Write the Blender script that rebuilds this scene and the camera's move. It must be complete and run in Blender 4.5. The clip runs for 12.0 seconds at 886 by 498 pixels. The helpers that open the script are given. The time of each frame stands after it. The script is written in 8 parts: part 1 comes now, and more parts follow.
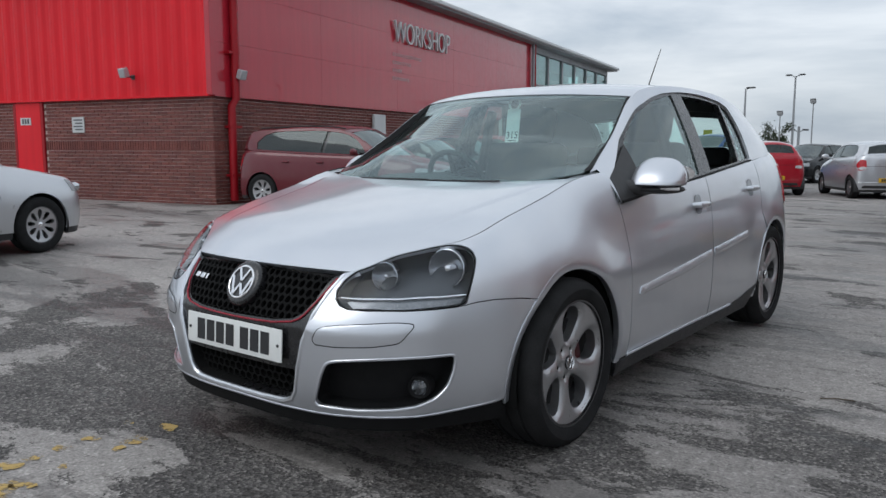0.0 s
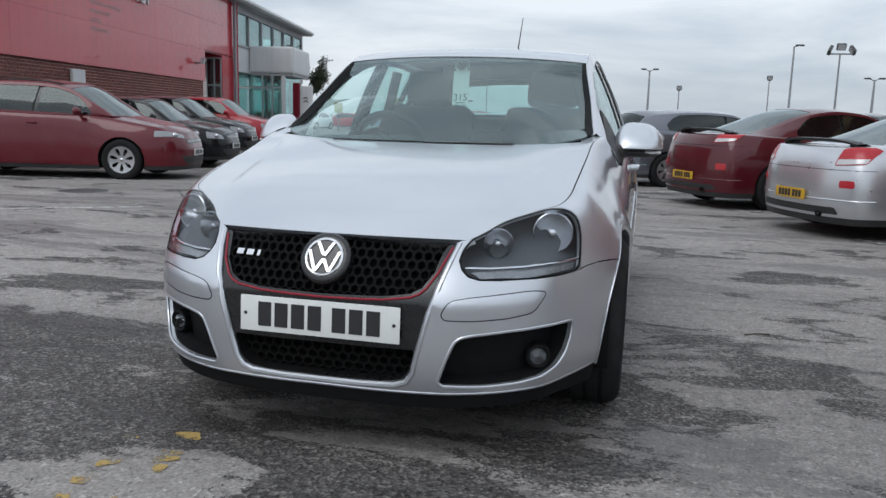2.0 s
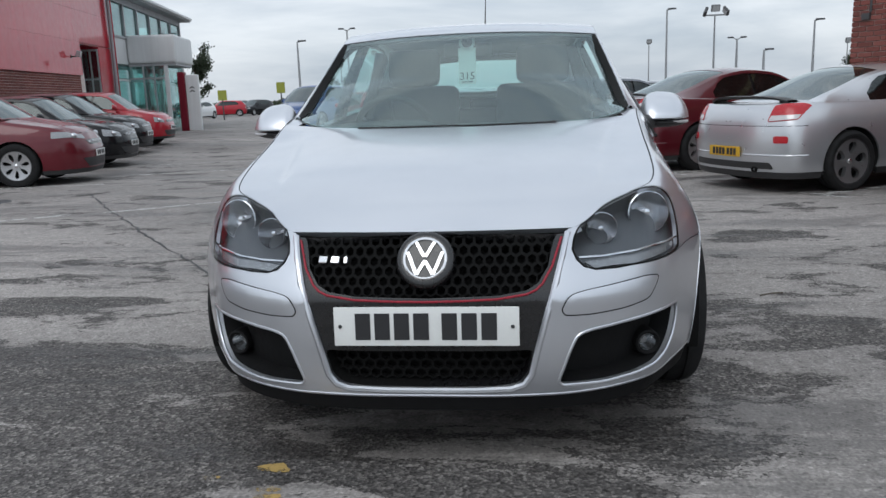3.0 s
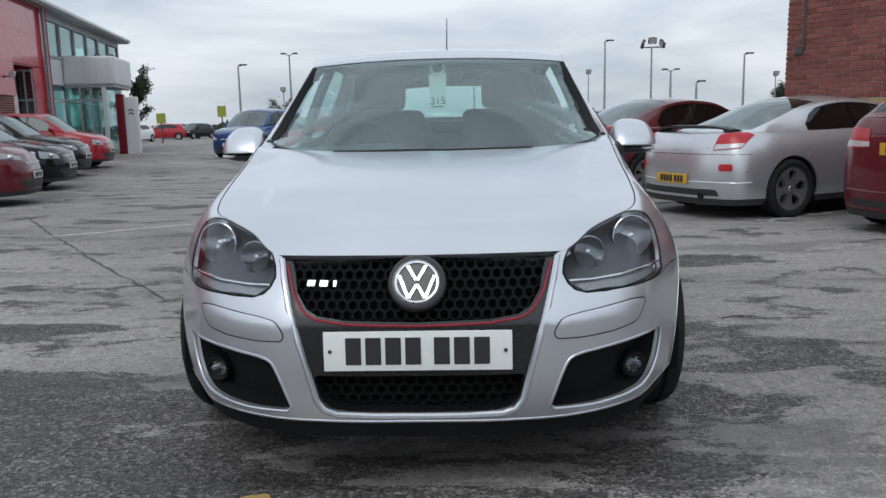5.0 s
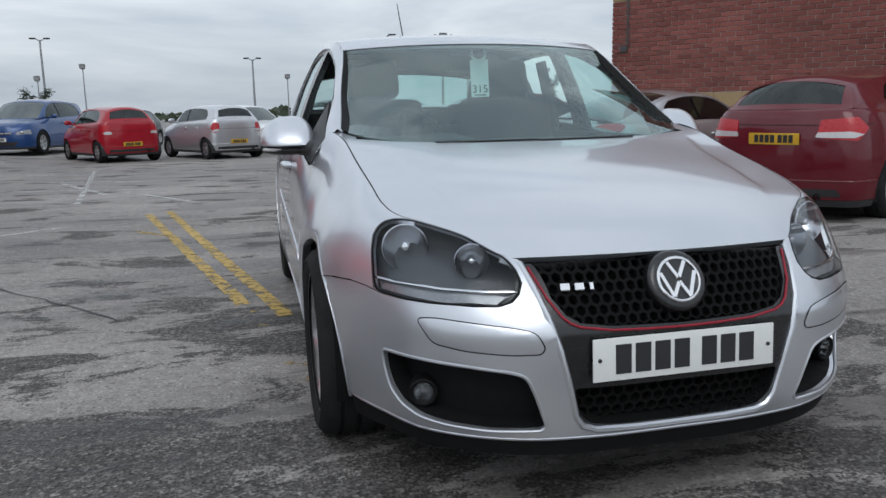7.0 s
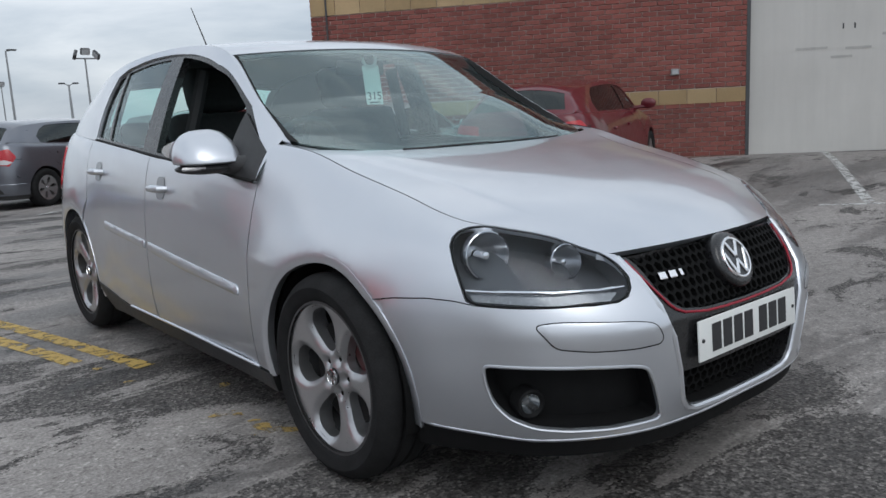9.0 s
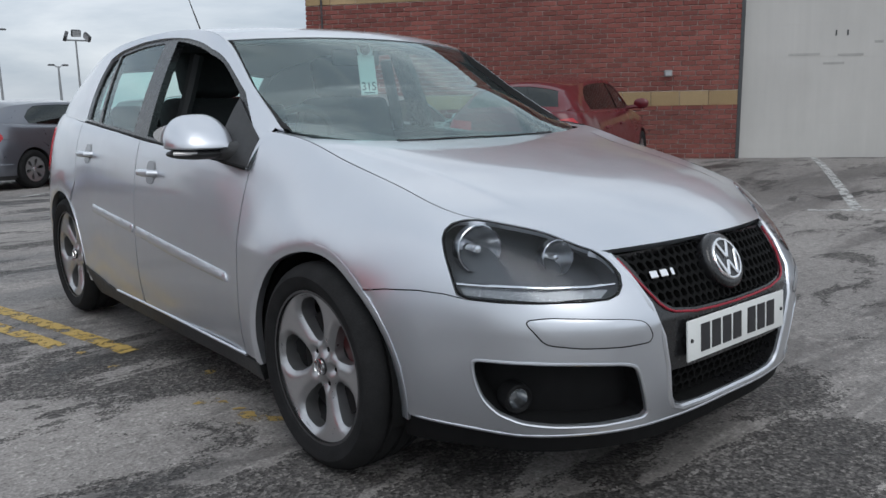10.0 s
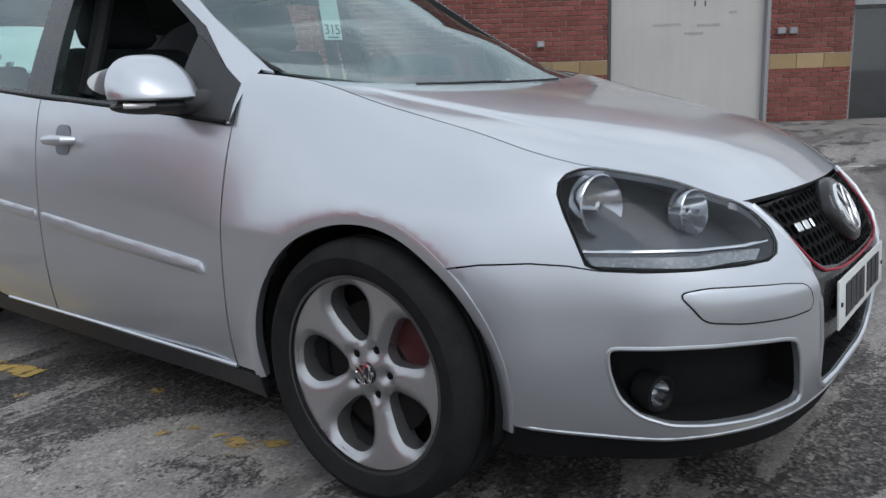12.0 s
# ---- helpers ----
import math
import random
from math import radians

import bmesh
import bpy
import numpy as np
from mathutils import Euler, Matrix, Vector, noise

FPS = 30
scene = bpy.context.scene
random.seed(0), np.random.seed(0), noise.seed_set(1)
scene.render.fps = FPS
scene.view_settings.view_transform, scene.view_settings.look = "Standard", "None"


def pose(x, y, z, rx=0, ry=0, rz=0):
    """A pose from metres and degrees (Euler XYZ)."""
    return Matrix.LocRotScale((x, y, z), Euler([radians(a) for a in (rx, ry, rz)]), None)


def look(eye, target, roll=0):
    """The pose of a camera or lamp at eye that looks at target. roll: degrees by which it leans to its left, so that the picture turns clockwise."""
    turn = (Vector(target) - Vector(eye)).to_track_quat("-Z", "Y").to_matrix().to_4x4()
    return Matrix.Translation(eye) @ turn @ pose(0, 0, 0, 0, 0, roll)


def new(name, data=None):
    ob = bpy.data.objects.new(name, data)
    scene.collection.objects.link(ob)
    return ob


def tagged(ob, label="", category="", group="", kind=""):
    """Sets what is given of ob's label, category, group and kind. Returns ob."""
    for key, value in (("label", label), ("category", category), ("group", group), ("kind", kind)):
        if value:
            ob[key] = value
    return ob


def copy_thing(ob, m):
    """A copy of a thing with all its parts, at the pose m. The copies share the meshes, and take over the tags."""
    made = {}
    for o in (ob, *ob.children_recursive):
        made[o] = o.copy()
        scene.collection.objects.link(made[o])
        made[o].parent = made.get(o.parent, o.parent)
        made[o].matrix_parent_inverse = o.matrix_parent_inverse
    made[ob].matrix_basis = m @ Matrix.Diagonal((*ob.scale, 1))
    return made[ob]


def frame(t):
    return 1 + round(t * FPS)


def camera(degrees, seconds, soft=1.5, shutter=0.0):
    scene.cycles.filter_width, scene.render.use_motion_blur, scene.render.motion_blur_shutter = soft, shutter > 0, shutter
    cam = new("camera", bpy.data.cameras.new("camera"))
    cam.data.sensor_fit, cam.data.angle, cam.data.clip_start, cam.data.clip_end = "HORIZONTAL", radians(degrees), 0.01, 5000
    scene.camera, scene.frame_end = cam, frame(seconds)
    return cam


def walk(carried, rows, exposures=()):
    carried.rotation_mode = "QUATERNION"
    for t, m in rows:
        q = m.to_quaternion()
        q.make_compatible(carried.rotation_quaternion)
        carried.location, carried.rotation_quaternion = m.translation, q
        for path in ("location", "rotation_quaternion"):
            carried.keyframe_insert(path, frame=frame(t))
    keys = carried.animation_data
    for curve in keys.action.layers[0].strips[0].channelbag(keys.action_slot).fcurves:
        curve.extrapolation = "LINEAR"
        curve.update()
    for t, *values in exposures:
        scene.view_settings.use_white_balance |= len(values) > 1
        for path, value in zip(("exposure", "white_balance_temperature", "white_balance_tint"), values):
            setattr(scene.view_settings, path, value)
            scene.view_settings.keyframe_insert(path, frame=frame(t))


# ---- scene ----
cam = camera(59.00, 12.0)
PATH = [
    (0, (2.224, -2.513, 1.104), (1.000, -0.952, 0.847), 0.05),
    (0.5, (2.183, -2.560, 1.109), (0.966, -0.997, 0.834), -0.36),
    (1, (1.837, -2.730, 1.097), (0.790, -1.050, 0.808), 1.16),
    (1.5, (1.415, -2.897, 1.069), (0.567, -1.114, 0.753), 0.98),
    (2, (0.939, -3.005, 1.067), (0.445, -1.096, 0.735), 1.42),
    (2.5, (0.562, -3.009, 1.061), (0.344, -1.056, 0.691), -1.49),
    (3, (0.297, -2.938, 1.085), (0.071, -0.989, 0.698), -2.05),
    (3.2, (0.238, -2.915, 1.071), (0.152, -0.944, 0.743), -0.75),
    (5, (0.156, -2.936, 1.080), (0.080, -0.964, 0.753), -1.29),
    (5.5, (0.134, -2.924, 1.080), (0.067, -0.952, 0.750), -1.06),
    (6, (-0.153, -2.883, 1.090), (-0.078, -0.910, 0.770), -0.25),
    (6.5, (-0.623, -2.771, 1.073), (-0.344, -0.813, 0.775), -2.14),
    (7, (-1.083, -2.589, 1.086), (-0.594, -0.682, 0.731), -1.09),
    (7.2, (-1.268, -2.525, 1.087), (-0.641, -0.653, 0.765), -0.83),
    (8.8, (-2.022, -1.958, 1.080), (-0.783, -0.427, 0.730), -3.15),
    (9, (-2.023, -1.967, 1.081), (-0.767, -0.449, 0.738), -2.86),
    (9.5, (-2.024, -1.962, 1.080), (-0.749, -0.461, 0.735), -1.49),
    (10, (-2.027, -1.955, 1.075), (-0.749, -0.458, 0.717), -1.02),
    (10.5, (-2.028, -1.945, 1.074), (-0.756, -0.447, 0.704), -1.02),
    (11, (-2.049, -1.909, 1.072), (-0.765, -0.421, 0.704), -0.59),
    (11.5, (-2.157, -1.681, 1.034), (-0.765, -0.297, 0.650), 0.72),
    (12, (-2.080, -1.198, 0.957), (-0.537, 0.006, 0.548), -2.02),
]
walk(cam, [(t, look(eye, target, roll)) for t, eye, target, roll in PATH], [(0, 0.0, 6150, 8), (1.5, 0.03, 6150, 8), (3, 0.09, 6150, 8), (5, 0.05, 6150, 8), (6.5, -0.04, 6150, 8), (8.8, 0.0, 6150, 8), (11, 0.02, 6150, 8), (12, 0.06, 6150, 8)])
# ---- end of path ----

# ---- world and light ----
world = bpy.data.worlds.new("overcast_sky")
scene.world = world
world.use_nodes = True
wn, wl = world.node_tree.nodes, world.node_tree.links
wn.clear()
SUN_EL, SUN_AZ = 48.0, 200.0


def wnode(kind, **kw):
    n = wn.new(kind)
    for k, v in kw.items():
        n.inputs[k].default_value = v
    return n


sky = wn.new("ShaderNodeTexSky")
sky.sky_type, sky.sun_disc = "NISHITA", False
sky.sun_elevation, sky.sun_rotation = radians(SUN_EL), radians(SUN_AZ)
sky.air_density, sky.dust_density = 1.0, 2.0
coord = wn.new("ShaderNodeTexCoord")
squash = wn.new("ShaderNodeMapping")
squash.inputs["Scale"].default_value = (1.0, 1.0, 5.0)
cloud = wnode("ShaderNodeTexNoise", Scale=2.3, Detail=7.0, Roughness=0.55, Distortion=0.35)
ramp = wn.new("ShaderNodeValToRGB")
ramp.color_ramp.elements[0].position, ramp.color_ramp.elements[0].color = 0.36, (4.4, 4.8, 5.3, 1)
ramp.color_ramp.elements[1].position, ramp.color_ramp.elements[1].color = 0.62, (7.3, 7.4, 7.55, 1)
sep = wn.new("ShaderNodeSeparateXYZ")
lift = wn.new("ShaderNodeMapRange")
lift.inputs["From Min"].default_value, lift.inputs["From Max"].default_value = 0.0, 0.45
lift.inputs["To Min"].default_value, lift.inputs["To Max"].default_value = 0.84, 1.18
gain = wn.new("ShaderNodeVectorMath")
gain.operation = "SCALE"
veil = wn.new("ShaderNodeMix")
veil.data_type, veil.inputs["Factor"].default_value = "RGBA", 0.9
back = wnode("ShaderNodeBackground", Strength=0.128)
out = wn.new("ShaderNodeOutputWorld")
wl.new(coord.outputs["Generated"], squash.inputs["Vector"])
wl.new(squash.outputs["Vector"], cloud.inputs["Vector"])
wl.new(cloud.outputs["Fac"], ramp.inputs["Fac"])
wl.new(coord.outputs["Generated"], sep.inputs["Vector"])
wl.new(sep.outputs["Z"], lift.inputs["Value"])
wl.new(ramp.outputs["Color"], gain.inputs[0])
wl.new(lift.outputs["Result"], gain.inputs["Scale"])
wl.new(sky.outputs["Color"], veil.inputs["A"])
wl.new(gain.outputs["Vector"], veil.inputs["B"])
wl.new(veil.outputs["Result"], back.inputs["Color"])
wl.new(back.outputs["Background"], out.inputs["Surface"])

sun = new("sun", bpy.data.lights.new("sun", "SUN"))
sun.data.energy, sun.data.angle, sun.data.color = 0.75, radians(35), (1.0, 0.97, 0.93)
sun.rotation_euler = (radians(90 - SUN_EL), 0, radians(180 - SUN_AZ))


# ---- materials ----
class Mat:
    """A node material under construction."""

    def __init__(self, name):
        self.m = bpy.data.materials.new(name)
        self.m.use_nodes = True
        self.t = self.m.node_tree
        self.t.nodes.clear()
        self.out = self.t.nodes.new("ShaderNodeOutputMaterial")
        self.b = self.t.nodes.new("ShaderNodeBsdfPrincipled")
        self.t.links.new(self.b.outputs[0], self.out.inputs["Surface"])
        self.pos = None

    def node(self, kind, **kw):
        n = self.t.nodes.new(kind)
        for k, v in kw.items():
            n.inputs[k.replace("_", " ")].default_value = v
        return n

    def link(self, a, b):
        self.t.links.new(a, b)

    def where(self):
        if self.pos is None:
            self.pos = self.node("ShaderNodeNewGeometry").outputs["Position"]
        return self.pos

    def local(self):
        return self.node("ShaderNodeTexCoord").outputs["Object"]

    def noise(self, scale, detail=4.0, rough=0.55, vec=None, distort=0.0):
        n = self.node("ShaderNodeTexNoise", Scale=scale, Detail=detail, Roughness=rough, Distortion=distort)
        self.link(vec or self.where(), n.inputs["Vector"])
        return n.outputs["Fac"]

    def ramp(self, fac, stops):
        r = self.node("ShaderNodeValToRGB")
        els = r.color_ramp.elements
        while len(els) < len(stops):
            els.new(0.5)
        for e, (p, c) in zip(els, stops):
            e.position = p
            e.color = (*c, 1) if isinstance(c, tuple) else (c, c, c, 1)
        self.link(fac, r.inputs["Fac"])
        return r.outputs["Color"]

    def mix(self, fac, a, b, mode="MIX"):
        n = self.node("ShaderNodeMix")
        n.data_type, n.blend_type = "RGBA", mode
        for key, v in (("Factor", fac), ("A", a), ("B", b)):
            if isinstance(v, (int, float)):
                n.inputs[key].default_value = v if key == "Factor" else (v, v, v, 1)
            elif isinstance(v, tuple):
                n.inputs[key].default_value = (*v, 1)
            else:
                self.link(v, n.inputs[key])
        return n.outputs["Result"]

    def set(self, **kw):
        for k, v in kw.items():
            k = k.replace("_", " ")
            if isinstance(v, (int, float)):
                self.b.inputs[k].default_value = v
            elif isinstance(v, tuple):
                self.b.inputs[k].default_value = (*v, 1)
            else:
                self.link(v, self.b.inputs[k])
        return self

    def bump(self, height, strength=0.3, distance=0.01):
        n = self.node("ShaderNodeBump", Strength=strength, Distance=distance)
        self.link(height, n.inputs["Height"])
        self.link(n.outputs["Normal"], self.b.inputs["Normal"])
        return self


def paint_mat(name, col, metallic=0.35, rough=0.38, flake=0.04, dirt=0.035, coat=1.45, spec=0.2):
    """Car paint: a flaked base under a clear coat, with a thin film of road dirt."""
    m = Mat(name)
    v = m.local()
    fl = m.ramp(m.noise(1400, 1, 0.5, v), [(0.3, 1 - flake), (0.7, 1 + flake)])
    film = m.ramp(m.noise(3.0, 5, 0.6, v), [(0.45, 0.0), (0.75, dirt)])
    base = m.mix(1.0, col, fl, "MULTIPLY")
    m.set(Base_Color=m.mix(film, base, (0.25, 0.24, 0.22)), Metallic=metallic)
    m.set(Roughness=m.ramp(m.noise(11.0, 4, 0.6, v), [(0.3, rough - 0.05), (0.8, rough + 0.08)]))
    m.set(Coat_Weight=1.0, Coat_Roughness=m.ramp(m.noise(5.0, 4, 0.6, v), [(0.3, 0.045), (0.8, 0.10)]), Coat_IOR=coat, Specular_IOR_Level=spec)
    return m.m


def plain_mat(name, col, rough=0.5, metallic=0.0, vary=0.15, scale=25.0, bump=0.0, coat=0.0):
    """A plain surface with slight mottling at two scales."""
    m = Mat(name)
    v = m.local()
    a = m.ramp(m.noise(scale, 5, 0.6, v), [(0.25, 1 - vary), (0.8, 1 + vary)])
    b = m.ramp(m.noise(scale * 9, 3, 0.6, v), [(0.25, 1 - vary * 0.6), (0.8, 1 + vary * 0.6)])
    m.set(Base_Color=m.mix(1.0, m.mix(1.0, col, a, "MULTIPLY"), b, "MULTIPLY"), Metallic=metallic, Coat_Weight=coat)
    m.set(Roughness=m.ramp(m.noise(scale * 2, 4, 0.6, v), [(0.2, max(0.02, rough - 0.08)), (0.8, min(1.0, rough + 0.08))]))
    if bump:
        m.bump(m.noise(scale * 9, 3, 0.6, v), bump, 0.002)
    return m.m


def glass_mat(name, tint, gloss_tint=(1, 1, 1), ior=1.5, film=0.05):
    """A thin pane: clear, with a sky reflection that grows at a slant and a faint film of dust."""
    m = Mat(name)
    m.t.nodes.remove(m.b)
    clear = m.node("ShaderNodeBsdfTransparent", Color=(*tint, 1))
    gloss = m.node("ShaderNodeBsdfGlossy", Color=(*gloss_tint, 1), Roughness=0.015)
    dust = m.node("ShaderNodeBsdfDiffuse", Color=(0.55, 0.55, 0.53, 1))
    slant = m.node("ShaderNodeLayerWeight", Blend=0.5)
    power = m.node("ShaderNodeMath")
    power.operation = "POWER"
    m.link(slant.outputs["Facing"], power.inputs[0])
    power.inputs[1].default_value = 5.0
    fres = m.node("ShaderNodeMath")
    fres.operation = "MULTIPLY_ADD"
    base = 2.0 * ((ior - 1) / (ior + 1)) ** 2
    m.link(power.outputs[0], fres.inputs[0])
    fres.inputs[1].default_value, fres.inputs[2].default_value = 1.0 - base, base
    mixed = m.node("ShaderNodeMixShader")
    m.link(fres.outputs[0], mixed.inputs[0])
    m.link(clear.outputs[0], mixed.inputs[1])
    m.link(gloss.outputs[0], mixed.inputs[2])
    final = m.node("ShaderNodeMixShader")
    m.link(m.ramp(m.noise(4.0, 6, 0.65, m.local()), [(0.35, film * 0.3), (0.8, film * 1.6)]), final.inputs[0])
    m.link(mixed.outputs[0], final.inputs[1])
    m.link(dust.outputs[0], final.inputs[2])
    m.link(final.outputs[0], m.out.inputs["Surface"])
    return m.m


def brick_mat(name, dark, mid, light):
    """Fired clay; each brick takes its own shade."""
    m = Mat(name)
    own = m.node("ShaderNodeObjectInfo").outputs["Random"]
    isl = m.node("ShaderNodeNewGeometry").outputs["Random Per Island"]
    add = m.node("ShaderNodeMath")
    add.operation = "ADD"
    m.link(own, add.inputs[0])
    m.link(isl, add.inputs[1])
    frac = m.node("ShaderNodeMath")
    frac.operation = "FRACT"
    m.link(add.outputs[0], frac.inputs[0])
    tone = m.ramp(frac.outputs[0], [(0.0, dark), (0.5, mid), (1.0, light)])
    grain = m.ramp(m.noise(60, 5, 0.65), [(0.25, 0.78), (0.8, 1.18)])
    grime = m.ramp(m.noise(0.8, 5, 0.6), [(0.35, 0.75), (0.75, 1.1)])
    m.set(Base_Color=m.mix(1.0, m.mix(1.0, tone, grain, "MULTIPLY"), grime, "MULTIPLY"), Roughness=0.88)
    m.bump(m.noise(120, 4, 0.6), 0.4, 0.004)
    return m.m


def ground_mat():
    """Old asphalt: a smooth worn top coat, flaked away in ragged patches down to dark coarse stone."""
    m = Mat("worn_asphalt")
    pos = m.where()
    stone = m.node("ShaderNodeTexVoronoi", Scale=78.0)
    m.link(pos, stone.inputs["Vector"])
    stretch = m.node("ShaderNodeMapping", Rotation=(0, 0, 0.35), Scale=(0.6, 1.15, 1.0))
    m.link(pos, stretch.inputs["Vector"])
    sv = stretch.outputs["Vector"]

    def sum_of(fac, a, b):
        n = m.node("ShaderNodeMath")
        n.operation = "MULTIPLY_ADD"
        m.link(a, n.inputs[0])
        n.inputs[1].default_value = fac
        m.link(b, n.inputs[2])
        return n.outputs[0]

    # how much of the top coat is left: least where cars turn in before the bays
    oval = m.node("ShaderNodeMapping", Location=(0.34, -0.03, 0), Scale=(0.28, 0.40, 0.0))
    m.link(pos, oval.inputs["Vector"])
    ln = m.node("ShaderNodeVectorMath")
    ln.operation = "LENGTH"
    m.link(oval.outputs["Vector"], ln.inputs[0])
    left = m.ramp(ln.outputs["Value"], [(0.40, 0.0), (1.10, 1.0)])
    wear = m.ramp(m.noise(1.55, 6, 0.64, sv, 0.5), [(0.20, 0.02), (0.80, 0.98)])
    ragged = m.noise(15.0, 6, 0.72, sv, 0.4)
    crumble = m.noise(85.0, 2, 0.5)
    lift = sum_of(0.180, left, sum_of(0.30, ragged, sum_of(0.20, crumble, wear)))
    coat = m.ramp(lift, [(0.790, 0.0), (0.812, 1.0)])
    holes = m.ramp(sum_of(0.35, crumble, m.noise(8.0, 7, 0.72, sv, 0.3)), [(0.455, 0.0), (0.500, 1.0)])
    coat = m.mix(1.0, coat, holes, "MULTIPLY")

    # dark coarse stone below, each chip with its own tone
    chip = m.node("ShaderNodeSeparateColor")
    m.link(stone.outputs["Color"], chip.inputs[0])
    grit = m.ramp(chip.outputs[0], [(0.0, (0.022, 0.021, 0.021)), (0.45, (0.070, 0.069, 0.068)), (0.80, (0.110, 0.108, 0.105)), (1.0, (0.20, 0.197, 0.19))])
    chips = m.ramp(m.noise(95, 2, 0.6), [(0.34, 0.50), (0.66, 1.55)])
    low = m.mix(1.0, m.mix(0.12, grit, (0.16, 0.158, 0.155)), chips, "MULTIPLY")
    low = m.mix(1.0, low, m.ramp(m.noise(3.1, 7, 0.70, sv), [(0.32, 0.70), (0.72, 1.40)]), "MULTIPLY")
    # top coat: grey, streaked, finely specked
    fine = m.ramp(m.noise(90, 3, 0.60), [(0.30, 0.66), (0.72, 1.34)])
    speck = m.ramp(chip.outputs[1], [(0.0, 0.62), (0.10, 0.92), (0.88, 1.03), (1.0, 1.35)])
    broad = m.ramp(m.noise(0.33, 7, 0.60, sv, 0.5), [(0.34, (0.200, 0.197, 0.194)), (0.66, (0.345, 0.340, 0.331))])
    dash = m.node("ShaderNodeMapping", Rotation=(0, 0, 0.12), Scale=(0.35, 1.6, 1.0))
    m.link(pos, dash.inputs["Vector"])
    marks = m.ramp(sum_of(0.20, crumble, m.noise(4.5, 9, 0.74, dash.outputs["Vector"], 0.3)), [(0.44, 0.46), (0.52, 1.0)])
    top = m.mix(1.0, m.mix(1.0, m.mix(1.0, broad, fine, "MULTIPLY"), speck, "MULTIPLY"), marks, "MULTIPLY")
    top = m.mix(1.0, top, m.ramp(m.noise(17, 7, 0.70), [(0.30, 0.74), (0.72, 1.20)]), "MULTIPLY")
    damp = m.ramp(sum_of(0.25, ragged, m.noise(0.8, 8, 0.68, dash.outputs["Vector"], 0.6)), [(0.642, 0.0), (0.685, 1.0)])
    col = m.mix(coat, low, top)
    col = m.mix(1.0, m.mix(1.0, col, (1.055, 0.995, 0.96), "MULTIPLY"), m.mix(damp, 1.0, 0.62), "MULTIPLY")
    m.set(Base_Color=col, Roughness=m.mix(damp, 0.86, 0.55), Specular_IOR_Level=0.35)
    rough_h = m.mix(coat, stone.outputs["Distance"], m.mix(0.5, 0.55, m.noise(150, 3, 0.6)))
    m.bump(m.mix(0.35, rough_h, m.mix(coat, 0.2, 0.8)), 0.7, 0.008)
    return m.m


def road_paint_mat(name, col, worn=(0.40, 0.52)):
    """Road paint worn through to the asphalt."""
    m = Mat(name)
    keep = m.ramp(m.noise(14, 7, 0.72, None, 0.5), [(worn[0], 0.0), (worn[1], 1.0)])
    grain = m.ramp(m.noise(200, 3, 0.7), [(0.3, 0.75), (0.75, 1.15)])
    m.set(Base_Color=m.mix(1.0, col, grain, "MULTIPLY"), Roughness=0.75, Alpha=keep)
    return m.m


M = {}
M["silver"] = paint_mat("silver_paint", (0.60, 0.62, 0.66), 0.84, 0.34, 0.015, 0.012, 1.5, 0.5)
M["red_paint"] = paint_mat("red_paint", (0.34, 0.006, 0.018), 0.1, 0.40)
M["maroon"] = paint_mat("maroon_paint", (0.080, 0.005, 0.010), 0.15, 0.40)
M["deep_red"] = paint_mat("deep_red_paint", (0.105, 0.003, 0.010), 0.1, 0.40)
M["grey_paint"] = paint_mat("grey_paint", (0.17, 0.18, 0.205), 0.7, 0.32)
M["silver_b"] = paint_mat("pale_silver_paint", (0.56, 0.57, 0.59), 0.75, 0.32)
M["black_paint"] = paint_mat("black_paint", (0.004, 0.0045, 0.006), 0.0, 0.5, 0.04, 0.015, 1.38, 0.05)
M["blue_paint"] = paint_mat("blue_paint", (0.012, 0.055, 0.19), 0.25, 0.36)
M["white_paint"] = paint_mat("white_paint", (0.72, 0.73, 0.73), 0.0, 0.4)
M["black_plastic"] = plain_mat("black_plastic", (0.024, 0.024, 0.025), 0.5, 0, 0.2, 30, 0.15)
M["grille_black"] = plain_mat("grille_black", (0.010, 0.010, 0.0105), 0.62, 0, 0.2, 30)
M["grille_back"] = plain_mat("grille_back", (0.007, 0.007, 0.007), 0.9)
M["gloss_black"] = plain_mat("gloss_black", (0.010, 0.010, 0.011), 0.28, 0, 0.1, 20, 0, 0.3)
M["rubber"] = plain_mat("tyre_rubber", (0.020, 0.020, 0.0205), 0.85, 0, 0.3, 18, 0.3)
M["seal"] = plain_mat("rubber_seal", (0.012, 0.012, 0.012), 0.6)
M["alloy"] = plain_mat("alloy_wheel", (0.46, 0.46, 0.47), 0.32, 0.85, 0.06, 12, 0, 0.2)
# Wheel barrel: the alloy again, with the shade behind the spokes in its colour.
M["alloy_shaded"] = plain_mat("alloy_barrel_shaded", (0.10, 0.10, 0.103), 0.45, 0.6, 0.1, 12)
# Brake disc iron, its colour darkened further for the shade inside the wheel.
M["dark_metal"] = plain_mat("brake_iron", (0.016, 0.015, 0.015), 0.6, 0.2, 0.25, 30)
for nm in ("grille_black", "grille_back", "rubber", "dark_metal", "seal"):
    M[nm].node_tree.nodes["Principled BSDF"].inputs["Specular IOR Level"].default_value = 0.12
M["fog_bowl"] = plain_mat("fog_bowl", (0.32, 0.325, 0.33), 0.14, 1.0)
M["hub_dark"] = plain_mat("hub_cap_dark", (0.035, 0.035, 0.037), 0.4, 0.3)
M["pillar_black"] = plain_mat("pillar_black", (0.007, 0.007, 0.008), 0.35, 0, 0.1, 20)
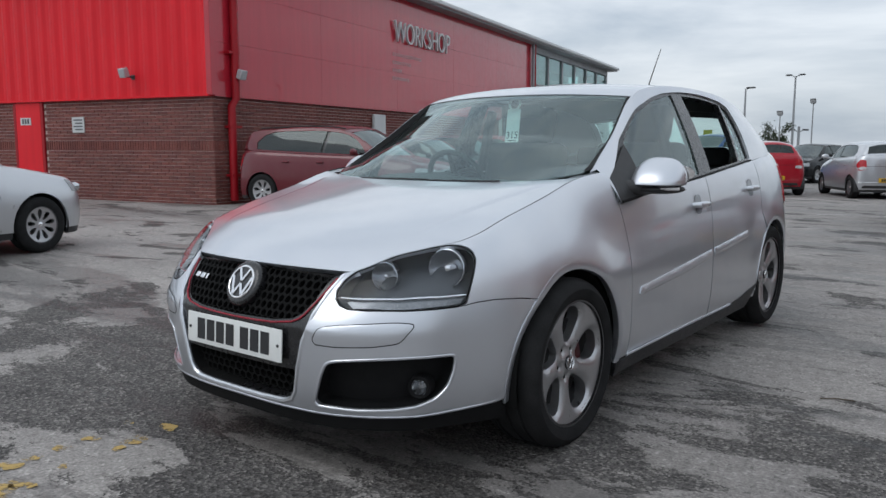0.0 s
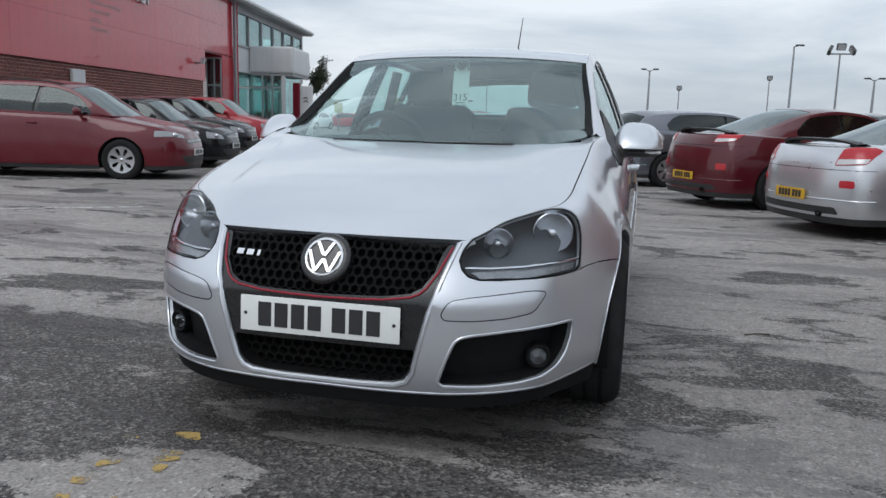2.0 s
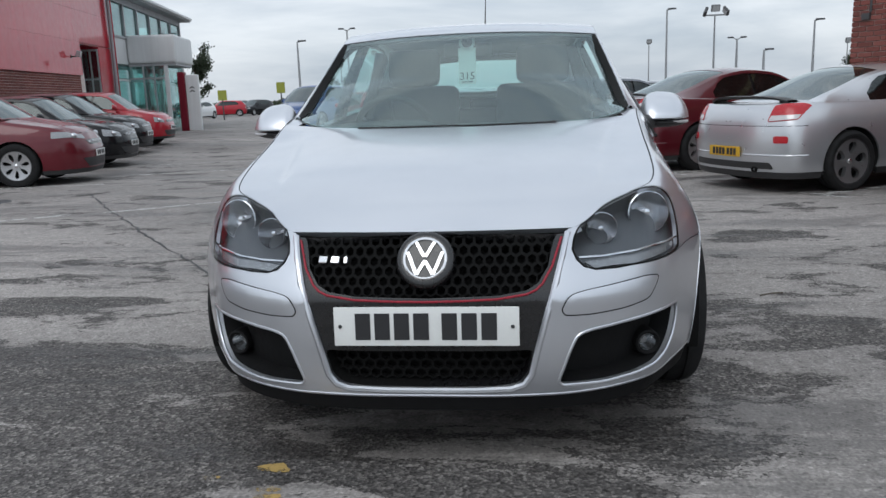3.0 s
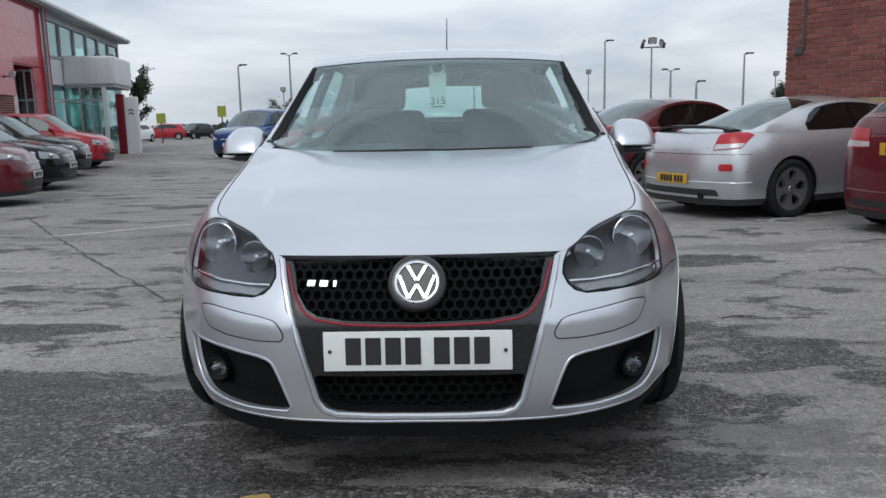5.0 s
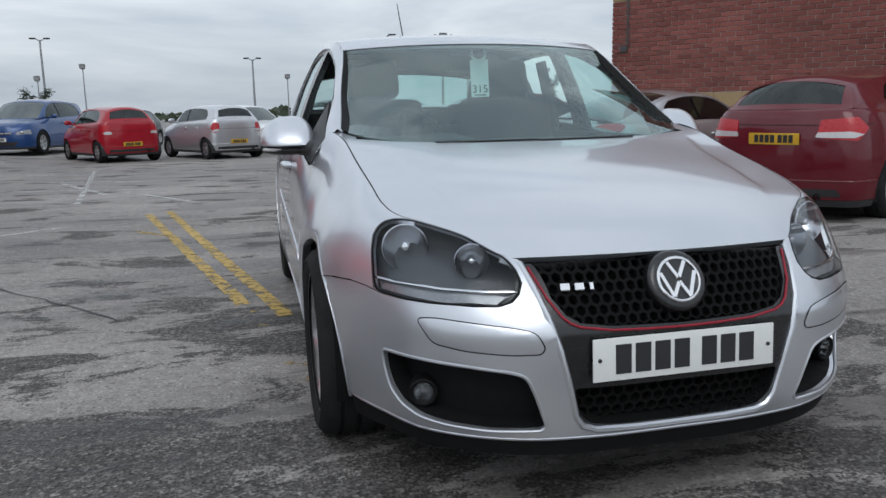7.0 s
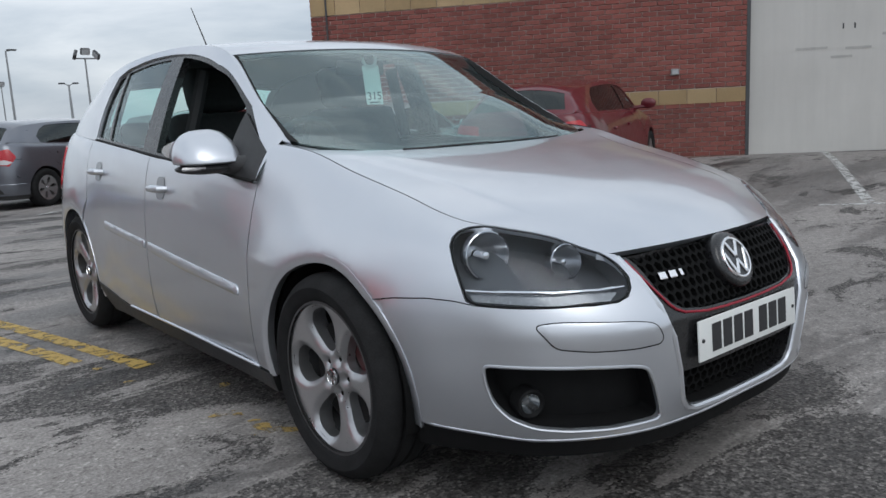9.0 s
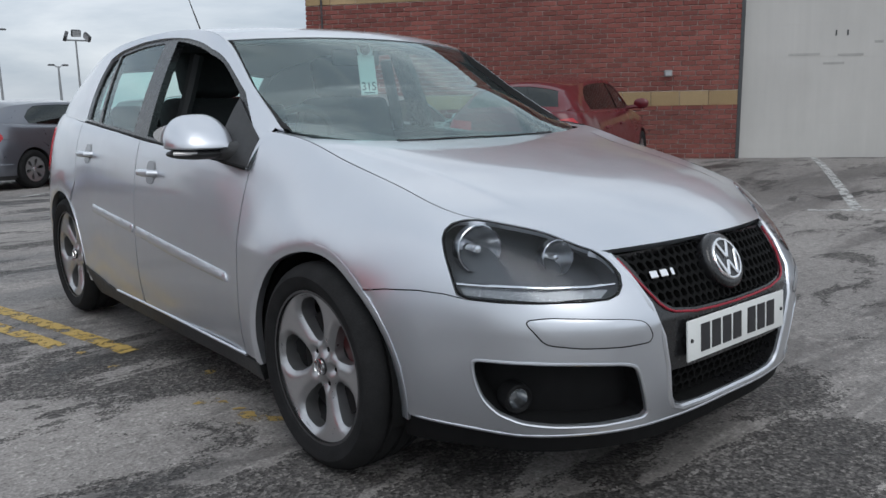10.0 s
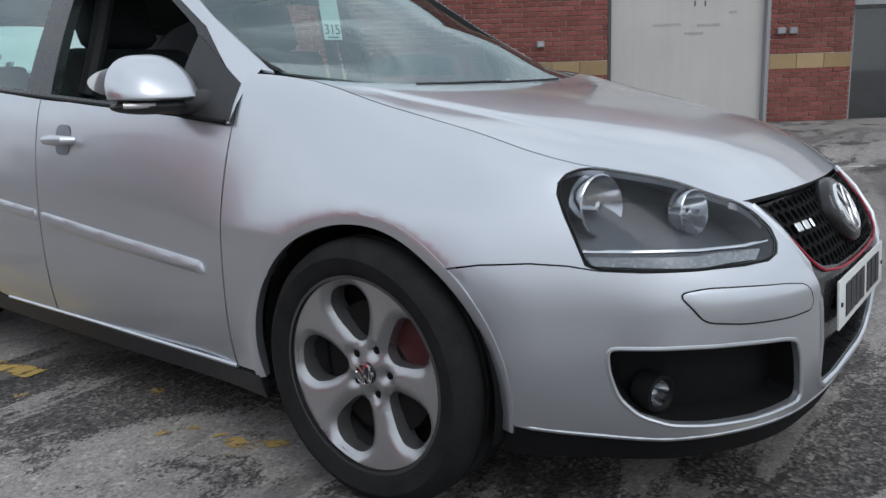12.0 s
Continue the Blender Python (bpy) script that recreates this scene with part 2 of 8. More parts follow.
M["caliper"] = plain_mat("caliper_red", (0.06, 0.005, 0.006), 0.5)
M["chrome"] = plain_mat("chrome", (0.82, 0.82, 0.83), 0.09, 1.0, 0.03, 10)
M["reflector"] = plain_mat("lamp_reflector", (0.58, 0.59, 0.61), 0.16, 1.0, 0.05, 40)
M["lamp_grey"] = plain_mat("lamp_housing", (0.088, 0.094, 0.102), 0.45, 0.2, 0.1, 20)
M["red_line"] = plain_mat("red_trim", (0.28, 0.006, 0.022), 0.5)
M["plate_white"] = plain_mat("plate_white", (0.72, 0.73, 0.71), 0.42, 0, 0.04, 15, 0, 0.3)
M["plate_yellow"] = plain_mat("plate_yellow", (0.58, 0.34, 0.016), 0.42, 0, 0.05, 15, 0, 0.3)
M["plate_ink"] = plain_mat("plate_ink", (0.02, 0.02, 0.022), 0.5)
M["seat"] = plain_mat("seat_cloth", (0.028, 0.029, 0.031), 0.9, 0, 0.3, 40, 0.3)
M["cabin"] = plain_mat("cabin_trim", (0.022, 0.023, 0.025), 0.7, 0, 0.2, 25, 0.2)
M["headliner"] = plain_mat("headliner", (0.10, 0.10, 0.10), 0.9)
M["paper"] = plain_mat("white_tag", (0.80, 0.81, 0.79), 0.6, 0, 0.04)
M["tail_red"] = plain_mat("tail_lamp_red", (0.42, 0.008, 0.016), 0.28, 0, 0.2, 60, 0, 0.25)
M["tail_clear"] = plain_mat("tail_lamp_clear", (0.55, 0.53, 0.53), 0.2, 0.2, 0.15, 70, 0, 0.8)
M["lamp_clear"] = plain_mat("lamp_clear", (0.30, 0.31, 0.32), 0.25, 0.3, 0.2, 70, 0, 0.6)
M["orange_lens"] = plain_mat("orange_lens", (0.60, 0.16, 0.02), 0.25)
M["screen"] = glass_mat("windscreen_glass", (0.66, 0.86, 0.83), (0.86, 1, 1), 1.80, 0.02)
M["glass"] = glass_mat("side_glass", (0.72, 0.90, 0.86), (0.90, 1, 1), 1.65, 0.02)
M["lens"] = glass_mat("lamp_lens", (0.88, 0.90, 0.92), (1, 1, 1), 1.20, 0.004)
M["tint"] = glass_mat("tinted_glass", (0.10, 0.125, 0.12), (0.92, 1, 1), 1.42, 0.008)
M["tint_screen"] = glass_mat("tinted_screen", (0.10, 0.125, 0.12), (0.92, 1, 1), 1.85, 0.012)
M["asphalt"] = ground_mat()
M["yellow_line"] = road_paint_mat("yellow_road_paint", (0.50, 0.345, 0.10), (0.40, 0.51))
M["yellow_worn"] = road_paint_mat("worn_yellow_paint", (0.45, 0.31, 0.10), (0.43, 0.54))
M["white_line"] = road_paint_mat("white_road_paint", (0.55, 0.55, 0.53), (0.40, 0.55))


# ---- mesh helpers ----
def part(name, bm, material, parent=None, label="", smooth=True):
    """Links a bmesh as one mesh object under a thing or a part."""
    me = bpy.data.meshes.new(name)
    bm.normal_update()
    bm.to_mesh(me)
    bm.free()
    for mt in material if isinstance(material, (list, tuple)) else [material]:
        me.materials.append(mt)
    if smooth:
        for p in me.polygons:
            p.use_smooth = True
        me.set_sharp_from_angle(angle=radians(38))
    ob = new(name, me)
    if parent:
        ob.parent = parent
    if label:
        ob["label"] = label
    return ob


def raw(name, verts, faces, material, parent=None, label="", smooth=False, normals=None):
    """Links plain arrays as one mesh object."""
    me = bpy.data.meshes.new(name)
    me.from_pydata([tuple(map(float, v)) for v in verts], [], faces)
    for mt in material if isinstance(material, (list, tuple)) else [material]:
        me.materials.append(mt)
    if smooth:
        for p in me.polygons:
            p.use_smooth = True
        if normals is not None:
            me.normals_split_custom_set_from_vertices([tuple(map(float, n)) for n in normals])
    ob = new(name, me)
    if parent:
        ob.parent = parent
    if label:
        ob["label"] = label
    return ob


def empty(name, m, label, category, group="", kind=""):
    ob = new(name)
    ob.empty_display_size = 0.1
    ob.matrix_world = m
    return tagged(ob, label, category, group, kind)


def box(bm, lo, hi, bevel=0.0, m=None, seg=1):
    """An upright block between two corners."""
    r = bmesh.ops.create_cube(bm, size=1.0)["verts"]
    lo, hi = Vector(lo), Vector(hi)
    for v in r:
        v.co = Vector([lo[i] + (v.co[i] + 0.5) * (hi[i] - lo[i]) for i in range(3)])
    if bevel:
        es = list({e for v in r for e in v.link_edges})
        r = [v for v in bmesh.ops.bevel(bm, geom=es, offset=bevel, segments=seg, affect="EDGES", profile=0.6)["verts"]]
        seen, todo = set(r), list(r)
        while todo:
            for e in todo.pop().link_edges:
                for v in e.verts:
                    if v not in seen:
                        seen.add(v)
                        todo.append(v)
        r = list(seen)
    if m is not None:
        bmesh.ops.transform(bm, matrix=m, verts=r)
    return r


def tube(bm, pts, radius, seg=10, caps=True):
    """A round bar through points; radius may change along it."""
    rings = []
    pts = [Vector(p) for p in pts]
    rad = radius if isinstance(radius, (list, tuple)) else [radius] * len(pts)
    for i, p in enumerate(pts):
        d = (pts[min(i + 1, len(pts) - 1)] - pts[max(i - 1, 0)]).normalized()
        a = d.orthogonal().normalized() if i == 0 else (prev - d * prev.dot(d)).normalized()
        prev = a
        b = d.cross(a)
        rings.append([bm.verts.new(p + (a * math.cos(t) + b * math.sin(t)) * rad[i]) for t in [2 * math.pi * k / seg for k in range(seg)]])
    for r0, r1 in zip(rings, rings[1:]):
        for k in range(seg):
            bm.faces.new((r0[k], r0[(k + 1) % seg], r1[(k + 1) % seg], r1[k]))
    if caps:
        bm.faces.new(rings[0][::-1])
        bm.faces.new(rings[-1])


def lathe(bm, prof, axis_m, seg=40):
    """A turned shape: profile of (radius, height) round the local z axis, then placed by axis_m."""
    rings = []
    for r, h in prof:
        rings.append([bm.verts.new(axis_m @ Vector((r * math.cos(2 * math.pi * k / seg), r * math.sin(2 * math.pi * k / seg), h))) for k in range(seg)])
    for r0, r1 in zip(rings, rings[1:]):
        for k in range(seg):
            bm.faces.new((r0[k], r0[(k + 1) % seg], r1[(k + 1) % seg], r1[k]))
    return rings


def ground_z(x, y):
    """The yard falls a little away to the far side and rises to the brick hall."""
    fall = -0.22 * (1 - math.exp(-max(0.0, y - 2.0) / 13.0))
    k = min(1.0, max(0.0, (x - 4.5) / 5.0))
    k = k * k * (3 - 2 * k)
    rise = min(1.0, max(0.0, (-x - 5.0) / 5.0)) * min(1.0, max(0.0, (y - 10.0) / 8.0)) * min(1.0, max(0.0, (60.0 - y) / 20.0))
    return fall * (1 - k) + 0.20 * k + 0.17 * rise * rise * (3 - 2 * rise)


# ---- ground ----
def build_ground():
    xs = [-2500, -900, -350, -140, -80, -50, -36] + list(np.linspace(-28, 28, 57)) + [36, 50, 80, 140, 350, 900, 2500]
    ys = [-2500, -900, -300, -120, -60, -34, -20] + list(np.linspace(-14, 50, 65)) + [60, 80, 110, 160, 300, 700, 2500]
    verts = [(x, y, ground_z(x, y)) for y in ys for x in xs]
    n = len(xs)
    faces = [(j * n + i, j * n + i + 1, (j + 1) * n + i + 1, (j + 1) * n + i) for j in range(len(ys) - 1) for i in range(n - 1)]
    g = raw("ground", verts, faces, M["asphalt"], smooth=True)
    tagged(g, "worn patchy grey asphalt of a car yard, partly damp", "ground", kind="structure")


build_ground()


def stripe(name, a, b, width, mat, label, group, lift_z=0.004, jag=0.0, seed=0):
    """A painted band on the ground from a to b."""
    rnd = random.Random(seed)
    a, b = Vector((*a, 0)), Vector((*b, 0))
    d = (b - a).normalized()
    s = Vector((-d.y, d.x, 0)) * width / 2
    n = max(2, int((b - a).length / 0.25))
    verts, faces = [], []
    for i in range(n + 1):
        p = a.lerp(b, i / n)
        for k in (-1, 1):
            q = p + s * k * (1 + rnd.uniform(-jag, jag))
            verts.append((q.x, q.y, ground_z(q.x, q.y) + lift_z))
    for i in range(n):
        faces.append((2 * i, 2 * i + 2, 2 * i + 3, 2 * i + 1))
    ob = raw(name, verts, faces, mat)
    return tagged(ob, label, "road marking", group, "structure")


# ---- curved body panels ----
def hermite(knots, table):
    """A smooth curve through the rows of a table at the given knots; returns a function of an array."""
    k, y = np.asarray(knots, float), np.asarray(table, float)
    h = np.diff(k)
    sl = np.diff(y, axis=0) / h[:, None]
    m = np.zeros_like(y)
    m[1:-1] = (sl[:-1] * h[1:, None] + sl[1:] * h[:-1, None]) / (h[:-1] + h[1:])[:, None]
    m[0], m[-1] = sl[0], sl[-1]

    def f(t):
        t = np.clip(np.asarray(t, float), k[0], k[-1])
        i = np.clip(np.searchsorted(k, t, side="right") - 1, 0, len(h) - 1)
        u = ((t - k[i]) / h[i])[..., None]
        hh = h[i][..., None]
        return ((2 * u**3 - 3 * u**2 + 1) * y[i] + (u**3 - 2 * u**2 + u) * hh * m[i]
                + (-2 * u**3 + 3 * u**2) * y[i + 1] + (u**3 - u**2) * hh * m[i + 1])
    return f


class Patch:
    """A surface over a plane domain; fn maps (n, 2) to (n, 3). side -1 mirrors it in x."""

    def __init__(self, fn, lo, hi, side=1, flip=False):
        self.fn, self.lo, self.hi, self.side, self.flip = fn, np.array(lo, float), np.array(hi, float), side, flip
        g = np.stack(np.meshgrid(np.linspace(lo[0], hi[0], 60), np.linspace(lo[1], hi[1], 30), indexing="ij"), -1).reshape(-1, 2)
        self.grid, self.seen = g, fn(g)

    def mirrored(self):
        return Patch(self.fn, self.lo, self.hi, -self.side, self.flip)

    def at(self, uv, out=0.0):
        uv = np.atleast_2d(np.asarray(uv, float))
        p = self.fn(uv).copy()
        if np.any(out):
            p = p + self.normal(uv, False) * (np.asarray(out)[..., None] if np.ndim(out) else out)
        p[:, 0] *= self.side
        return p

    def normal(self, uv, mirror=True):
        e = 1e-4
        du = self.fn(uv + [e, 0]) - self.fn(uv - [e, 0])
        dv = self.fn(uv + [0, e]) - self.fn(uv - [0, e])
        n = np.cross(du, dv)
        n /= np.linalg.norm(n, axis=1, keepdims=True) + 1e-12
        if self.flip:
            n = -n
        if mirror:
            n = n * [self.side, 1, 1]
        return n

    def find(self, pts, axes):
        """Domain places whose coordinates on two axes are the given ones."""
        pts = np.atleast_2d(np.asarray(pts, float))
        ax = list(axes)
        d = ((self.seen[None, :, :][:, :, ax] - pts[:, None, :]) ** 2).sum(-1)
        uv = self.grid[d.argmin(1)].copy()
        e = 1e-4
        for _ in range(12):
            r = self.fn(uv)[:, ax] - pts
            a = (self.fn(uv + [e, 0])[:, ax] - self.fn(uv - [e, 0])[:, ax]) / (2 * e)
            b = (self.fn(uv + [0, e])[:, ax] - self.fn(uv - [0, e])[:, ax]) / (2 * e)
            det = a[:, 0] * b[:, 1] - a[:, 1] * b[:, 0]
            det = np.where(np.abs(det) < 1e-6, 1e-6, det)
            s = np.stack([(r[:, 0] * b[:, 1] - r[:, 1] * b[:, 0]) / det, (a[:, 0] * r[:, 1] - a[:, 1] * r[:, 0]) / det], -1)
            ln = np.linalg.norm(s, axis=1, keepdims=True)
            uv = uv - s * np.minimum(1, 0.08 / np.maximum(ln, 1e-9))
            uv = np.clip(uv, self.lo, self.hi)
        return uv


def dense(poly, step):
    out = []
    n = len(poly)
    for i in range(n):
        a, b = np.asarray(poly[i], float), np.asarray(poly[(i + 1) % n], float)
        k = max(1, int(np.ceil(np.linalg.norm(b - a) / step)))
        out += [a + (b - a) * j / k for j in range(k)]
    return np.array(out)


def rounded(poly, r, seg=4):
    """The polygon with its corners rounded."""
    out = []
    n = len(poly)
    P = [np.asarray(p, float) for p in poly]
    for i in range(n):
        a, b, c = P[i - 1], P[i], P[(i + 1) % n]
        ra = min(r, np.linalg.norm(a - b) * 0.45, np.linalg.norm(c - b) * 0.45)
        p0, p1 = b + (a - b) / np.linalg.norm(a - b) * ra, b + (c - b) / np.linalg.norm(c - b) * ra
        for k in range(seg + 1):
            t = k / seg
            out.append((1 - t) ** 2 * p0 + 2 * t * (1 - t) * b + t * t * p1)
    return np.array(out)


def area2(p):
    x, y = p[:, 0], p[:, 1]
    return float(np.sum(x * np.roll(y, -1) - np.roll(x, -1) * y))


def shrink(p, d):
    """The closed polygon moved inwards by d."""
    if area2(p) < 0:
        p = p[::-1]
    t = np.roll(p, -1, 0) - np.roll(p, 1, 0)
    t /= np.linalg.norm(t, axis=1, keepdims=True) + 1e-12
    return p + np.stack([-t[:, 1], t[:, 0]], -1) * d


def inside(pts, poly):
    x, y = pts[:, 0], pts[:, 1]
    c = np.zeros(len(pts), bool)
    for a, b in zip(poly, np.roll(poly, -1, 0)):
        cond = (a[1] > y) != (b[1] > y)
        c ^= cond & (x < (b[0] - a[0]) * (y - a[1]) / (b[1] - a[1] + 1e-15) + a[0])
    return c


def edge_gap(pts, loops):
    d = np.full(len(pts), 9.0)
    for lp in loops:
        a, b = lp, np.roll(lp, -1, 0)
        ab = b - a
        t = np.clip(((pts[:, None] - a[None]) * ab[None]).sum(-1) / ((ab * ab).sum(-1)[None] + 1e-12), 0, 1)
        q = a[None] + t[..., None] * ab[None]
        d = np.minimum(d, np.sqrt(((pts[:, None] - q) ** 2).sum(-1)).min(1))
    return d


def triangulate(loops, step):
    """Points and triangles that fill the first loop but for the others."""
    from mathutils.geometry import delaunay_2d_cdt
    lo, hi = loops[0].min(0), loops[0].max(0)
    gx, gy = np.arange(lo[0] + step * 0.4, hi[0], step), np.arange(lo[1] + step * 0.4, hi[1], step * 0.9)
    g = np.stack(np.meshgrid(gx, gy), -1)
    if len(gy):
        g[1::2, :, 0] += step * 0.5
    g = g.reshape(-1, 2)
    if len(g):
        ok = inside(g, loops[0])
        for h in loops[1:]:
            ok &= ~inside(g, h)
        g = g[ok]
    if len(g):
        g = g[edge_gap(g, loops) > step * 0.42]
    pts, edges, k = [], [], 0
    for lp in loops:
        n = len(lp)
        pts += [Vector(p) for p in lp]
        edges += [(k + i, k + (i + 1) % n) for i in range(n)]
        k += n
    pts += [Vector(p) for p in g]
    v, _, f, *_ = delaunay_2d_cdt(pts, edges, [], 0, 1e-7)
    v = np.array([tuple(p) for p in v])
    f = np.array([t for t in f if len(t) == 3])
    c = v[f].mean(1)
    ok = inside(c, loops[0])
    for h in loops[1:]:
        ok &= ~inside(c, h)
    return v, f[ok]


def panel(name, patch, outline, mat, parent, holes=(), step=0.03, gap=0.0, depth=0.012, out=0.0, hole_depth=None, label="", crown=0.0, crown_holes=0.0):
    """A sheet cut from a patch, with a folded edge all round and round its holes. crown rounds the sheet off at its rim."""
    outline = dense(outline, step * 0.7)
    if area2(outline) < 0:
        outline = outline[::-1]
    if gap:
        outline = shrink(outline, gap)
    holes = [dense(h, step * 0.7) for h in holes]
    v, f = triangulate([outline] + holes, step)
    off = out
    if crown_holes:
        d = edge_gap(v, holes)
        off = out - crown_holes * (1 - np.clip(d / (crown_holes * 1.6), 0, 1)) ** 1.5
    if crown:
        d = edge_gap(v, [outline])
        off = out - crown * (1 - np.clip(d / (crown * 2.2), 0, 1)) ** 2
    p, n = patch.at(v, off), patch.normal(v)
    tri = v[f]
    cr = (tri[:, 1] - tri[:, 0])[:, 0] * (tri[:, 2] - tri[:, 0])[:, 1] - (tri[:, 1] - tri[:, 0])[:, 1] * (tri[:, 2] - tri[:, 0])[:, 0]
    f = np.where((cr < 0)[:, None], f[:, ::-1], f)
    turn = (patch.side < 0) != patch.flip
    if turn:
        f = f[:, ::-1]
    if crown or crown_holes:
        fn = np.cross(p[f[:, 1]] - p[f[:, 0]], p[f[:, 2]] - p[f[:, 0]])
        n = np.zeros_like(p)
        for k in range(3):
            np.add.at(n, f[:, k], fn)
        n /= np.linalg.norm(n, axis=1, keepdims=True) + 1e-12
    verts, norms, faces = list(p), list(n), [tuple(int(i) for i in t) for t in f]
    for k, lp in enumerate([outline] + list(holes)):
        dd = depth if k == 0 else (hole_depth or depth)
        if dd <= 0:
            continue
        if area2(lp) < 0:
            lp = lp[::-1]
        base = out - (crown_holes if k else crown)
        a, b, nn = patch.at(lp, base), patch.at(lp, base - dd), patch.normal(lp)
        tn = np.roll(a, -1, 0) - np.roll(a, 1, 0)
        sn = np.cross(tn, nn)
        sn /= np.linalg.norm(sn, axis=1, keepdims=True) + 1e-12
        if patch.side < 0:
            sn = -sn
        if patch.flip:
            sn = -sn
        if k:
            sn = -sn
        i0, m = len(verts), len(lp)
        verts += list(a) + list(b)
        norms += list(sn) + list(sn)
        for i in range(m):
            j = (i + 1) % m
            q = (i0 + i, i0 + m + i, i0 + m + j, i0 + j)
            if (k > 0) != turn:
                q = q[::-1]
            faces.append(q)
    return raw(name, verts, faces, mat, parent, label, True, norms)


class Shape:
    """The smooth outer form of a car: nose at -y, front axle at y = 0, mirrored in x.
    wall: rows of plan x, y and upper edge x, y, z from nose centre to tail centre.
    rail, spine: rows of x, y, z and y, z from the screen's foot over the roof to the tail.
    belt: the foot of the side windows, row by row with rail. hood: spine y, z of the bonnet for wall rows h0..h1."""

    def __init__(self, wall, rail, spine, belt, hood, h0, h1, zw=0.5, slant=4.0, floor=0.15, flares=()):
        w = np.array(wall, float)
        self.zw, self.floor = zw, floor
        ch = np.r_[0, np.cumsum(np.linalg.norm(np.diff(w[:, :2], axis=0), axis=1))]
        self.ch = ch
        k = np.r_[-ch[1], ch, 2 * ch[-1] - ch[-2]]
        ga, gb = w[1] * [-1, 1, -1, 1, 1], w[-2] * [-1, 1, -1, 1, 1]
        self.wall_f = hermite(k, np.vstack([ga, w, gb]))
        self.slant = ch[int(slant)]
        self.S1 = ch[-1]
        self.side = {}
        self.flares = flares
        self.wall = Patch(self.wall_fn, (0, floor), (self.S1, zw + 0.45))
        self.front = Patch(self.front_fn, (-ch[8], floor), (ch[8], zw + 0.45))
        self.tail = Patch(self.tail_fn, (-0.9, floor), (0.9, zw + 0.45))
        n = len(rail)
        t = np.arange(n)
        self.rail_f, self.spine_f, self.belt_f = hermite(t, rail), hermite(t, spine), hermite(t, belt)
        self.belt_y = [b[1] for b in belt]
        self.top = Patch(self.top_fn, (-1, 0), (1, n - 1), 1, False)
        self.glass = Patch(self.side_fn, (0, 0), (n - 1, 1))
        hk = ch[h0:h1 + 1]
        self.hood_f, self.hk = hermite(hk, hood), hk
        self.hood = Patch(self.hood_fn, (-1, hk[0]), (1, hk[-1]))

    def wall_fn(self, uv):
        S, V = uv[:, 0], uv[:, 1]
        r = self.wall_f(S)
        e = 1e-3
        d = self.wall_f(S + e)[:, :2] - self.wall_f(S - e)[:, :2]
        d /= np.linalg.norm(d, axis=1, keepdims=True)
        inn = np.stack([-d[:, 1], d[:, 0]], -1)
        zw = self.zw
        ph = np.clip((V - zw) / 0.45, 0, 1.0) * math.pi / 2
        b = np.sin(ph)
        a0 = 1 - np.cos(ph) ** 1.25
        if self.flares:
            k = np.clip((self.ch[11] - S) / (self.ch[11] - self.ch[9]), 0, 1)
            j = np.clip((S - self.ch[6]) / (self.ch[8] - self.ch[6]), 0, 1)
            k = 0.66 * k * k * (3 - 2 * k) * j * j * (3 - 2 * j)
            a0 = a0 * (1 - k) + k * np.clip((b - 0.22) / 0.78, 0, 1) ** 1.15
        front = np.clip(1 - S / self.slant, 0, 1)
        front = front * front * (3 - 2 * front)
        a = a0 * (1 - front) + front * b ** 1.25
        xy = r[:, :2] + (r[:, 2:4] - r[:, :2]) * a[:, None]
        z = np.where(V > zw, zw + (r[:, 4] - zw) * b, V)
        q = np.clip((zw - V) / (zw - self.floor), 0, 1)
        xy = xy + inn * (0.045 * q ** 3)[:, None]
        for yc, zc, rad, amount in self.flares:
            g = np.hypot(xy[:, 1] - yc, z - zc) - rad
            g = amount * np.exp(-(g / np.where(g > 0, 0.12, 0.024)) ** 2) * (np.abs(xy[:, 1] - yc) < 0.6)
            xy = xy - inn * g[:, None]
        return np.column_stack([xy, z])

    def front_fn(self, uv):
        """The wall round the nose; left half at negative places."""
        p = self.wall_fn(np.column_stack([np.abs(uv[:, 0]), uv[:, 1]]))
        p[:, 0] *= np.where(uv[:, 0] < 0, -1, 1)
        return p

    def tail_fn(self, uv):
        """The wall round the tail, counted from its middle; runs from +x to -x."""
        p = self.wall_fn(np.column_stack([self.S1 - np.abs(uv[:, 0]), uv[:, 1]]))
        p[:, 0] *= np.where(uv[:, 0] > 0, -1, 1)
        return p

    def top_fn(self, uv):
        u, t = uv[:, 0], uv[:, 1]
        e, c = self.rail_f(t), self.spine_f(t)
        au = np.abs(u)
        sq = np.clip(1 - t, 0, 1) if self.flares else 0.0
        return np.column_stack([e[:, 0] * u, c[:, 0] + (e[:, 1] - c[:, 0]) * au ** (2 + 6 * sq), c[:, 1] + (e[:, 2] - c[:, 1]) * au ** (2.3 + 2.5 * sq)])

    def side_fn(self, uv):
        t, w = uv[:, 0], uv[:, 1]
        b, e = self.belt_f(t), self.rail_f(t)
        p = b + (e - b) * w[:, None]
        p[:, 0] += 0.055 * w * (1 - w)
        return p

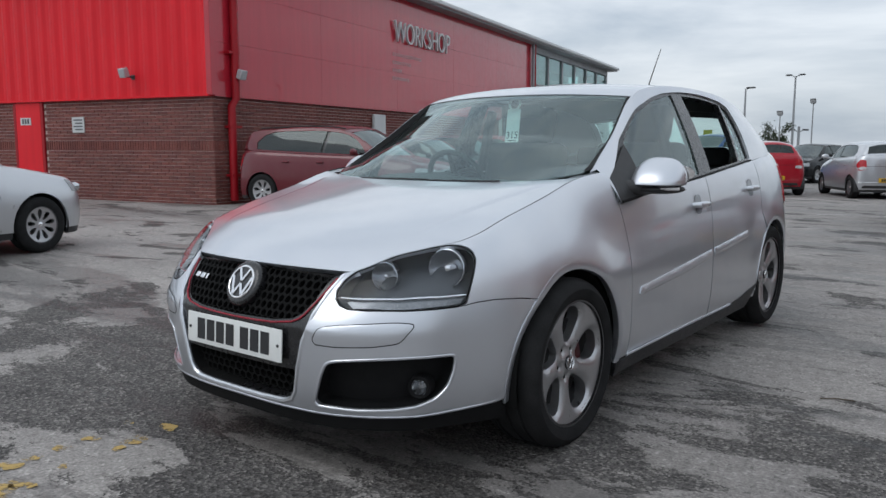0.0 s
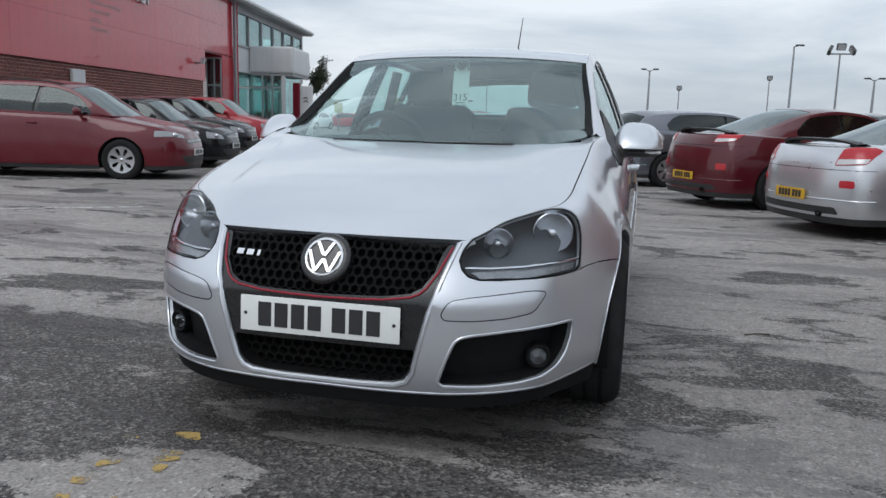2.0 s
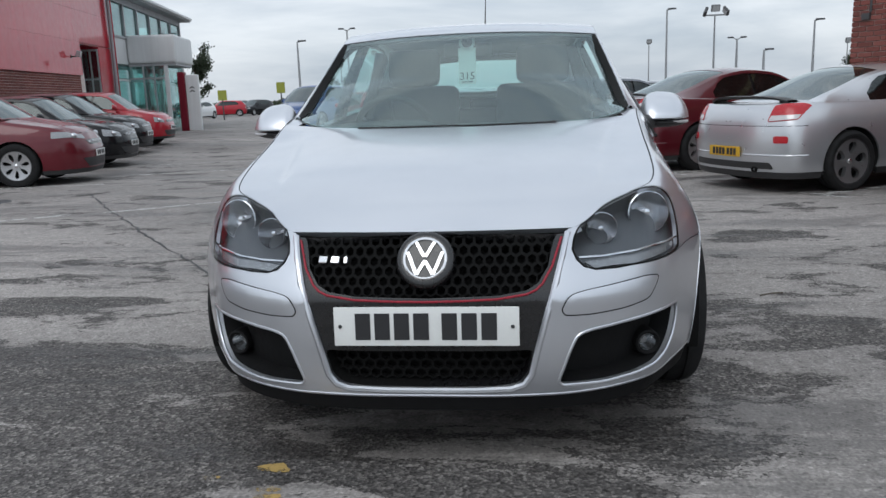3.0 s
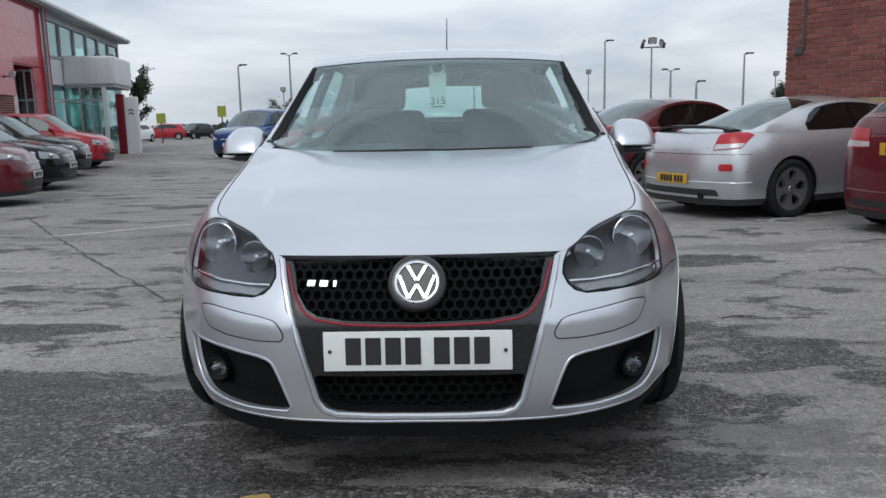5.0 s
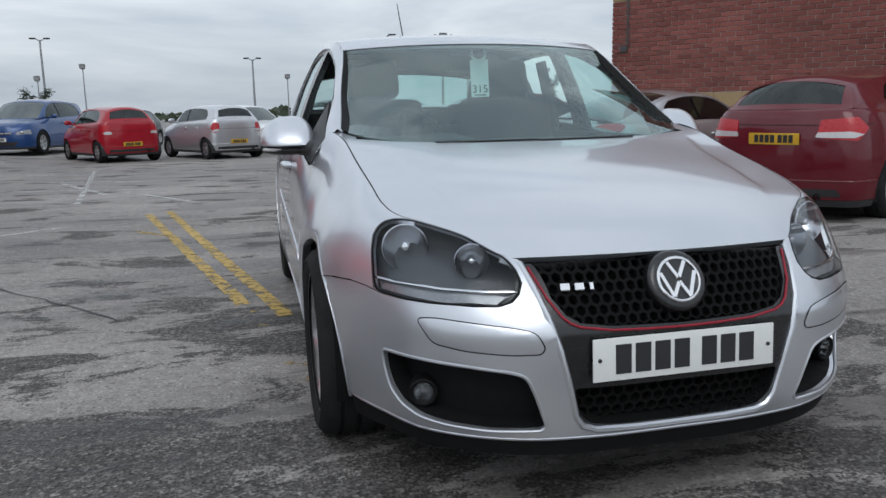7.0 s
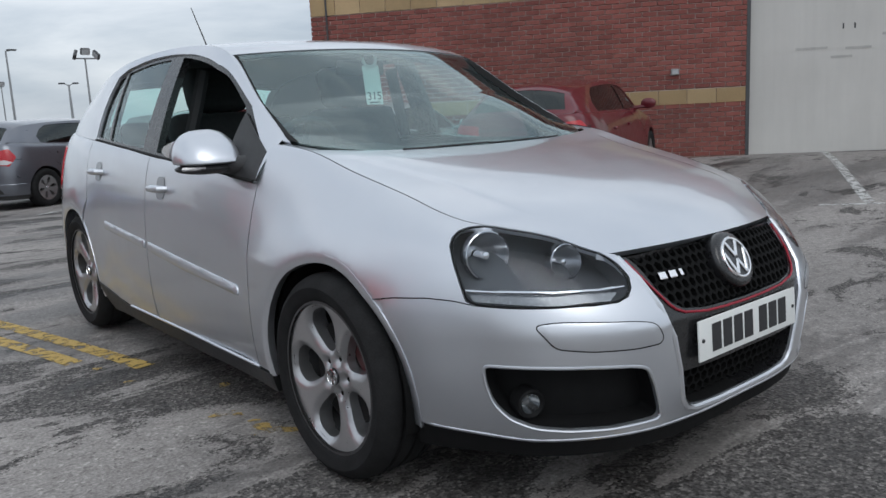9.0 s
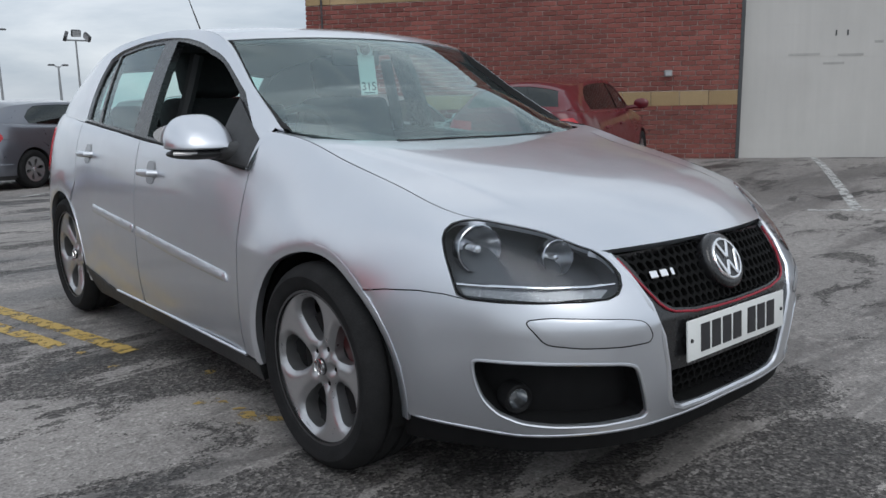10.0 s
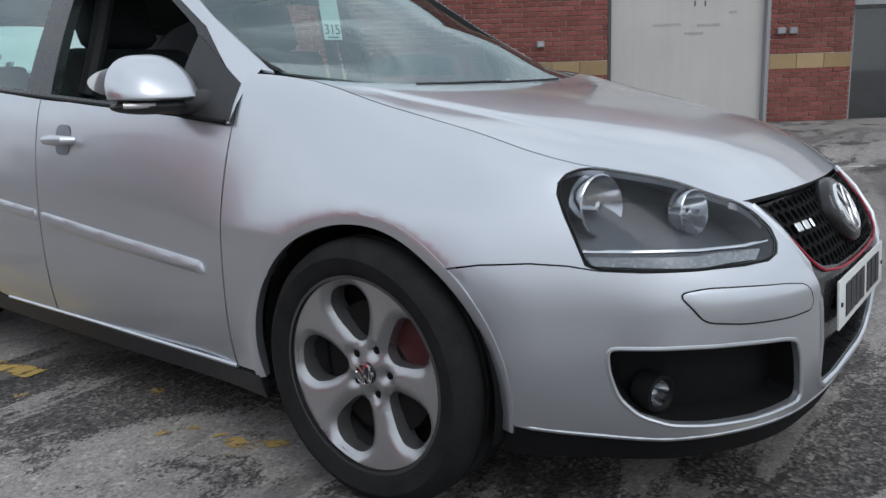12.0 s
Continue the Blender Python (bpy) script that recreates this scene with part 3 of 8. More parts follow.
    def hood_fn(self, uv):
        u, s = uv[:, 0], uv[:, 1]
        e, c = self.wall_f(s)[:, 2:5], self.hood_f(s)
        au = np.abs(u)
        z = c[:, 1] + (e[:, 2] - c[:, 1]) * au ** 2.6
        ridge = np.exp(-((au - 0.74) / 0.06) ** 2) * 0.009 * np.clip((s - self.hk[0]) / 0.3, 0, 1)
        if self.flares:
            way = np.clip((s - self.hk[0]) / (self.hk[-1] - self.hk[0]), 0, 1)
            fade = np.clip((way - 0.24) / 0.25, 0, 1) * np.clip((0.93 - way) / 0.04, 0, 1)
            at = np.interp(way, (0.2, 0.35, 0.48, 0.63, 0.76, 0.89, 1.0), (0.80, 0.765, 0.752, 0.768, 0.805, 0.855, 0.90))
            ridge = -0.0030 * (1 + np.tanh((au - at) / 0.019)) * fade * np.clip((1 - au) / (1 - at), 0, 1)
        return np.column_stack([e[:, 0] * u, c[:, 0] + (e[:, 1] - c[:, 0]) * au ** 2.2, z + ridge])


def circle(y, z, r, a0=0, a1=360, n=40):
    return [(y + r * math.cos(math.radians(a0 + (a1 - a0) * i / n)), z + r * math.sin(math.radians(a0 + (a1 - a0) * i / n))) for i in range(n + 1)]


def disc_patch(fn_depth, r):
    """A wheel face: domain (a, b) across the wheel, bulging towards +x."""
    return Patch(lambda uv: np.column_stack([fn_depth(np.hypot(uv[:, 0], uv[:, 1])), uv[:, 0], uv[:, 1]]), (-r, -r), (r, r))


def petal(ang, r0, r1, w0, w1, n=7):
    """A rounded egg-shaped opening between two spokes, narrow end inwards."""
    c, s = math.cos(ang), math.sin(ang)
    d = r1 - r0
    half = [(r0, w0 * 0.5), (r0 + 0.12 * d, w0 * 1.1), (r0 + 0.45 * d, w1 * 0.86), (r0 + 0.72 * d, w1), (r0 + 0.92 * d, w1 * 0.72), (r1, w1 * 0.34)]
    pts = [(x, -y) for x, y in half] + half[::-1]
    pts = rounded(pts, 0.03, n)
    return [(p[0] * c - p[1] * s, p[0] * s + p[1] * c) for p in pts]


def build_wheel(name, R, rim, width, mats, spokes=5, open_=(0.070, 0.200, 0.024, 0.059), turn=0.3, detail=1, caliper=True, parent=None, step=0.016):
    """A wheel with its face towards +x, centre at the origin: tyre, alloy face, barrel, hub cap, nuts, brake."""
    w = empty(name, Matrix(), "", "") if parent is None else new(name)
    if parent is not None:
        w.parent = parent
    hw = width / 2
    turn_x = Matrix.Rotation(radians(90), 4, "Y")
    bm = bmesh.new()
    prof = [(rim, hw - 0.012), (rim + 0.006, hw - 0.002), (rim + 0.02, hw + 0.004), (rim + (R - rim) * 0.55, hw + 0.010), (R - 0.022, hw + 0.002), (R - 0.008, hw - 0.014), (R, hw - 0.035)]
    grooves = []
    for g in (0.055, 0.0, -0.055):
        grooves += [(R + 0.001, g * width / 0.225 + 0.008), (R - 0.007, g * width / 0.225 + 0.006), (R - 0.007, g * width / 0.225 - 0.006), (R + 0.001, g * width / 0.225 - 0.008)]
    prof += grooves + [(R, -hw + 0.035), (R - 0.008, -hw + 0.014), (R - 0.022, -hw), (rim, -hw)]
    lathe(bm, prof, turn_x, 56 if detail else 32)
    part("tyre", bm, mats["rubber"], w, "black road tyre")
    bm = bmesh.new()
    lathe(bm, [(rim - 0.004, hw - 0.004), (rim + 0.004, hw - 0.004), (rim + 0.004, hw - 0.016), (rim - 0.012, hw - 0.02), (rim - 0.018, -hw)], turn_x, 56 if detail else 32)
    part("rim_barrel", bm, mats["alloy_shaded"], w)
    k = rim / 0.2225
    fd = disc_patch(lambda r: hw - 0.012 - 0.022 * (1 - np.clip(r / rim, 0, 1) ** 2) + 0.006 * np.exp(-(r / 0.03) ** 2), rim * 1.1)
    outline = [(math.cos(a) * (rim - 0.006), math.sin(a) * (rim - 0.006)) for a in np.linspace(0, 2 * math.pi, 72, endpoint=False)]
    holes = [petal(turn + 2 * math.pi * i / spokes, open_[0] * k, open_[1] * k, open_[2] * k, open_[3] * k, 5 if detail else 2) for i in range(spokes)]
    if detail:
        for i in range(5):
            a = turn + 2 * math.pi * (i + 0.5) / 5
            holes.append([(0.056 * math.cos(a) + 0.0095 * math.cos(b), 0.056 * math.sin(a) + 0.0095 * math.sin(b)) for b in np.linspace(0, 2 * math.pi, 12, endpoint=False)])
    panel("alloy_face", fd, outline, mats["alloy"], w, holes, step, 0, 0.02, 0, 0.05, "silver alloy wheel face", 0.0, 0.014 if detail else 0.0)
    bm = bmesh.new()
    lathe(bm, [(0.0, hw - 0.020), (0.022, hw - 0.021), (0.027, hw - 0.025), (0.027, hw - 0.04)], turn_x, 24)
    part("hub_cap", bm, mats["hub_dark" if detail else "chrome"], w, "dark hub cap with a silver emblem" if detail else "silver hub cap")
    if detail:
        for i in range(5):
            bm = bmesh.new()
            a = turn + 2 * math.pi * (i + 0.5) / 5
            c = Matrix.Translation((hw - 0.055, 0.056 * math.cos(a), 0.056 * math.sin(a))) @ turn_x
            bmesh.ops.create_cone(bm, cap_ends=True, segments=6, radius1=0.0085, radius2=0.0075, depth=0.02, matrix=c)
            part("wheel_nut", bm, mats["dark_metal"], w, smooth=False)
        bm = bmesh.new()
        lathe(bm, [(0.0225, hw - 0.021), (0.0235, hw - 0.0185), (0.026, hw - 0.0195), (0.0272, hw - 0.024)], turn_x, 28)
        for y0, z0, y1, z1 in ((-0.011, 0.020, 0.0, 0.003), (0.011, 0.020, 0.0, 0.003), (-0.020, 0.008, -0.009, -0.020), (0.020, 0.008, 0.009, -0.020), (-0.009, -0.020, 0.0, -0.002), (0.009, -0.020, 0.0, -0.002)):
            tube(bm, [(hw - 0.0205, y0, z0), (hw - 0.0205, y1, z1)], 0.0024, 6)
        part("cap_emblem", bm, mats["chrome"], w, "silver emblem")
    bm = bmesh.new()
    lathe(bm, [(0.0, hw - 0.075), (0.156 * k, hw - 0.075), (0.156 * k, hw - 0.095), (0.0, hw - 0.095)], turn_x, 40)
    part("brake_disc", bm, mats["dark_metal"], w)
    if caliper:
        bm = bmesh.new()
        box(bm, (hw - 0.125, 0.085, -0.075), (hw - 0.072, 0.165, 0.075), 0.012, Matrix.Rotation(radians(20), 4, "X"), 2)
        part("brake_caliper", bm, mats["caliper"], w, "red brake caliper")
    # Added near-black disc that stands in for the shade behind the spokes.
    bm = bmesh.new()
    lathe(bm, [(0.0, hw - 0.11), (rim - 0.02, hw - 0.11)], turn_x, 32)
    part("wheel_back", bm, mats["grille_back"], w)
    return w


# ---- the silver hatchback ----
def tray(name, patch, outline, depth, mat, parent, out=0.0, step=0.03, label="", push=None):
    """An open box sunk into a patch behind an outline."""
    lp = dense(outline, step * 0.7)
    if area2(lp) < 0:
        lp = lp[::-1]
    v, f = triangulate([lp], step)
    deep = lambda q: (0.22 + 0.78 * np.clip((q[:, 1] - lp[:, 1].min()) / 0.17, 0, 1))[:, None]
    p = patch.at(v, out - depth) if push is None else patch.at(v, out) + np.array(push) * deep(v)
    tri = v[f]
    e1, e2 = tri[:, 1] - tri[:, 0], tri[:, 2] - tri[:, 0]
    f = np.where((e1[:, 0] * e2[:, 1] - e1[:, 1] * e2[:, 0] < 0)[:, None], f[:, ::-1], f)
    if (patch.side < 0) != patch.flip:
        f = f[:, ::-1]
    verts, faces = list(p), [tuple(int(i) for i in t) for t in f]
    a = patch.at(lp, out)
    b = patch.at(lp, out - depth) if push is None else a + np.array(push) * deep(lp)
    i0, m = len(verts), len(lp)
    verts += list(a) + list(b)
    for i in range(m):
        j = (i + 1) % m
        q = (i0 + i, i0 + j, i0 + m + j, i0 + m + i)
        faces.append(q if patch.side > 0 else q[::-1])
    return raw(name, verts, faces, mat, parent, label)


def ribbon(patch, line, radius, seg=8, out=0.0, bm=None):
    """A bead that runs over a patch."""
    bm = bm or bmesh.new()
    tube(bm, [Vector(p) for p in patch.at(np.array(line), out)], radius, seg)
    return bm


def honeycomb(name, patch, poly_xz, pitch, rib, depth, mat, parent, out):
    """A hexagon mesh that fills an outline given in front view."""
    poly = np.array(poly_xz)
    lo, hi = poly.min(0), poly.max(0)
    cells = []
    r = pitch / math.sqrt(3)
    row, z = 0, lo[1] - pitch
    while z < hi[1] + pitch:
        x = lo[0] - pitch + (row % 2) * pitch / 2
        while x < hi[0] + pitch:
            cells.append((x, z))
            x += pitch
        z += r * 1.5
        row += 1
    cells = np.array(cells)
    cells = cells[inside(cells, poly)]
    ring = np.array([(math.sin(k * math.pi / 3), math.cos(k * math.pi / 3)) for k in range(6)])
    big, small = ring * r, ring * (r - rib)
    pts = np.concatenate([np.concatenate([c + big, c + small]) for c in cells])
    uv = patch.find(pts, (0, 2))
    a, b = patch.at(uv, out), patch.at(uv, out - depth)
    verts, faces = list(a) + list(b), []
    n = len(a)
    for c in range(len(cells)):
        o = c * 12
        for k in range(6):
            j = (k + 1) % 6
            faces.append((o + j, o + k, o + 6 + k, o + 6 + j))
            faces.append((o + 6 + j, o + 6 + k, n + o + 6 + k, n + o + 6 + j))
    return raw(name, verts, faces, mat, parent, "black honeycomb grille mesh")


def plate_bars(parent, m, w, h, rows, mat_plate, name="number_plate", label="white number plate with black bars"):
    """A number plate whose characters are plain bars. Local x runs along it, z up, face to -y."""
    bm = bmesh.new()
    box(bm, (-w / 2, 0, -h / 2), (w / 2, 0.006, h / 2), 0.003, m, 2)
    pl = part(name, bm, mat_plate, parent, label)
    for x0, x1 in rows:
        bm = bmesh.new()
        box(bm, (x0, -0.002, -h * 0.34), (x1, 0.001, h * 0.34), 0.0, m)
        part("plate_bar", bm, M["plate_ink"], pl, smooth=False)
    for x in (-w / 2 + 0.018, w / 2 - 0.018) if mat_plate is M["plate_white"] else ():
        bm = bmesh.new()
        bmesh.ops.create_cone(bm, cap_ends=True, segments=10, radius1=0.006, radius2=0.005, depth=0.005, matrix=m @ Matrix.Translation((x, -0.001, 0)) @ Matrix.Rotation(radians(90), 4, "X"))
        part("plate_screw", bm, M["black_plastic"], pl, smooth=False)
    return pl


def char_bars(w, groups=(4, 3)):
    """Left and right ends of the bars that stand for two groups of characters."""
    cw, gp, sp = 0.043 * w / 0.52, 0.012 * w / 0.52, 0.036 * w / 0.52
    n = sum(groups)
    total = n * cw + (n - 1) * gp + (len(groups) - 1) * (sp - gp)
    x, out_ = -total / 2, []
    for g in groups:
        for _ in range(g):
            out_.append((x, x + cw))
            x += cw + gp
        x += sp - gp
    return out_


def nose(rows, *cols):
    """Rows with what lies before the front axle drawn back to the true overhang."""
    return [tuple(v * 0.952 if k in cols and v < 0 else v for k, v in enumerate(r)) for r in rows]


GOLF = Shape(
    wall=nose([(0, -0.908, 0, -0.795, 0.682), (0.26, -0.900, 0.24, -0.783, 0.681), (0.42, -0.868, 0.412, -0.732, 0.679), (0.56, -0.796, 0.517, -0.615, 0.731),
               (0.670, -0.695, 0.600, -0.530, 0.757), (0.748, -0.556, 0.664, -0.462, 0.775), (0.812, -0.41, 0.690, -0.37, 0.799), (0.857, -0.25, 0.698, -0.24, 0.836),
               (0.880, 0, 0.706, 0.02, 0.897), (0.880, 0.28, 0.718, 0.285, 0.967), (0.878, 0.45, 0.738, 0.455, 0.985), (0.875, 0.7, 0.785, 0.7, 0.958), (0.872, 1.4, 0.79, 1.4, 0.970),
               (0.868, 2.1, 0.772, 2.1, 1.010), (0.858, 2.58, 0.745, 2.58, 1.035), (0.828, 2.9, 0.70, 2.9, 1.05), (0.745, 3.15, 0.62, 3.10, 1.06), (0.5, 3.27, 0.4, 3.18, 1.06), (0, 3.32, 0, 3.21, 1.06)], 1, 3),
    rail=[(0.712, 0.442, 0.994), (0.672, 0.690, 1.145), (0.617, 0.983, 1.327), (0.612, 1.26, 1.388), (0.610, 1.75, 1.404), (0.602, 2.30, 1.375), (0.578, 2.78, 1.285), (0.62, 3.10, 1.06)],
    spine=[(0.185, 0.938), (0.50, 1.150), (0.86, 1.348), (1.15, 1.410), (1.75, 1.442), (2.4, 1.410), (2.88, 1.335), (3.21, 1.06)],
    belt=[(0.823, 0.452, 0.862), (0.824, 0.65, 0.881), (0.818, 0.95, 0.905), (0.812, 1.3, 0.932), (0.800, 1.75, 0.968), (0.772, 2.3, 1.009), (0.73, 2.8, 1.043), (0.63, 3.09, 1.06)],
    hood=nose([(-0.795, 0.683), (-0.70, 0.745), (-0.61, 0.785), (-0.53, 0.813), (-0.44, 0.838), (-0.30, 0.868), (-0.03, 0.914), (0.17, 0.940)], 0), h0=2, h1=9, slant=7, flares=((0.0, 0.296, 0.380, 0.012), (2.578, 0.296, 0.380, 0.010)))


RIDE = 0.018


def arch_ring(P, yz, y, z, r, a0, a1, parent):
    """The flared edge of a wheel arch."""
    ring = yz(circle(y, z, r, a0, a1, 44)) + yz(circle(y, z, r + 0.027, a1, a0, 44))
    panel("arch_edge", P, ring, M["silver"], parent, (), 0.006, 0, 0.03, 0.0025, None, "flared wheel arch edge", 0.001)


def build_golf():
    car = empty("hatchback_car", Matrix.Translation((0, 0, RIDE)), "silver five-door hatchback with honeycomb grille parked on worn asphalt", "car")
    G = GOLF
    F, W, WR = G.front, G.wall, G.wall.mirrored()
    ch, TOP = G.ch, G.zw + 0.45
    xz = lambda pts: [tuple(p) for p in F.find(pts, (0, 2))]
    yz = lambda pts: [tuple(p) for p in W.find(pts, (1, 2))]
    flip = lambda pts: [(-p[0], p[1]) for p in pts]
    AR, ZH = 0.352, 0.294

    # outlines in the wall's own plane
    lamp_top = [(0.765, TOP), (0.700, TOP), (0.64, TOP), (0.53, TOP), (0.455, TOP)]
    lamp_low = [(0.423, 0.800), (0.415, 0.726), (0.427, 0.670), (0.449, 0.632), (0.486, 0.607), (0.554, 0.592), (0.670, 0.584), (0.784, 0.581), (0.870, 0.582)]
    lamp_out = [(0.896, 0.593), (0.916, 0.649), (0.936, 0.703), (0.950, 0.754), (0.945, 0.792), (0.922, 0.833), (0.874, 0.880), (0.815, 0.925)]
    lamp_d = lamp_top + lamp_low + lamp_out
    joint = yz([(-0.238, 0.573), (-0.32, 0.586), (-0.41, 0.591), (-0.475, 0.587)])
    BOT = 0.224
    foot_z = lambda s: BOT + 0.036 * min(1.0, max(0.0, (abs(s) - 0.72) / 0.42)) ** 1.5
    mask_half = [(0.400, 0.672), (0.384, 0.62), (0.363, 0.55), (0.338, 0.465), (0.314, 0.375), (0.293, 0.285), (0.272, 0.255), (0.235, 0.242), (0.13, 0.238)]
    mask_d = xz(mask_half)
    mask_d[0] = (mask_d[0][0], TOP)

    # bumper
    arch_f = [p for p in yz(circle(0, ZH, AR, 185.5, 131, 14))]
    right = [(0.0, BOT)] + [(s, foot_z(s)) for s in np.linspace(0.2, arch_f[0][0] - 0.005, 12)] + arch_f + joint + lamp_low[::-1]
    right += [lamp_top[4]] + mask_d + [(0.0, mask_d[-1][1])]
    half_up = right[1:-1]
    bumper = [(0.0, BOT)] + half_up + [(0.0, mask_d[-1][1])] + flip(half_up)[::-1]
    fog = [(0.739, 0.424), (0.66, 0.425), (0.56, 0.420), (0.46, 0.411), (0.420, 0.400), (0.398, 0.352), (0.366, 0.262), (0.378, 0.248), (0.50, 0.243), (0.60, 0.247), (0.660, 0.256), (0.698, 0.278), (0.723, 0.318), (0.736, 0.374)]
    fog_d = [tuple(p) for p in rounded(xz(fog), 0.02, 3)]
    bump = panel("front_bumper", F, bumper, M["silver"], car, [fog_d, flip(fog_d)], 0.028, 0.0016, 0.02, 0.0, 0.020, "silver front bumper")
    for nm, d in (("left", fog_d), ("right", flip(fog_d))):
        rim = dense(np.array(d), 0.03)
        part("fog_rim", ribbon(F, np.vstack([rim, rim[:1]]), 0.0055, 8, -0.003), M["silver"], bump, "silver rim of the fog lamp opening")
        fg = tray("fog_lamp_recess", F, d, 0.060, M["grille_black"], bump, -0.019, 0.035, "black plastic fog lamp recess")
        sgn = 1 if nm == "left" else -1
        c = Vector((0.634 * sgn, -0.600, 0.312))
        ax = Matrix.Translation(c) @ Matrix.Rotation(radians(18 * sgn), 4, "Z") @ Matrix.Rotation(radians(90), 4, "X")
        bm = bmesh.new()
        lathe(bm, [(0.027, 0.020), (0.034, 0.027), (0.039, 0.024), (0.042, -0.02)], ax, 28)
        part("fog_ring", bm, M["grille_black"], bump)
        bm = bmesh.new()
        lathe(bm, [(0.0, -0.012), (0.012, -0.010), (0.021, 0.0), (0.028, 0.020)], ax, 28)
        part("fog_reflector", bm, M["fog_bowl"], bump)
        bm = bmesh.new()
        lathe(bm, [(0.0, 0.026), (0.017, 0.024), (0.029, 0.020)], ax, 28)
        part("fog_lens", bm, M["lens"], bump)
    pad = rounded(xz([(0.664, 0.531), (0.62, 0.537), (0.453, 0.524), (0.402, 0.515), (0.377, 0.474), (0.386, 0.460), (0.456, 0.457), (0.56, 0.462), (0.631, 0.474)]), 0.02, 4)
    for d in (pad, np.array(flip(pad))):
        ring = shrink(d if area2(d) > 0 else d[::-1], -0.0035)
        panel("pad_seam", F, ring, M["seal"], bump, (), 0.03, 0, 0.0, 0.0010)
        panel("bumper_pad", F, d, M["silver"], bump, (), 0.015, 0, 0.003, 0.0028, None, "silver bumper insert", 0.0015)
    under = [(s, foot_z(s)) for s in np.linspace(-yz([(-0.36, 0.25)])[0][0], yz([(-0.36, 0.25)])[0][0], 40)]
    part("bumper_edge", ribbon(F, under, 0.007, 8, -0.005), M["silver"], bump, "rounded lower edge of the bumper")
    lip_a = yz([(-0.335, 0.16), (-0.345, 0.221)])
    lip = [(s, 0.168) for s in np.linspace(0, lip_a[0][0], 8)] + [(s, foot_z(s) - 0.003) for s in np.linspace(lip_a[1][0], 0, 12)]
    lip = lip[:-1] + [(0, 0.221)] + flip(lip)[::-1][1:-1]
    panel("lower_lip", F, lip, M["grille_black"], bump, (), 0.04, 0, 0.03, -0.008, None, "black plastic lower lip")

    # black centre mask, meshes and badge
    mask = mask_d + flip(mask_d)[::-1]
    up = [(0.376, 0.672), (0.343, 0.594), (0.314, 0.552), (0.280, 0.533), (0.2, 0.522), (0.0, 0.516)]
    up_full = up + [(-x, z) for x, z in up[-2::-1]]
    up_d = xz(up_full)
    up_d[0], up_d[-1] = (up_d[0][0], TOP - 0.006), (up_d[-1][0], TOP - 0.006)
    low = [(0.298, 0.360), (0.281, 0.288), (0.250, 0.258), (0.19, 0.250), (0.0, 0.247)]
    low_full = low + [(-x, z) for x, z in low[-2::-1]]
    low_d = [tuple(p) for p in rounded(xz(low_full), 0.012, 2)]
    gr = panel("grille_surround", F, mask, M["gloss_black"], car, [up_d, low_d], 0.03, 0.003, 0.02, -0.010, 0.05, "black plastic grille surround")
    tray("grille_back", F, up_d, 0.06, M["grille_back"], gr, -0.012)
    tray("lower_grille_back", F, low_d, 0.06, M["grille_back"], gr, -0.012)
    honeycomb("grille_mesh", F, up_full, 0.030, 0.0048, 0.020, M["grille_back"], gr, -0.016)
    honeycomb("lower_grille_mesh", F, low_full, 0.034, 0.0042, 0.018, M["grille_back"], gr, -0.046)
    line = [(0.382, 0.664), (0.353, 0.592), (0.326, 0.550), (0.308, 0.534), (0.282, 0.523), (0.2, 0.512), (0.1, 0.508), (0, 0.506)]
    line = line + [(-x, z) for x, z in line[-2::-1]]
    part("red_grille_line", ribbon(F, F.find(line, (0, 2)), 0.0034, 8, -0.007), M["red_line"], gr, "thin red trim line")
    ln = mask_half + [(x, z) for x, z in ((0.0, 0.237),)] + [(-x, z) for x, z in mask_half[::-1]]
    part("surround_edge", ribbon(F, F.find(ln, (0, 2)), 0.010, 8, -0.005), M["silver"], gr, "silver edge of the surround")
    bd = Matrix.Translation((0, -0.815, 0.617)) @ Matrix.Rotation(radians(-28), 4, "X") @ Matrix.Rotation(radians(90), 4, "X")
    bm = bmesh.new()
    lathe(bm, [(0.0, 0.004), (0.062, 0.004), (0.074, 0.003), (0.081, -0.002), (0.084, -0.011), (0.084, -0.04)], bd, 48)
    badge = part("badge_disc", bm, M["gloss_black"], gr, "round black badge disc")
    bm = bmesh.new()
    lathe(bm, [(0.054, 0.003), (0.055, 0.009), (0.059, 0.010), (0.062, 0.008), (0.063, 0.003)], bd, 48)
    part("badge_ring", bm, M["chrome"], badge, "chrome badge ring")
    for a, b in (((-0.026, 0.048), (-0.001, 0.004)), ((0.026, 0.048), (0.001, 0.004)), ((-0.050, 0.020), (-0.023, -0.047)), ((0.050, 0.020), (0.023, -0.047)), ((-0.023, -0.047), (0.0, -0.006)), ((0.023, -0.047), (0.0, -0.006))):
        bm = bmesh.new()
        a, b = Vector((*a, 0)), Vector((*b, 0))
        d = b - a
        m = bd @ Matrix.Translation((a + b) / 2) @ Matrix.Rotation(math.atan2(d.y, d.x), 4, "Z")
        box(bm, (-d.length / 2, -0.0055, 0.003), (d.length / 2, 0.0055, 0.009), 0.0015, m)
        part("badge_stroke", bm, M["chrome"], badge, "", False)
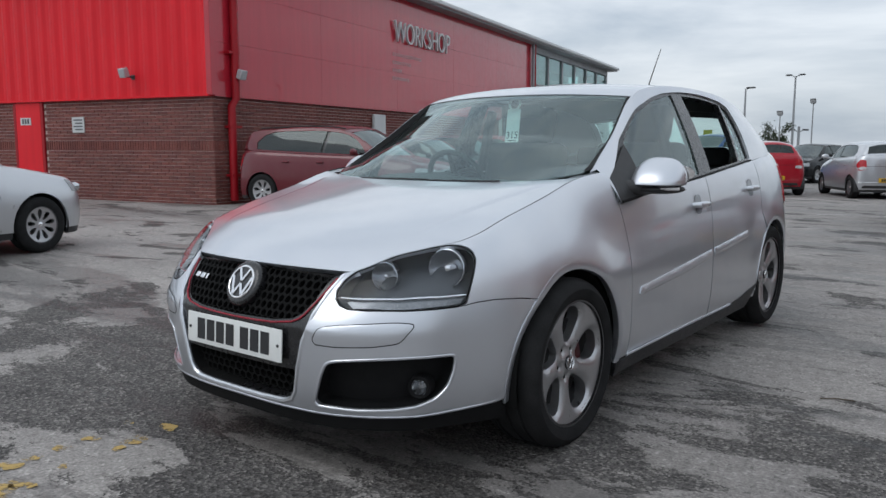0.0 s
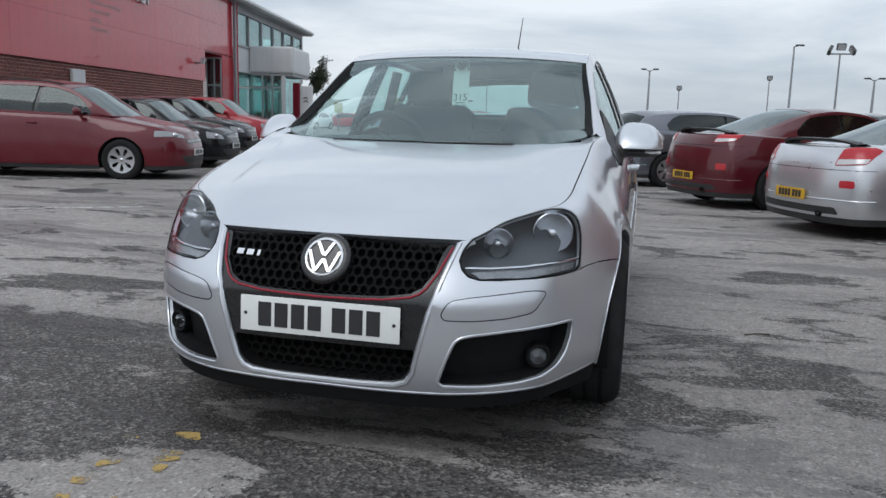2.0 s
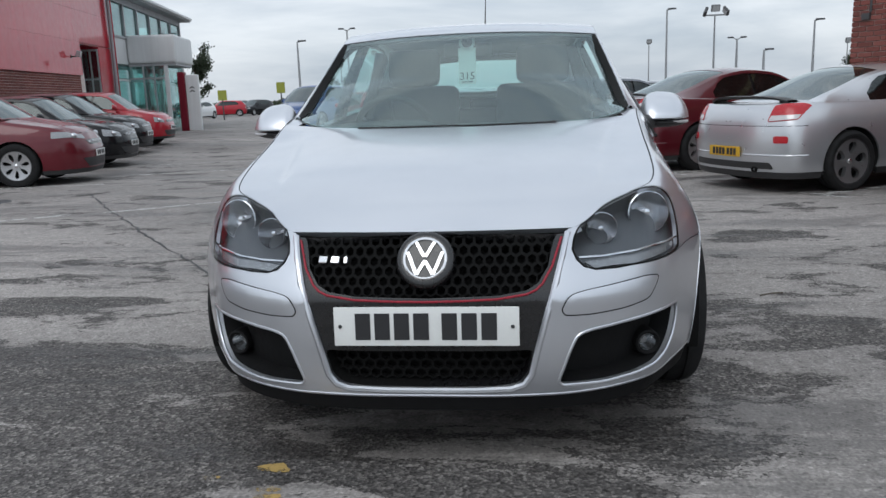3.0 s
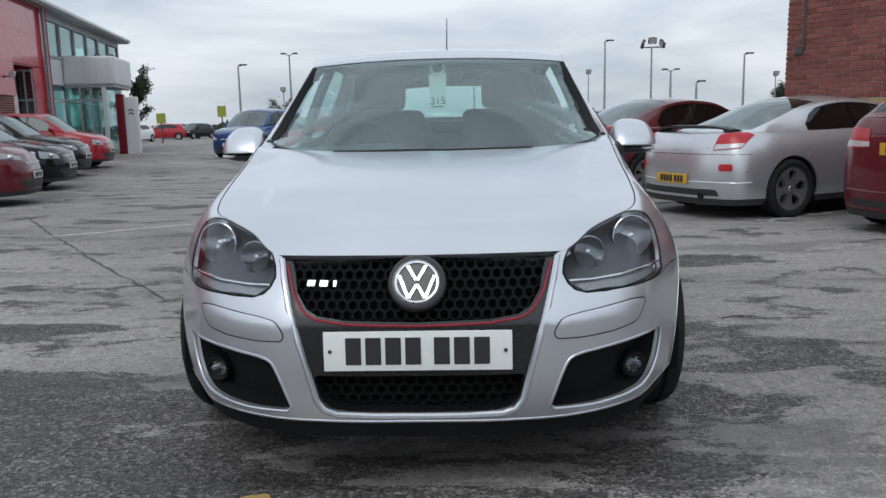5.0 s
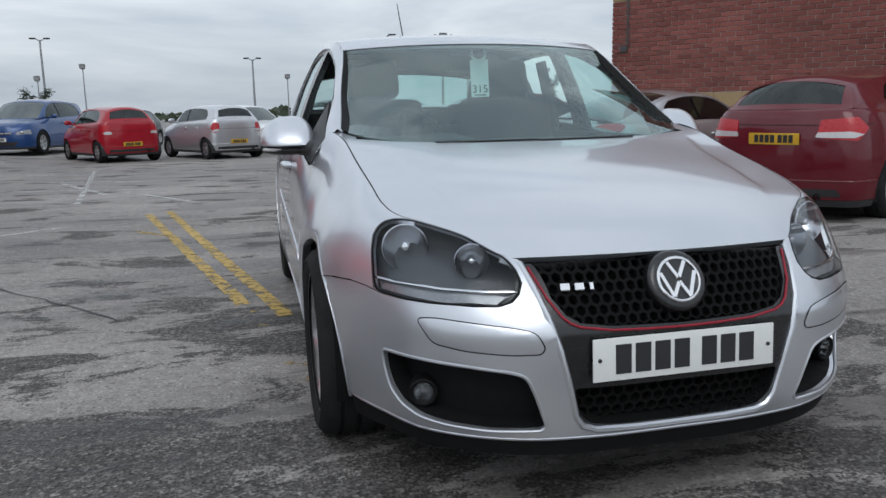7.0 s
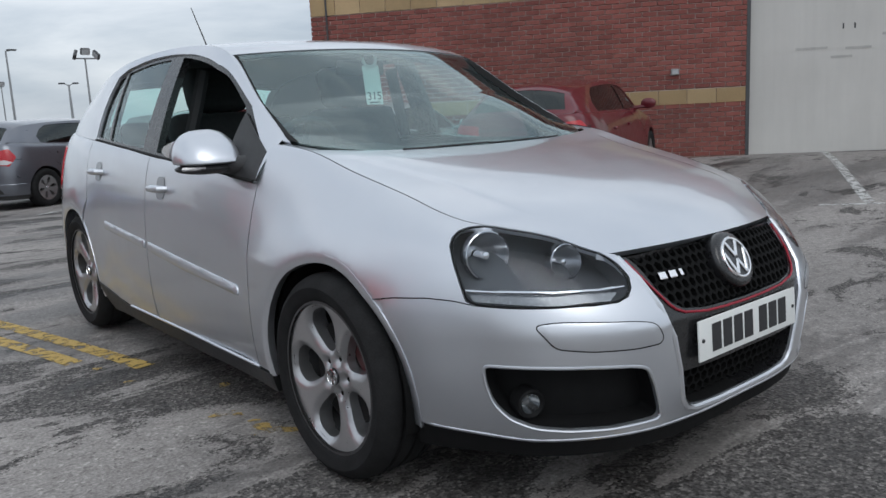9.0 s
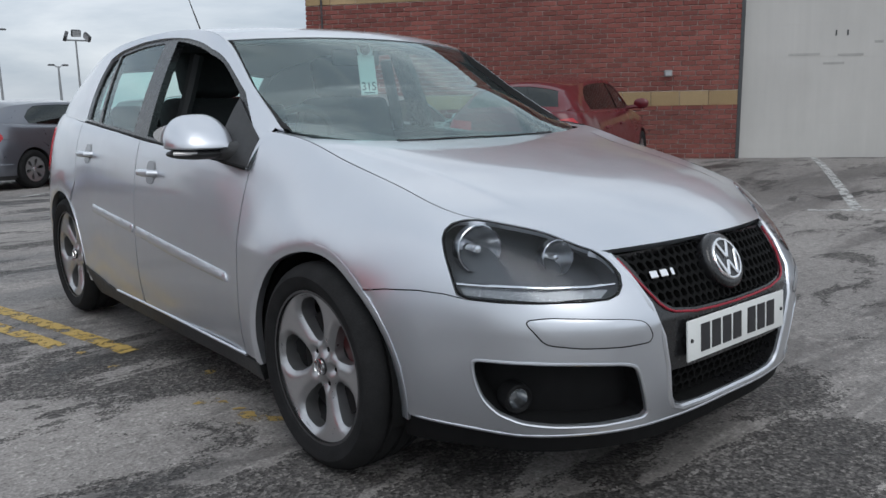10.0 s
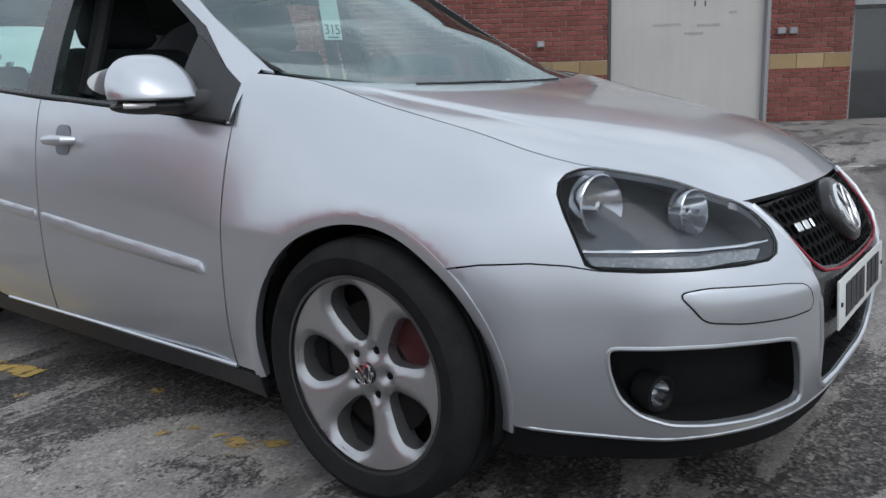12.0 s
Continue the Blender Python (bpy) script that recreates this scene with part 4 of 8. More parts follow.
    for x, w in ((-0.302, 0.026), (-0.265, 0.026), (-0.233, 0.011)):
        bm = bmesh.new()
        uv = F.find([(x, 0.616)], (0, 2))
        m = Matrix.Translation(F.at(uv, -0.008)[0]) @ Vector(F.normal(uv)[0]).to_track_quat("-Y", "Z").to_matrix().to_4x4()
        box(bm, (-w / 2, -0.006, -0.011), (w / 2, 0.0, 0.011), 0.002, m)
        part("model_badge", bm, M["chrome"], gr, "small chrome badge bar", False)
    plate_bars(car, Matrix.Translation((0, -0.868, 0.437)) @ Matrix.Rotation(radians(-3), 4, "X"), 0.52, 0.111, char_bars(0.52), M["plate_white"])

    # lamps
    for sgn, d in ((1, lamp_d), (-1, flip(lamp_d))):
        d = [tuple(p) for p in rounded(d, 0.022, 4)]
        hl = tray("headlamp", F, d, 0.15, M["lamp_grey"], car, -0.006, 0.035, "dark clear-lensed headlamp", (-0.03 * sgn, 0.125, 0.0))
        panel("headlamp_seal", F, d, M["seal"], hl, [shrink(np.array(d) if area2(np.array(d)) > 0 else np.array(d)[::-1], 0.006)], 0.03, 0, 0.004, -0.0015)
        panel("headlamp_lens", F, d, M["lens"], hl, (), 0.03, 0.004, 0.0, 0.0015, None, "clear headlamp lens")
        for nm, x, y, z, r in (("main_reflector", 0.650, -0.476, 0.688, 0.062), ("inner_reflector", 0.497, -0.609, 0.662, 0.046)):
            ax = Matrix.Translation((x * sgn, y, z)) @ Matrix.Rotation(radians(14 * sgn), 4, "Z") @ Matrix.Rotation(radians(84), 4, "X")
            bm = bmesh.new()
            lathe(bm, [(0.0, -0.045), (r * 0.35, -0.040), (r * 0.7, -0.020), (r * 0.93, 0.012), (r, 0.022), (r * 1.05, 0.020), (r * 1.06, -0.01)], ax, 36)
            part(nm, bm, M["reflector"], hl, "bright reflector bowl")
            bm = bmesh.new()
            lathe(bm, [(0.0, 0.012), (r * 0.15, 0.010), (r * 0.2, 0.002), (r * 0.2, -0.04)], ax, 16)
            part("bulb_cap", bm, M["chrome"], hl)
        strip = [(0.430 * sgn, 0.610), (0.50 * sgn, 0.608), (0.60 * sgn, 0.610), (0.70 * sgn, 0.613), (0.752 * sgn, 0.614)]
        part("lamp_strip", ribbon(F, F.find(strip, (0, 2)), 0.0045, 8, -0.012), M["chrome"], hl, "bright strip across the lamp")
        low_l = [(0.45 * sgn, 0.601), (0.48 * sgn, 0.582), (0.60 * sgn, 0.579), (0.742 * sgn, 0.586), (0.744 * sgn, 0.604), (0.60 * sgn, 0.602)]
        panel("indicator_lens", F, xz(low_l), M["lamp_clear"], hl, (), 0.04, 0, 0.01, -0.02, None, "ribbed clear indicator lens")

    # bonnet
    H = G.hood
    s0, s1 = G.hk[0], G.hk[-1]
    hood = [(u, s0) for u in np.linspace(-1, 1, 12)] + [(1, s) for s in np.linspace(s0, s1, 14)[1:]] + [(u, s1) for u in np.linspace(1, -1, 12)[1:]] + [(-1, s) for s in np.linspace(s1, s0, 14)[1:-1]]
    panel("bonnet", H, hood, M["silver"], car, (), 0.0125, 0.004, 0.02, 0.0, None, "silver bonnet")

    # sides
    for P, sgn in ((W, 1), (WR, -1)):
        arch = yz(circle(0, ZH, AR + 0.025, 131, -12, 40))
        door_y = yz([(0.452, 0.232), (0.456, 0.5), (0.458, 0.7)])
        t_door = [(ch[10] + 0.005, TOP)]
        t_back = [(s, TOP) for s in np.linspace(ch[10], lamp_top[0][0], 16)[1:]]
        fender = joint[:1] + arch + yz([(0.36, 0.232), (0.45, 0.232)]) + door_y[1:] + t_door + t_back + lamp_out[::-1] + [lamp_low[-1]] + joint[::-1][:-1]
        fd = panel("front_wing", P, fender, M["silver"], car, (), 0.014, 0.0018, 0.02, 0, None, "silver front wing")
        arch_ring(P, yz, 0.0, ZH, AR, 190, -12, fd)
        part("bonnet_gap", ribbon(P, [(s, TOP) for s in np.linspace(0.80, ch[10] - 0.03, 24)], 0.0020, 6, -0.0014), M["seal"], fd)
        for yc in (0.0, 2.578):
            bm = bmesh.new()
            pts = [(yc + (AR + 0.004) * math.cos(a), ZH + (AR + 0.004) * math.sin(a)) for a in np.linspace(-0.25, math.pi + 0.25, 20)]
            rows = [[bm.verts.new((x * sgn, y, z)) for y, z in pts] for x in (0.50, 0.845 if yc == 0 else 0.79)]
            for i in range(len(pts) - 1):
                bm.faces.new((rows[0][i], rows[0][i + 1], rows[1][i + 1], rows[1][i]))
            bm.faces.new(rows[0])
            part("arch_liner", bm, M["grille_back"], car)
        waist = lambda a, b, n: [(y, float(G.belt_f(np.interp(y, G.belt_y, np.arange(8)))[2])) for y in np.linspace(a, b, n)]
        fdoor = yz([(0.4545, 0.232), (0.9, 0.228), (1.43, 0.228), (1.437, 0.5), (1.437, 0.75)] + waist(1.437, 0.459, 14) + [(0.4605, 0.7), (0.4585, 0.5)])
        dr = panel("front_door", P, fdoor, M["silver"], car, (), 0.04, 0.0013, 0.02, 0, None, "silver front door")
        rarch = yz(circle(2.578, ZH, AR + 0.012, 193, 128, 10))
        rdoor = yz([(1.4395, 0.228), (1.80, 0.228), (1.90, 0.240)]) + rarch + yz([(2.285, 0.72), (2.31, 0.86)] + waist(2.315, 1.4395, 12) + [(1.4395, 0.75), (1.4395, 0.5)])
        rd = panel("rear_door", P, rdoor, M["silver"], car, (), 0.04, 0.0018, 0.02, 0, None, "silver rear door")
        rarch2 = yz(circle(2.578, ZH, AR + 0.025, 124, -10, 36))
        quarter = yz([(2.287, 0.72)]) + rarch2 + [(float(s), 0.24) for s in np.linspace(yz([(2.95, 0.3)])[0][0], G.S1, 8)] + [(G.S1, TOP)] + yz(waist(3.07, 2.317, 12) + [(2.312, 0.86)])
        panel("rear_quarter", P, quarter, M["silver"], car, (), 0.045, 0.0018, 0.02, 0, None, "silver rear quarter panel")
        arch_ring(P, yz, 2.578, ZH, AR, 186, -10, rd)
        tl = [(3.08, 0.72), (3.10, 0.98), (2.99, 0.97), (2.98, 0.76)]
        panel("tail_lamp", P, rounded(yz(tl), 0.02, 3), M["tail_red"], car, (), 0.04, 0, 0.008, 0.006, None, "red tail lamp")
        skirt = yz([(0.355, 0.160), (1.2, 0.156), (2.10, 0.165), (2.215, 0.30), (1.95, 0.245), (1.80, 0.222), (1.3, 0.221), (0.362, 0.224)])
        panel("side_skirt", P, skirt, M["black_plastic"], car, (), 0.05, 0, 0.03, 0.004, None, "black side skirt")
        part("sill_edge", ribbon(P, yz([(0.45, 0.232), (1.2, 0.230), (1.80, 0.230)]), 0.006, 6, 0.001), M["silver"], dr)
        strip1 = rounded(yz([(0.540, 0.470), (0.552, 0.506), (1.42, 0.578), (1.42, 0.540)]), 0.012, 3)
        panel("rubbing_strip", P, strip1, M["silver"], dr, (), 0.011, 0, 0.008, 0.014, None, "silver side rubbing strip", 0.010)
        strip2 = rounded(yz([(1.46, 0.543), (1.46, 0.581), (2.01, 0.626), (2.00, 0.588)]), 0.012, 3)
        panel("rubbing_strip", P, strip2, M["silver"], rd, (), 0.011, 0, 0.008, 0.014, None, "silver side rubbing strip", 0.010)
        for own, y, z in ((dr, 1.265, 0.811), (rd, 2.115, 0.858)):
            cup = rounded(yz([(y - 0.050, z - 0.045), (y + 0.040, z - 0.045), (y + 0.040, z + 0.048), (y - 0.050, z + 0.048)]), 0.03, 4)
            # Flat grey patch: the shade of the handle's hollow is put into its colour.
            panel("handle_cup", P, cup, M["grey_paint"], own, (), 0.03, 0, 0.0, 0.0018)
            x0 = float(W.at(yz([(y, z)]))[0][0])
            bm = bmesh.new()
            tube(bm, [((x0 - 0.004) * sgn, y - 0.072, z), ((x0 + 0.026) * sgn, y - 0.055, z + 0.002), ((x0 + 0.032) * sgn, y, z + 0.003), ((x0 + 0.026) * sgn, y + 0.055, z + 0.002), ((x0 - 0.004) * sgn, y + 0.072, z)], [0.012, 0.015, 0.0165, 0.015, 0.012], 10)
            part("door_handle", bm, M["silver"], own, "silver door handle")

    # greenhouse
    S0 = G.glass
    sz = lambda pts: [tuple(p) for p in S0.find(pts, (1, 2))]
    dlo = sz([(0.464, 0.866), (0.9, 0.9025), (1.41, 0.942), (1.585, 0.957), (2.085, 0.996), (2.30, 1.013), (2.297, 1.14), (2.28, 1.235), (2.235, 1.322), (2.11, 1.354), (1.81, 1.376), (1.52, 1.374),
              (1.28, 1.354), (1.115, 1.320), (1.045, 1.297), (0.90, 1.244), (0.69, 1.122), (0.488, 0.962)])
    frontw = rounded(sz([(0.70, 0.905), (1.0, 0.925), (1.405, 0.958), (1.415, 1.358), (1.28, 1.338), (1.12, 1.304), (1.05, 1.280), (0.92, 1.236), (0.74, 1.130), (0.70, 1.09)]), 0.015, 2)
    rearw = rounded(sz([(1.575, 0.974), (1.9, 0.998), (2.070, 1.010), (2.105, 1.336), (1.81, 1.358), (1.545, 1.358)]), 0.015, 2)
    qw = rounded(sz([(2.105, 1.014), (2.272, 1.027), (2.272, 1.135), (2.256, 1.225), (2.215, 1.308), (2.135, 1.332)]), 0.012, 2)
    n_t = 7
    frame_out = [(t, 0.0) for t in np.linspace(0.02, n_t, 30)] + [(n_t, 1.0)] + [(t, 1.0) for t in np.linspace(n_t, 0.02, 30)[1:]]
    for P, sgn in ((S0, 1), (S0.mirrored(), -1)):
        fr = panel("roof_pillar", P, frame_out, M["silver"], car, [np.array(dlo)], 0.07, 0, 0.0, 0.0, 0.02, "silver roof pillar and window surround")
        panel("window_frame", P, dlo, M["gloss_black"], fr, [frontw, rearw, qw], 0.05, 0, 0.0, -0.010, 0.03, "black window frame")
        lower = sz([(0.47, 0.866), (0.9, 0.902), (1.41, 0.942), (2.0, 0.989), (2.30, 1.012)])
        part("window_seal", ribbon(P, lower, 0.007, 6, 0.0), M["seal"], fr)
        if sgn > 0:
            panel("front_window", P, frontw, M["glass"], car, (), 0.08, 0, 0.0, -0.016, None, "greenish side window glass")
        if sgn < 0:
            panel("rear_window", P, rearw, M["glass"], car, (), 0.08, 0, 0.0, -0.016, None, "greenish side window glass")
        panel("quarter_window", P, qw, M["glass"], car, (), 0.08, 0, 0.0, -0.016)
        tri = sz([(0.457, 0.868), (0.698, 0.890), (0.698, 1.10), (0.474, 0.962)])
        panel("mirror_sail", P, tri, M["black_plastic"], fr, (), 0.05, 0, 0.01, 0.002)

    T = G.top
    def band(u0, u1, t0, t1, n=14):
        return [(u, t0) for u in np.linspace(u0, u1, n)] + [(u1, t) for t in np.linspace(t0, t1, n)[1:]] + [(u, t1) for u in np.linspace(u1, u0, n)[1:]] + [(u0, t) for t in np.linspace(t1, t0, n)[1:-1]]
    def sunk(uv):
        k = np.clip((np.abs(uv[:, 0]) - 0.45) / 0.5, 0, 1)
        e = np.clip(uv[:, 1] / 0.35, 0, 1) * np.clip((1.97 - uv[:, 1]) / 0.35, 0, 1)
        return G.top_fn(uv) - T.normal(uv, False) * (0.026 * k * k * (3 - 2 * k) * e)[:, None]
    SC = Patch(sunk, (-1, 0), (1, 2))
    panel("windscreen", SC, rounded([(-0.974, 0.02), (0.974, 0.02), (0.974, 1.97), (-0.974, 1.97)], 0.05, 5), M["screen"], car, (), 0.06, 0, 0.0, -0.004, None, "clear windscreen")
    panel("windscreen_surround", SC, rounded([(-0.985, 0.0), (0.985, 0.0), (0.985, 1.985), (-0.985, 1.985)], 0.07, 5), M["pillar_black"], car, [np.array(rounded([(-0.962, 0.055), (0.962, 0.055), (0.962, 1.955), (-0.962, 1.955)], 0.05, 5))], 0.05, 0, 0.0, -0.007, None, "black windscreen border")
    for sgn in (1, -1):
        ts = np.linspace(0.03, 1.98, 26)
        foot, head = SC.at([(0.962 * sgn, t) for t in ts], -0.002), T.at([(0.987 * sgn, t) for t in ts], 0.001)
        bm = bmesh.new()
        rows = [[bm.verts.new(a + (b - a) * f) for a, b in zip(foot, head)] for f in (0.0, 0.5, 1.0)]
        for r0, r1 in zip(rows, rows[1:]):
            for k in range(25):
                bm.faces.new((r0[k], r0[k + 1], r1[k + 1], r1[k]))
        bmesh.ops.recalc_face_normals(bm, faces=bm.faces)
        part("screen_seal", bm, M["seal"], car, "black rubber seal beside the windscreen")
    for sgn in (1, -1):
        pil = [(0.985 * sgn, 0.0), (1.0 * sgn, 0.0)] + [(1.0 * sgn, t) for t in np.linspace(0, 2.0, 12)[1:]] + [(0.985 * sgn, t) for t in np.linspace(2.0, 0.0, 12)[:-1]]
        panel("pillar_edge", T, pil, M["silver"], car, (), 0.08, 0, 0.01, 0.0)
        us = np.linspace(0.93, 1.0, 10) * sgn
        low_row, top_row = H.at([(u, s1) for u in us], -0.004), T.at([(u, 0.0) for u in us], -0.012)
        bm = bmesh.new()
        P = W if sgn > 0 else WR
        rows = [[bm.verts.new(a + (b - a) * f) for a, b in zip(low_row, top_row)] + [bm.verts.new(P.at([(ch[9] + (ch[10] - ch[9]) * f, TOP)], -0.004)[0])] for f in (0.0, 0.35, 0.7, 1.0)]
        for r0, r1 in zip(rows, rows[1:]):
            for k in range(10):
                bm.faces.new((r0[k], r0[k + 1], r1[k + 1], r1[k]))
        bmesh.ops.recalc_face_normals(bm, faces=bm.faces)
        part("scuttle_corner", bm, M["silver"], car, "silver corner beside the windscreen foot")
    panel("roof", T, band(-1, 1, 1.99, 6.0), M["silver"], car, (), 0.10, 0.002, 0.02, 0, None, "silver roof")
    panel("tailgate_glass", T, band(-0.93, 0.93, 6.08, 6.9), M["glass"], car, (), 0.10, 0, 0.0, -0.006, None, "tailgate window")
    panel("tailgate", T, band(-1, 1, 6.0, 7.0), M["silver"], car, [np.array(band(-0.92, 0.92, 6.09, 6.88))], 0.07, 0, 0.02, -0.002, None, "silver tailgate")
    bm = bmesh.new()
    sp = [T.at([(u, 6.0)], 0.0)[0] for u in np.linspace(-0.9, 0.9, 13)]
    rows = [[bm.verts.new(Vector(p) + Vector(o)) for p in sp] for o in ((0, -0.10, 0.022), (0, 0.07, 0.030), (0, 0.10, 0.018), (0, 0.05, -0.01), (0, -0.10, 0.0))]
    for r in range(5):
        for i in range(12):
            bm.faces.new((rows[r][i], rows[(r + 1) % 5][i], rows[(r + 1) % 5][i + 1], rows[r][i + 1]))
    bmesh.ops.recalc_face_normals(bm, faces=bm.faces)
    part("roof_spoiler", bm, M["silver"], car)
    bm = bmesh.new()
    lathe(bm, [(0.0, 0.028), (0.010, 0.027), (0.016, 0.012), (0.026, 0.0)], Matrix.Translation((0, 2.50, 1.395)), 16)
    part("aerial_foot", bm, M["black_plastic"], car)
    bm = bmesh.new()
    tube(bm, [(0, 2.50, 1.415), (0, 2.62, 1.58), (0, 2.75, 1.76)], [0.005, 0.004, 0.0025], 8)
    part("aerial", bm, M["black_plastic"], car, "thin black roof aerial")

    # wipers
    for x0, x1 in ((-0.55, 0.02), (0.02, 0.56)):
        bm = bmesh.new()
        line = [(u, 0.014 + 0.012 * math.sin((u - x0) * 3)) for u in np.linspace(x0, x1, 8)]
        tube(bm, [Vector(p) for p in T.at(np.array(line), 0.002)], 0.0038, 6)
        part("wiper", bm, M["black_plastic"], car, "black wiper blade")

    # mirrors
    for sgn in (1, -1):
        bm = bmesh.new()
        bmesh.ops.create_uvsphere(bm, u_segments=28, v_segments=18, radius=1.0)
        for v in bm.verts:
            x, y, z = v.co
            y = y if y < 0 else y * 0.35
            zz = z * (0.112 if z > 0 else 0.012) * (1.0 - 0.12 * x)
            v.co = Vector(((0.888 + 0.110 * math.copysign(abs(x) ** 0.70, x)) * sgn, 0.676 + y * 0.088 + 0.03 * x + zz * 0.45, 0.934 + zz))
        if sgn < 0:
            bmesh.ops.reverse_faces(bm, faces=bm.faces)
        mir = part("door_mirror", bm, M["silver"], car, "silver door mirror")
        bm = bmesh.new()
        bmesh.ops.create_uvsphere(bm, u_segments=24, v_segments=10, radius=1.0)
        for v in bm.verts:
            x, y, z = v.co
            y = y if y < 0 else y * 0.4
            v.co = Vector(((0.890 + 0.102 * x) * sgn, 0.684 + y * 0.080 + 0.03 * x, 0.912 + z * 0.022))
        if sgn < 0:
            bmesh.ops.reverse_faces(bm, faces=bm.faces)
        part("mirror_base", bm, M["black_plastic"], mir, "black mirror underside")
        bm = bmesh.new()
        tube(bm, [(0.770 * sgn, 0.575, 0.915), (0.82 * sgn, 0.625, 0.918), (0.88 * sgn, 0.68, 0.922)], [0.040, 0.032, 0.024], 10)
        part("mirror_arm", bm, M["black_plastic"], mir)
        bm = bmesh.new()
        tube(bm, [(0.86 * sgn, 0.612, 0.915), (0.92 * sgn, 0.625, 0.914), (0.985 * sgn, 0.660, 0.915)], 0.007, 8)
        part("mirror_repeater", bm, M["tail_clear"], mir)
        bm = bmesh.new()
        bmesh.ops.create_circle(bm, cap_ends=True, segments=24, radius=1.0)
        for v in bm.verts:
            v.co = Vector(((0.905 + 0.095 * v.co.x) * sgn, 0.762 + 0.03 * v.co.x, 0.976 + 0.040 * v.co.y))
        part("mirror_glass", bm, M["chrome"], mir)

    # wheels
    w0 = build_wheel("road_wheel", 0.316, 0.232, 0.225, M, parent=car, step=0.011)
    hz = 0.314 - RIDE
    w0.matrix_local = Matrix.Translation((0.764, 0, hz)) @ Matrix.Rotation(-0.07, 4, "X")
    for m in (Matrix.Translation((0.728, 2.578, hz)) @ Matrix.Rotation(1.0, 4, "X"),
              Matrix.Translation((-0.764, 0, hz)) @ Matrix.Rotation(math.pi, 4, "Z") @ Matrix.Rotation(0.31, 4, "X"),
              Matrix.Translation((-0.728, 2.578, hz)) @ Matrix.Rotation(math.pi, 4, "Z") @ Matrix.Rotation(0.2, 4, "X")):
        copy_thing(w0, m)

    # closed underside and engine bay: plain dark blocks added to keep light out
    bm = bmesh.new()
    box(bm, (-0.74, 0.40, 0.16), (0.74, 2.18, 0.22))
    box(bm, (-0.46, -0.56, 0.17), (0.46, 3.1, 0.24))
    box(bm, (-0.46, -0.56, 0.24), (0.46, 0.20, 0.60))
    box(bm, (-0.68, 0.36, 0.22), (0.68, 0.44, 0.84))
    part("underbody", bm, M["black_plastic"], car, smooth=False)

    # cabin
    cab = new("cabin")
    cab.parent = car
    for sgn in (1, -1):
        bm = bmesh.new()
        box(bm, (0.735 * sgn - 0.02, 0.5, 0.24), (0.735 * sgn + 0.02, 2.5, 0.93), 0.01)
        part("door_trim", bm, M["cabin"], cab, smooth=False)
    bm = bmesh.new()
    box(bm, (-0.73, 2.55, 0.3), (0.73, 2.62, 0.80))
    part("boot_panel", bm, M["cabin"], cab, smooth=False)
    bm = bmesh.new()
    rows = []
    for y, z in ((0.26, 0.925), (0.42, 0.945), (0.62, 0.935), (0.80, 0.90), (0.86, 0.83), (0.84, 0.70), (0.80, 0.55)):
        rows.append([bm.verts.new((x, y + 0.10 * (abs(x) / 0.7) ** 2, z - 0.025 * (abs(x) / 0.7) ** 2 + (0.03 if (x < -0.15 and 0.5 < y < 0.83) else 0))) for x in np.linspace(-0.70, 0.70, 15)])
    for r0, r1 in zip(rows, rows[1:]):
        for i in range(14):
            bm.faces.new((r0[i], r0[i + 1], r1[i + 1], r1[i]))
    part("dashboard", bm, M["cabin"], cab, "dark dashboard")
    bm = bmesh.new()
    sw = Matrix.Translation((-0.37, 0.93, 0.90)) @ Matrix.Rotation(radians(-62), 4, "X")
    ring = [sw @ Vector((0.183 * math.cos(a), 0.183 * math.sin(a), 0)) for a in np.linspace(0, 2 * math.pi, 33)]
    tube(bm, ring, 0.016, 8, False)
    for a in (0.0, math.pi, -math.pi / 2):
        tube(bm, [sw @ Vector((0.05 * math.cos(a), 0.05 * math.sin(a), -0.01)), sw @ Vector((0.18 * math.cos(a), 0.18 * math.sin(a), 0))], 0.014, 6)
    lathe(bm, [(0.0, 0.02), (0.06, 0.015), (0.075, -0.02)], sw, 16)
    part("steering_wheel", bm, M["cabin"], cab, "black steering wheel")

    def seat(name, x, y, w, back_h, tilt):
        bm = bmesh.new()
        box(bm, (x - w / 2, y - 0.30, 0.36), (x + w / 2, y + 0.24, 0.54), 0.06, None, 3)
        m = Matrix.Translation((x, y + 0.20, 0.48)) @ Matrix.Rotation(radians(-tilt), 4, "X")
        box(bm, (-w / 2, -0.07, 0), (w / 2, 0.07, back_h), 0.06, m, 3)
        part(name, bm, M["seat"], cab, "dark cloth seat")
        return m
    for x in (-0.37, 0.37):
        m = seat("front_seat", x, 1.26, 0.53, 0.66, 18)
        bm = bmesh.new()
        box(bm, (-0.15, -0.055, 0.675), (0.15, 0.05, 0.885), 0.05, m, 3)
        for dx in (-0.06, 0.06):
            tube(bm, [m @ Vector((dx, 0, 0.58)), m @ Vector((dx, 0, 0.68))], 0.008, 6)
        part("head_restraint", bm, M["seat"], cab)
    m = seat("rear_seat", 0, 2.16, 1.30, 0.52, 24)
    for x in (-0.42, 0.0, 0.42):
        bm = bmesh.new()
        box(bm, (x - 0.12, -0.04, 0.53), (x + 0.12, 0.04, 0.66 if x else 0.60), 0.035, m, 3)
        part("rear_head_restraint", bm, M["seat"], cab)
    bm = bmesh.new()
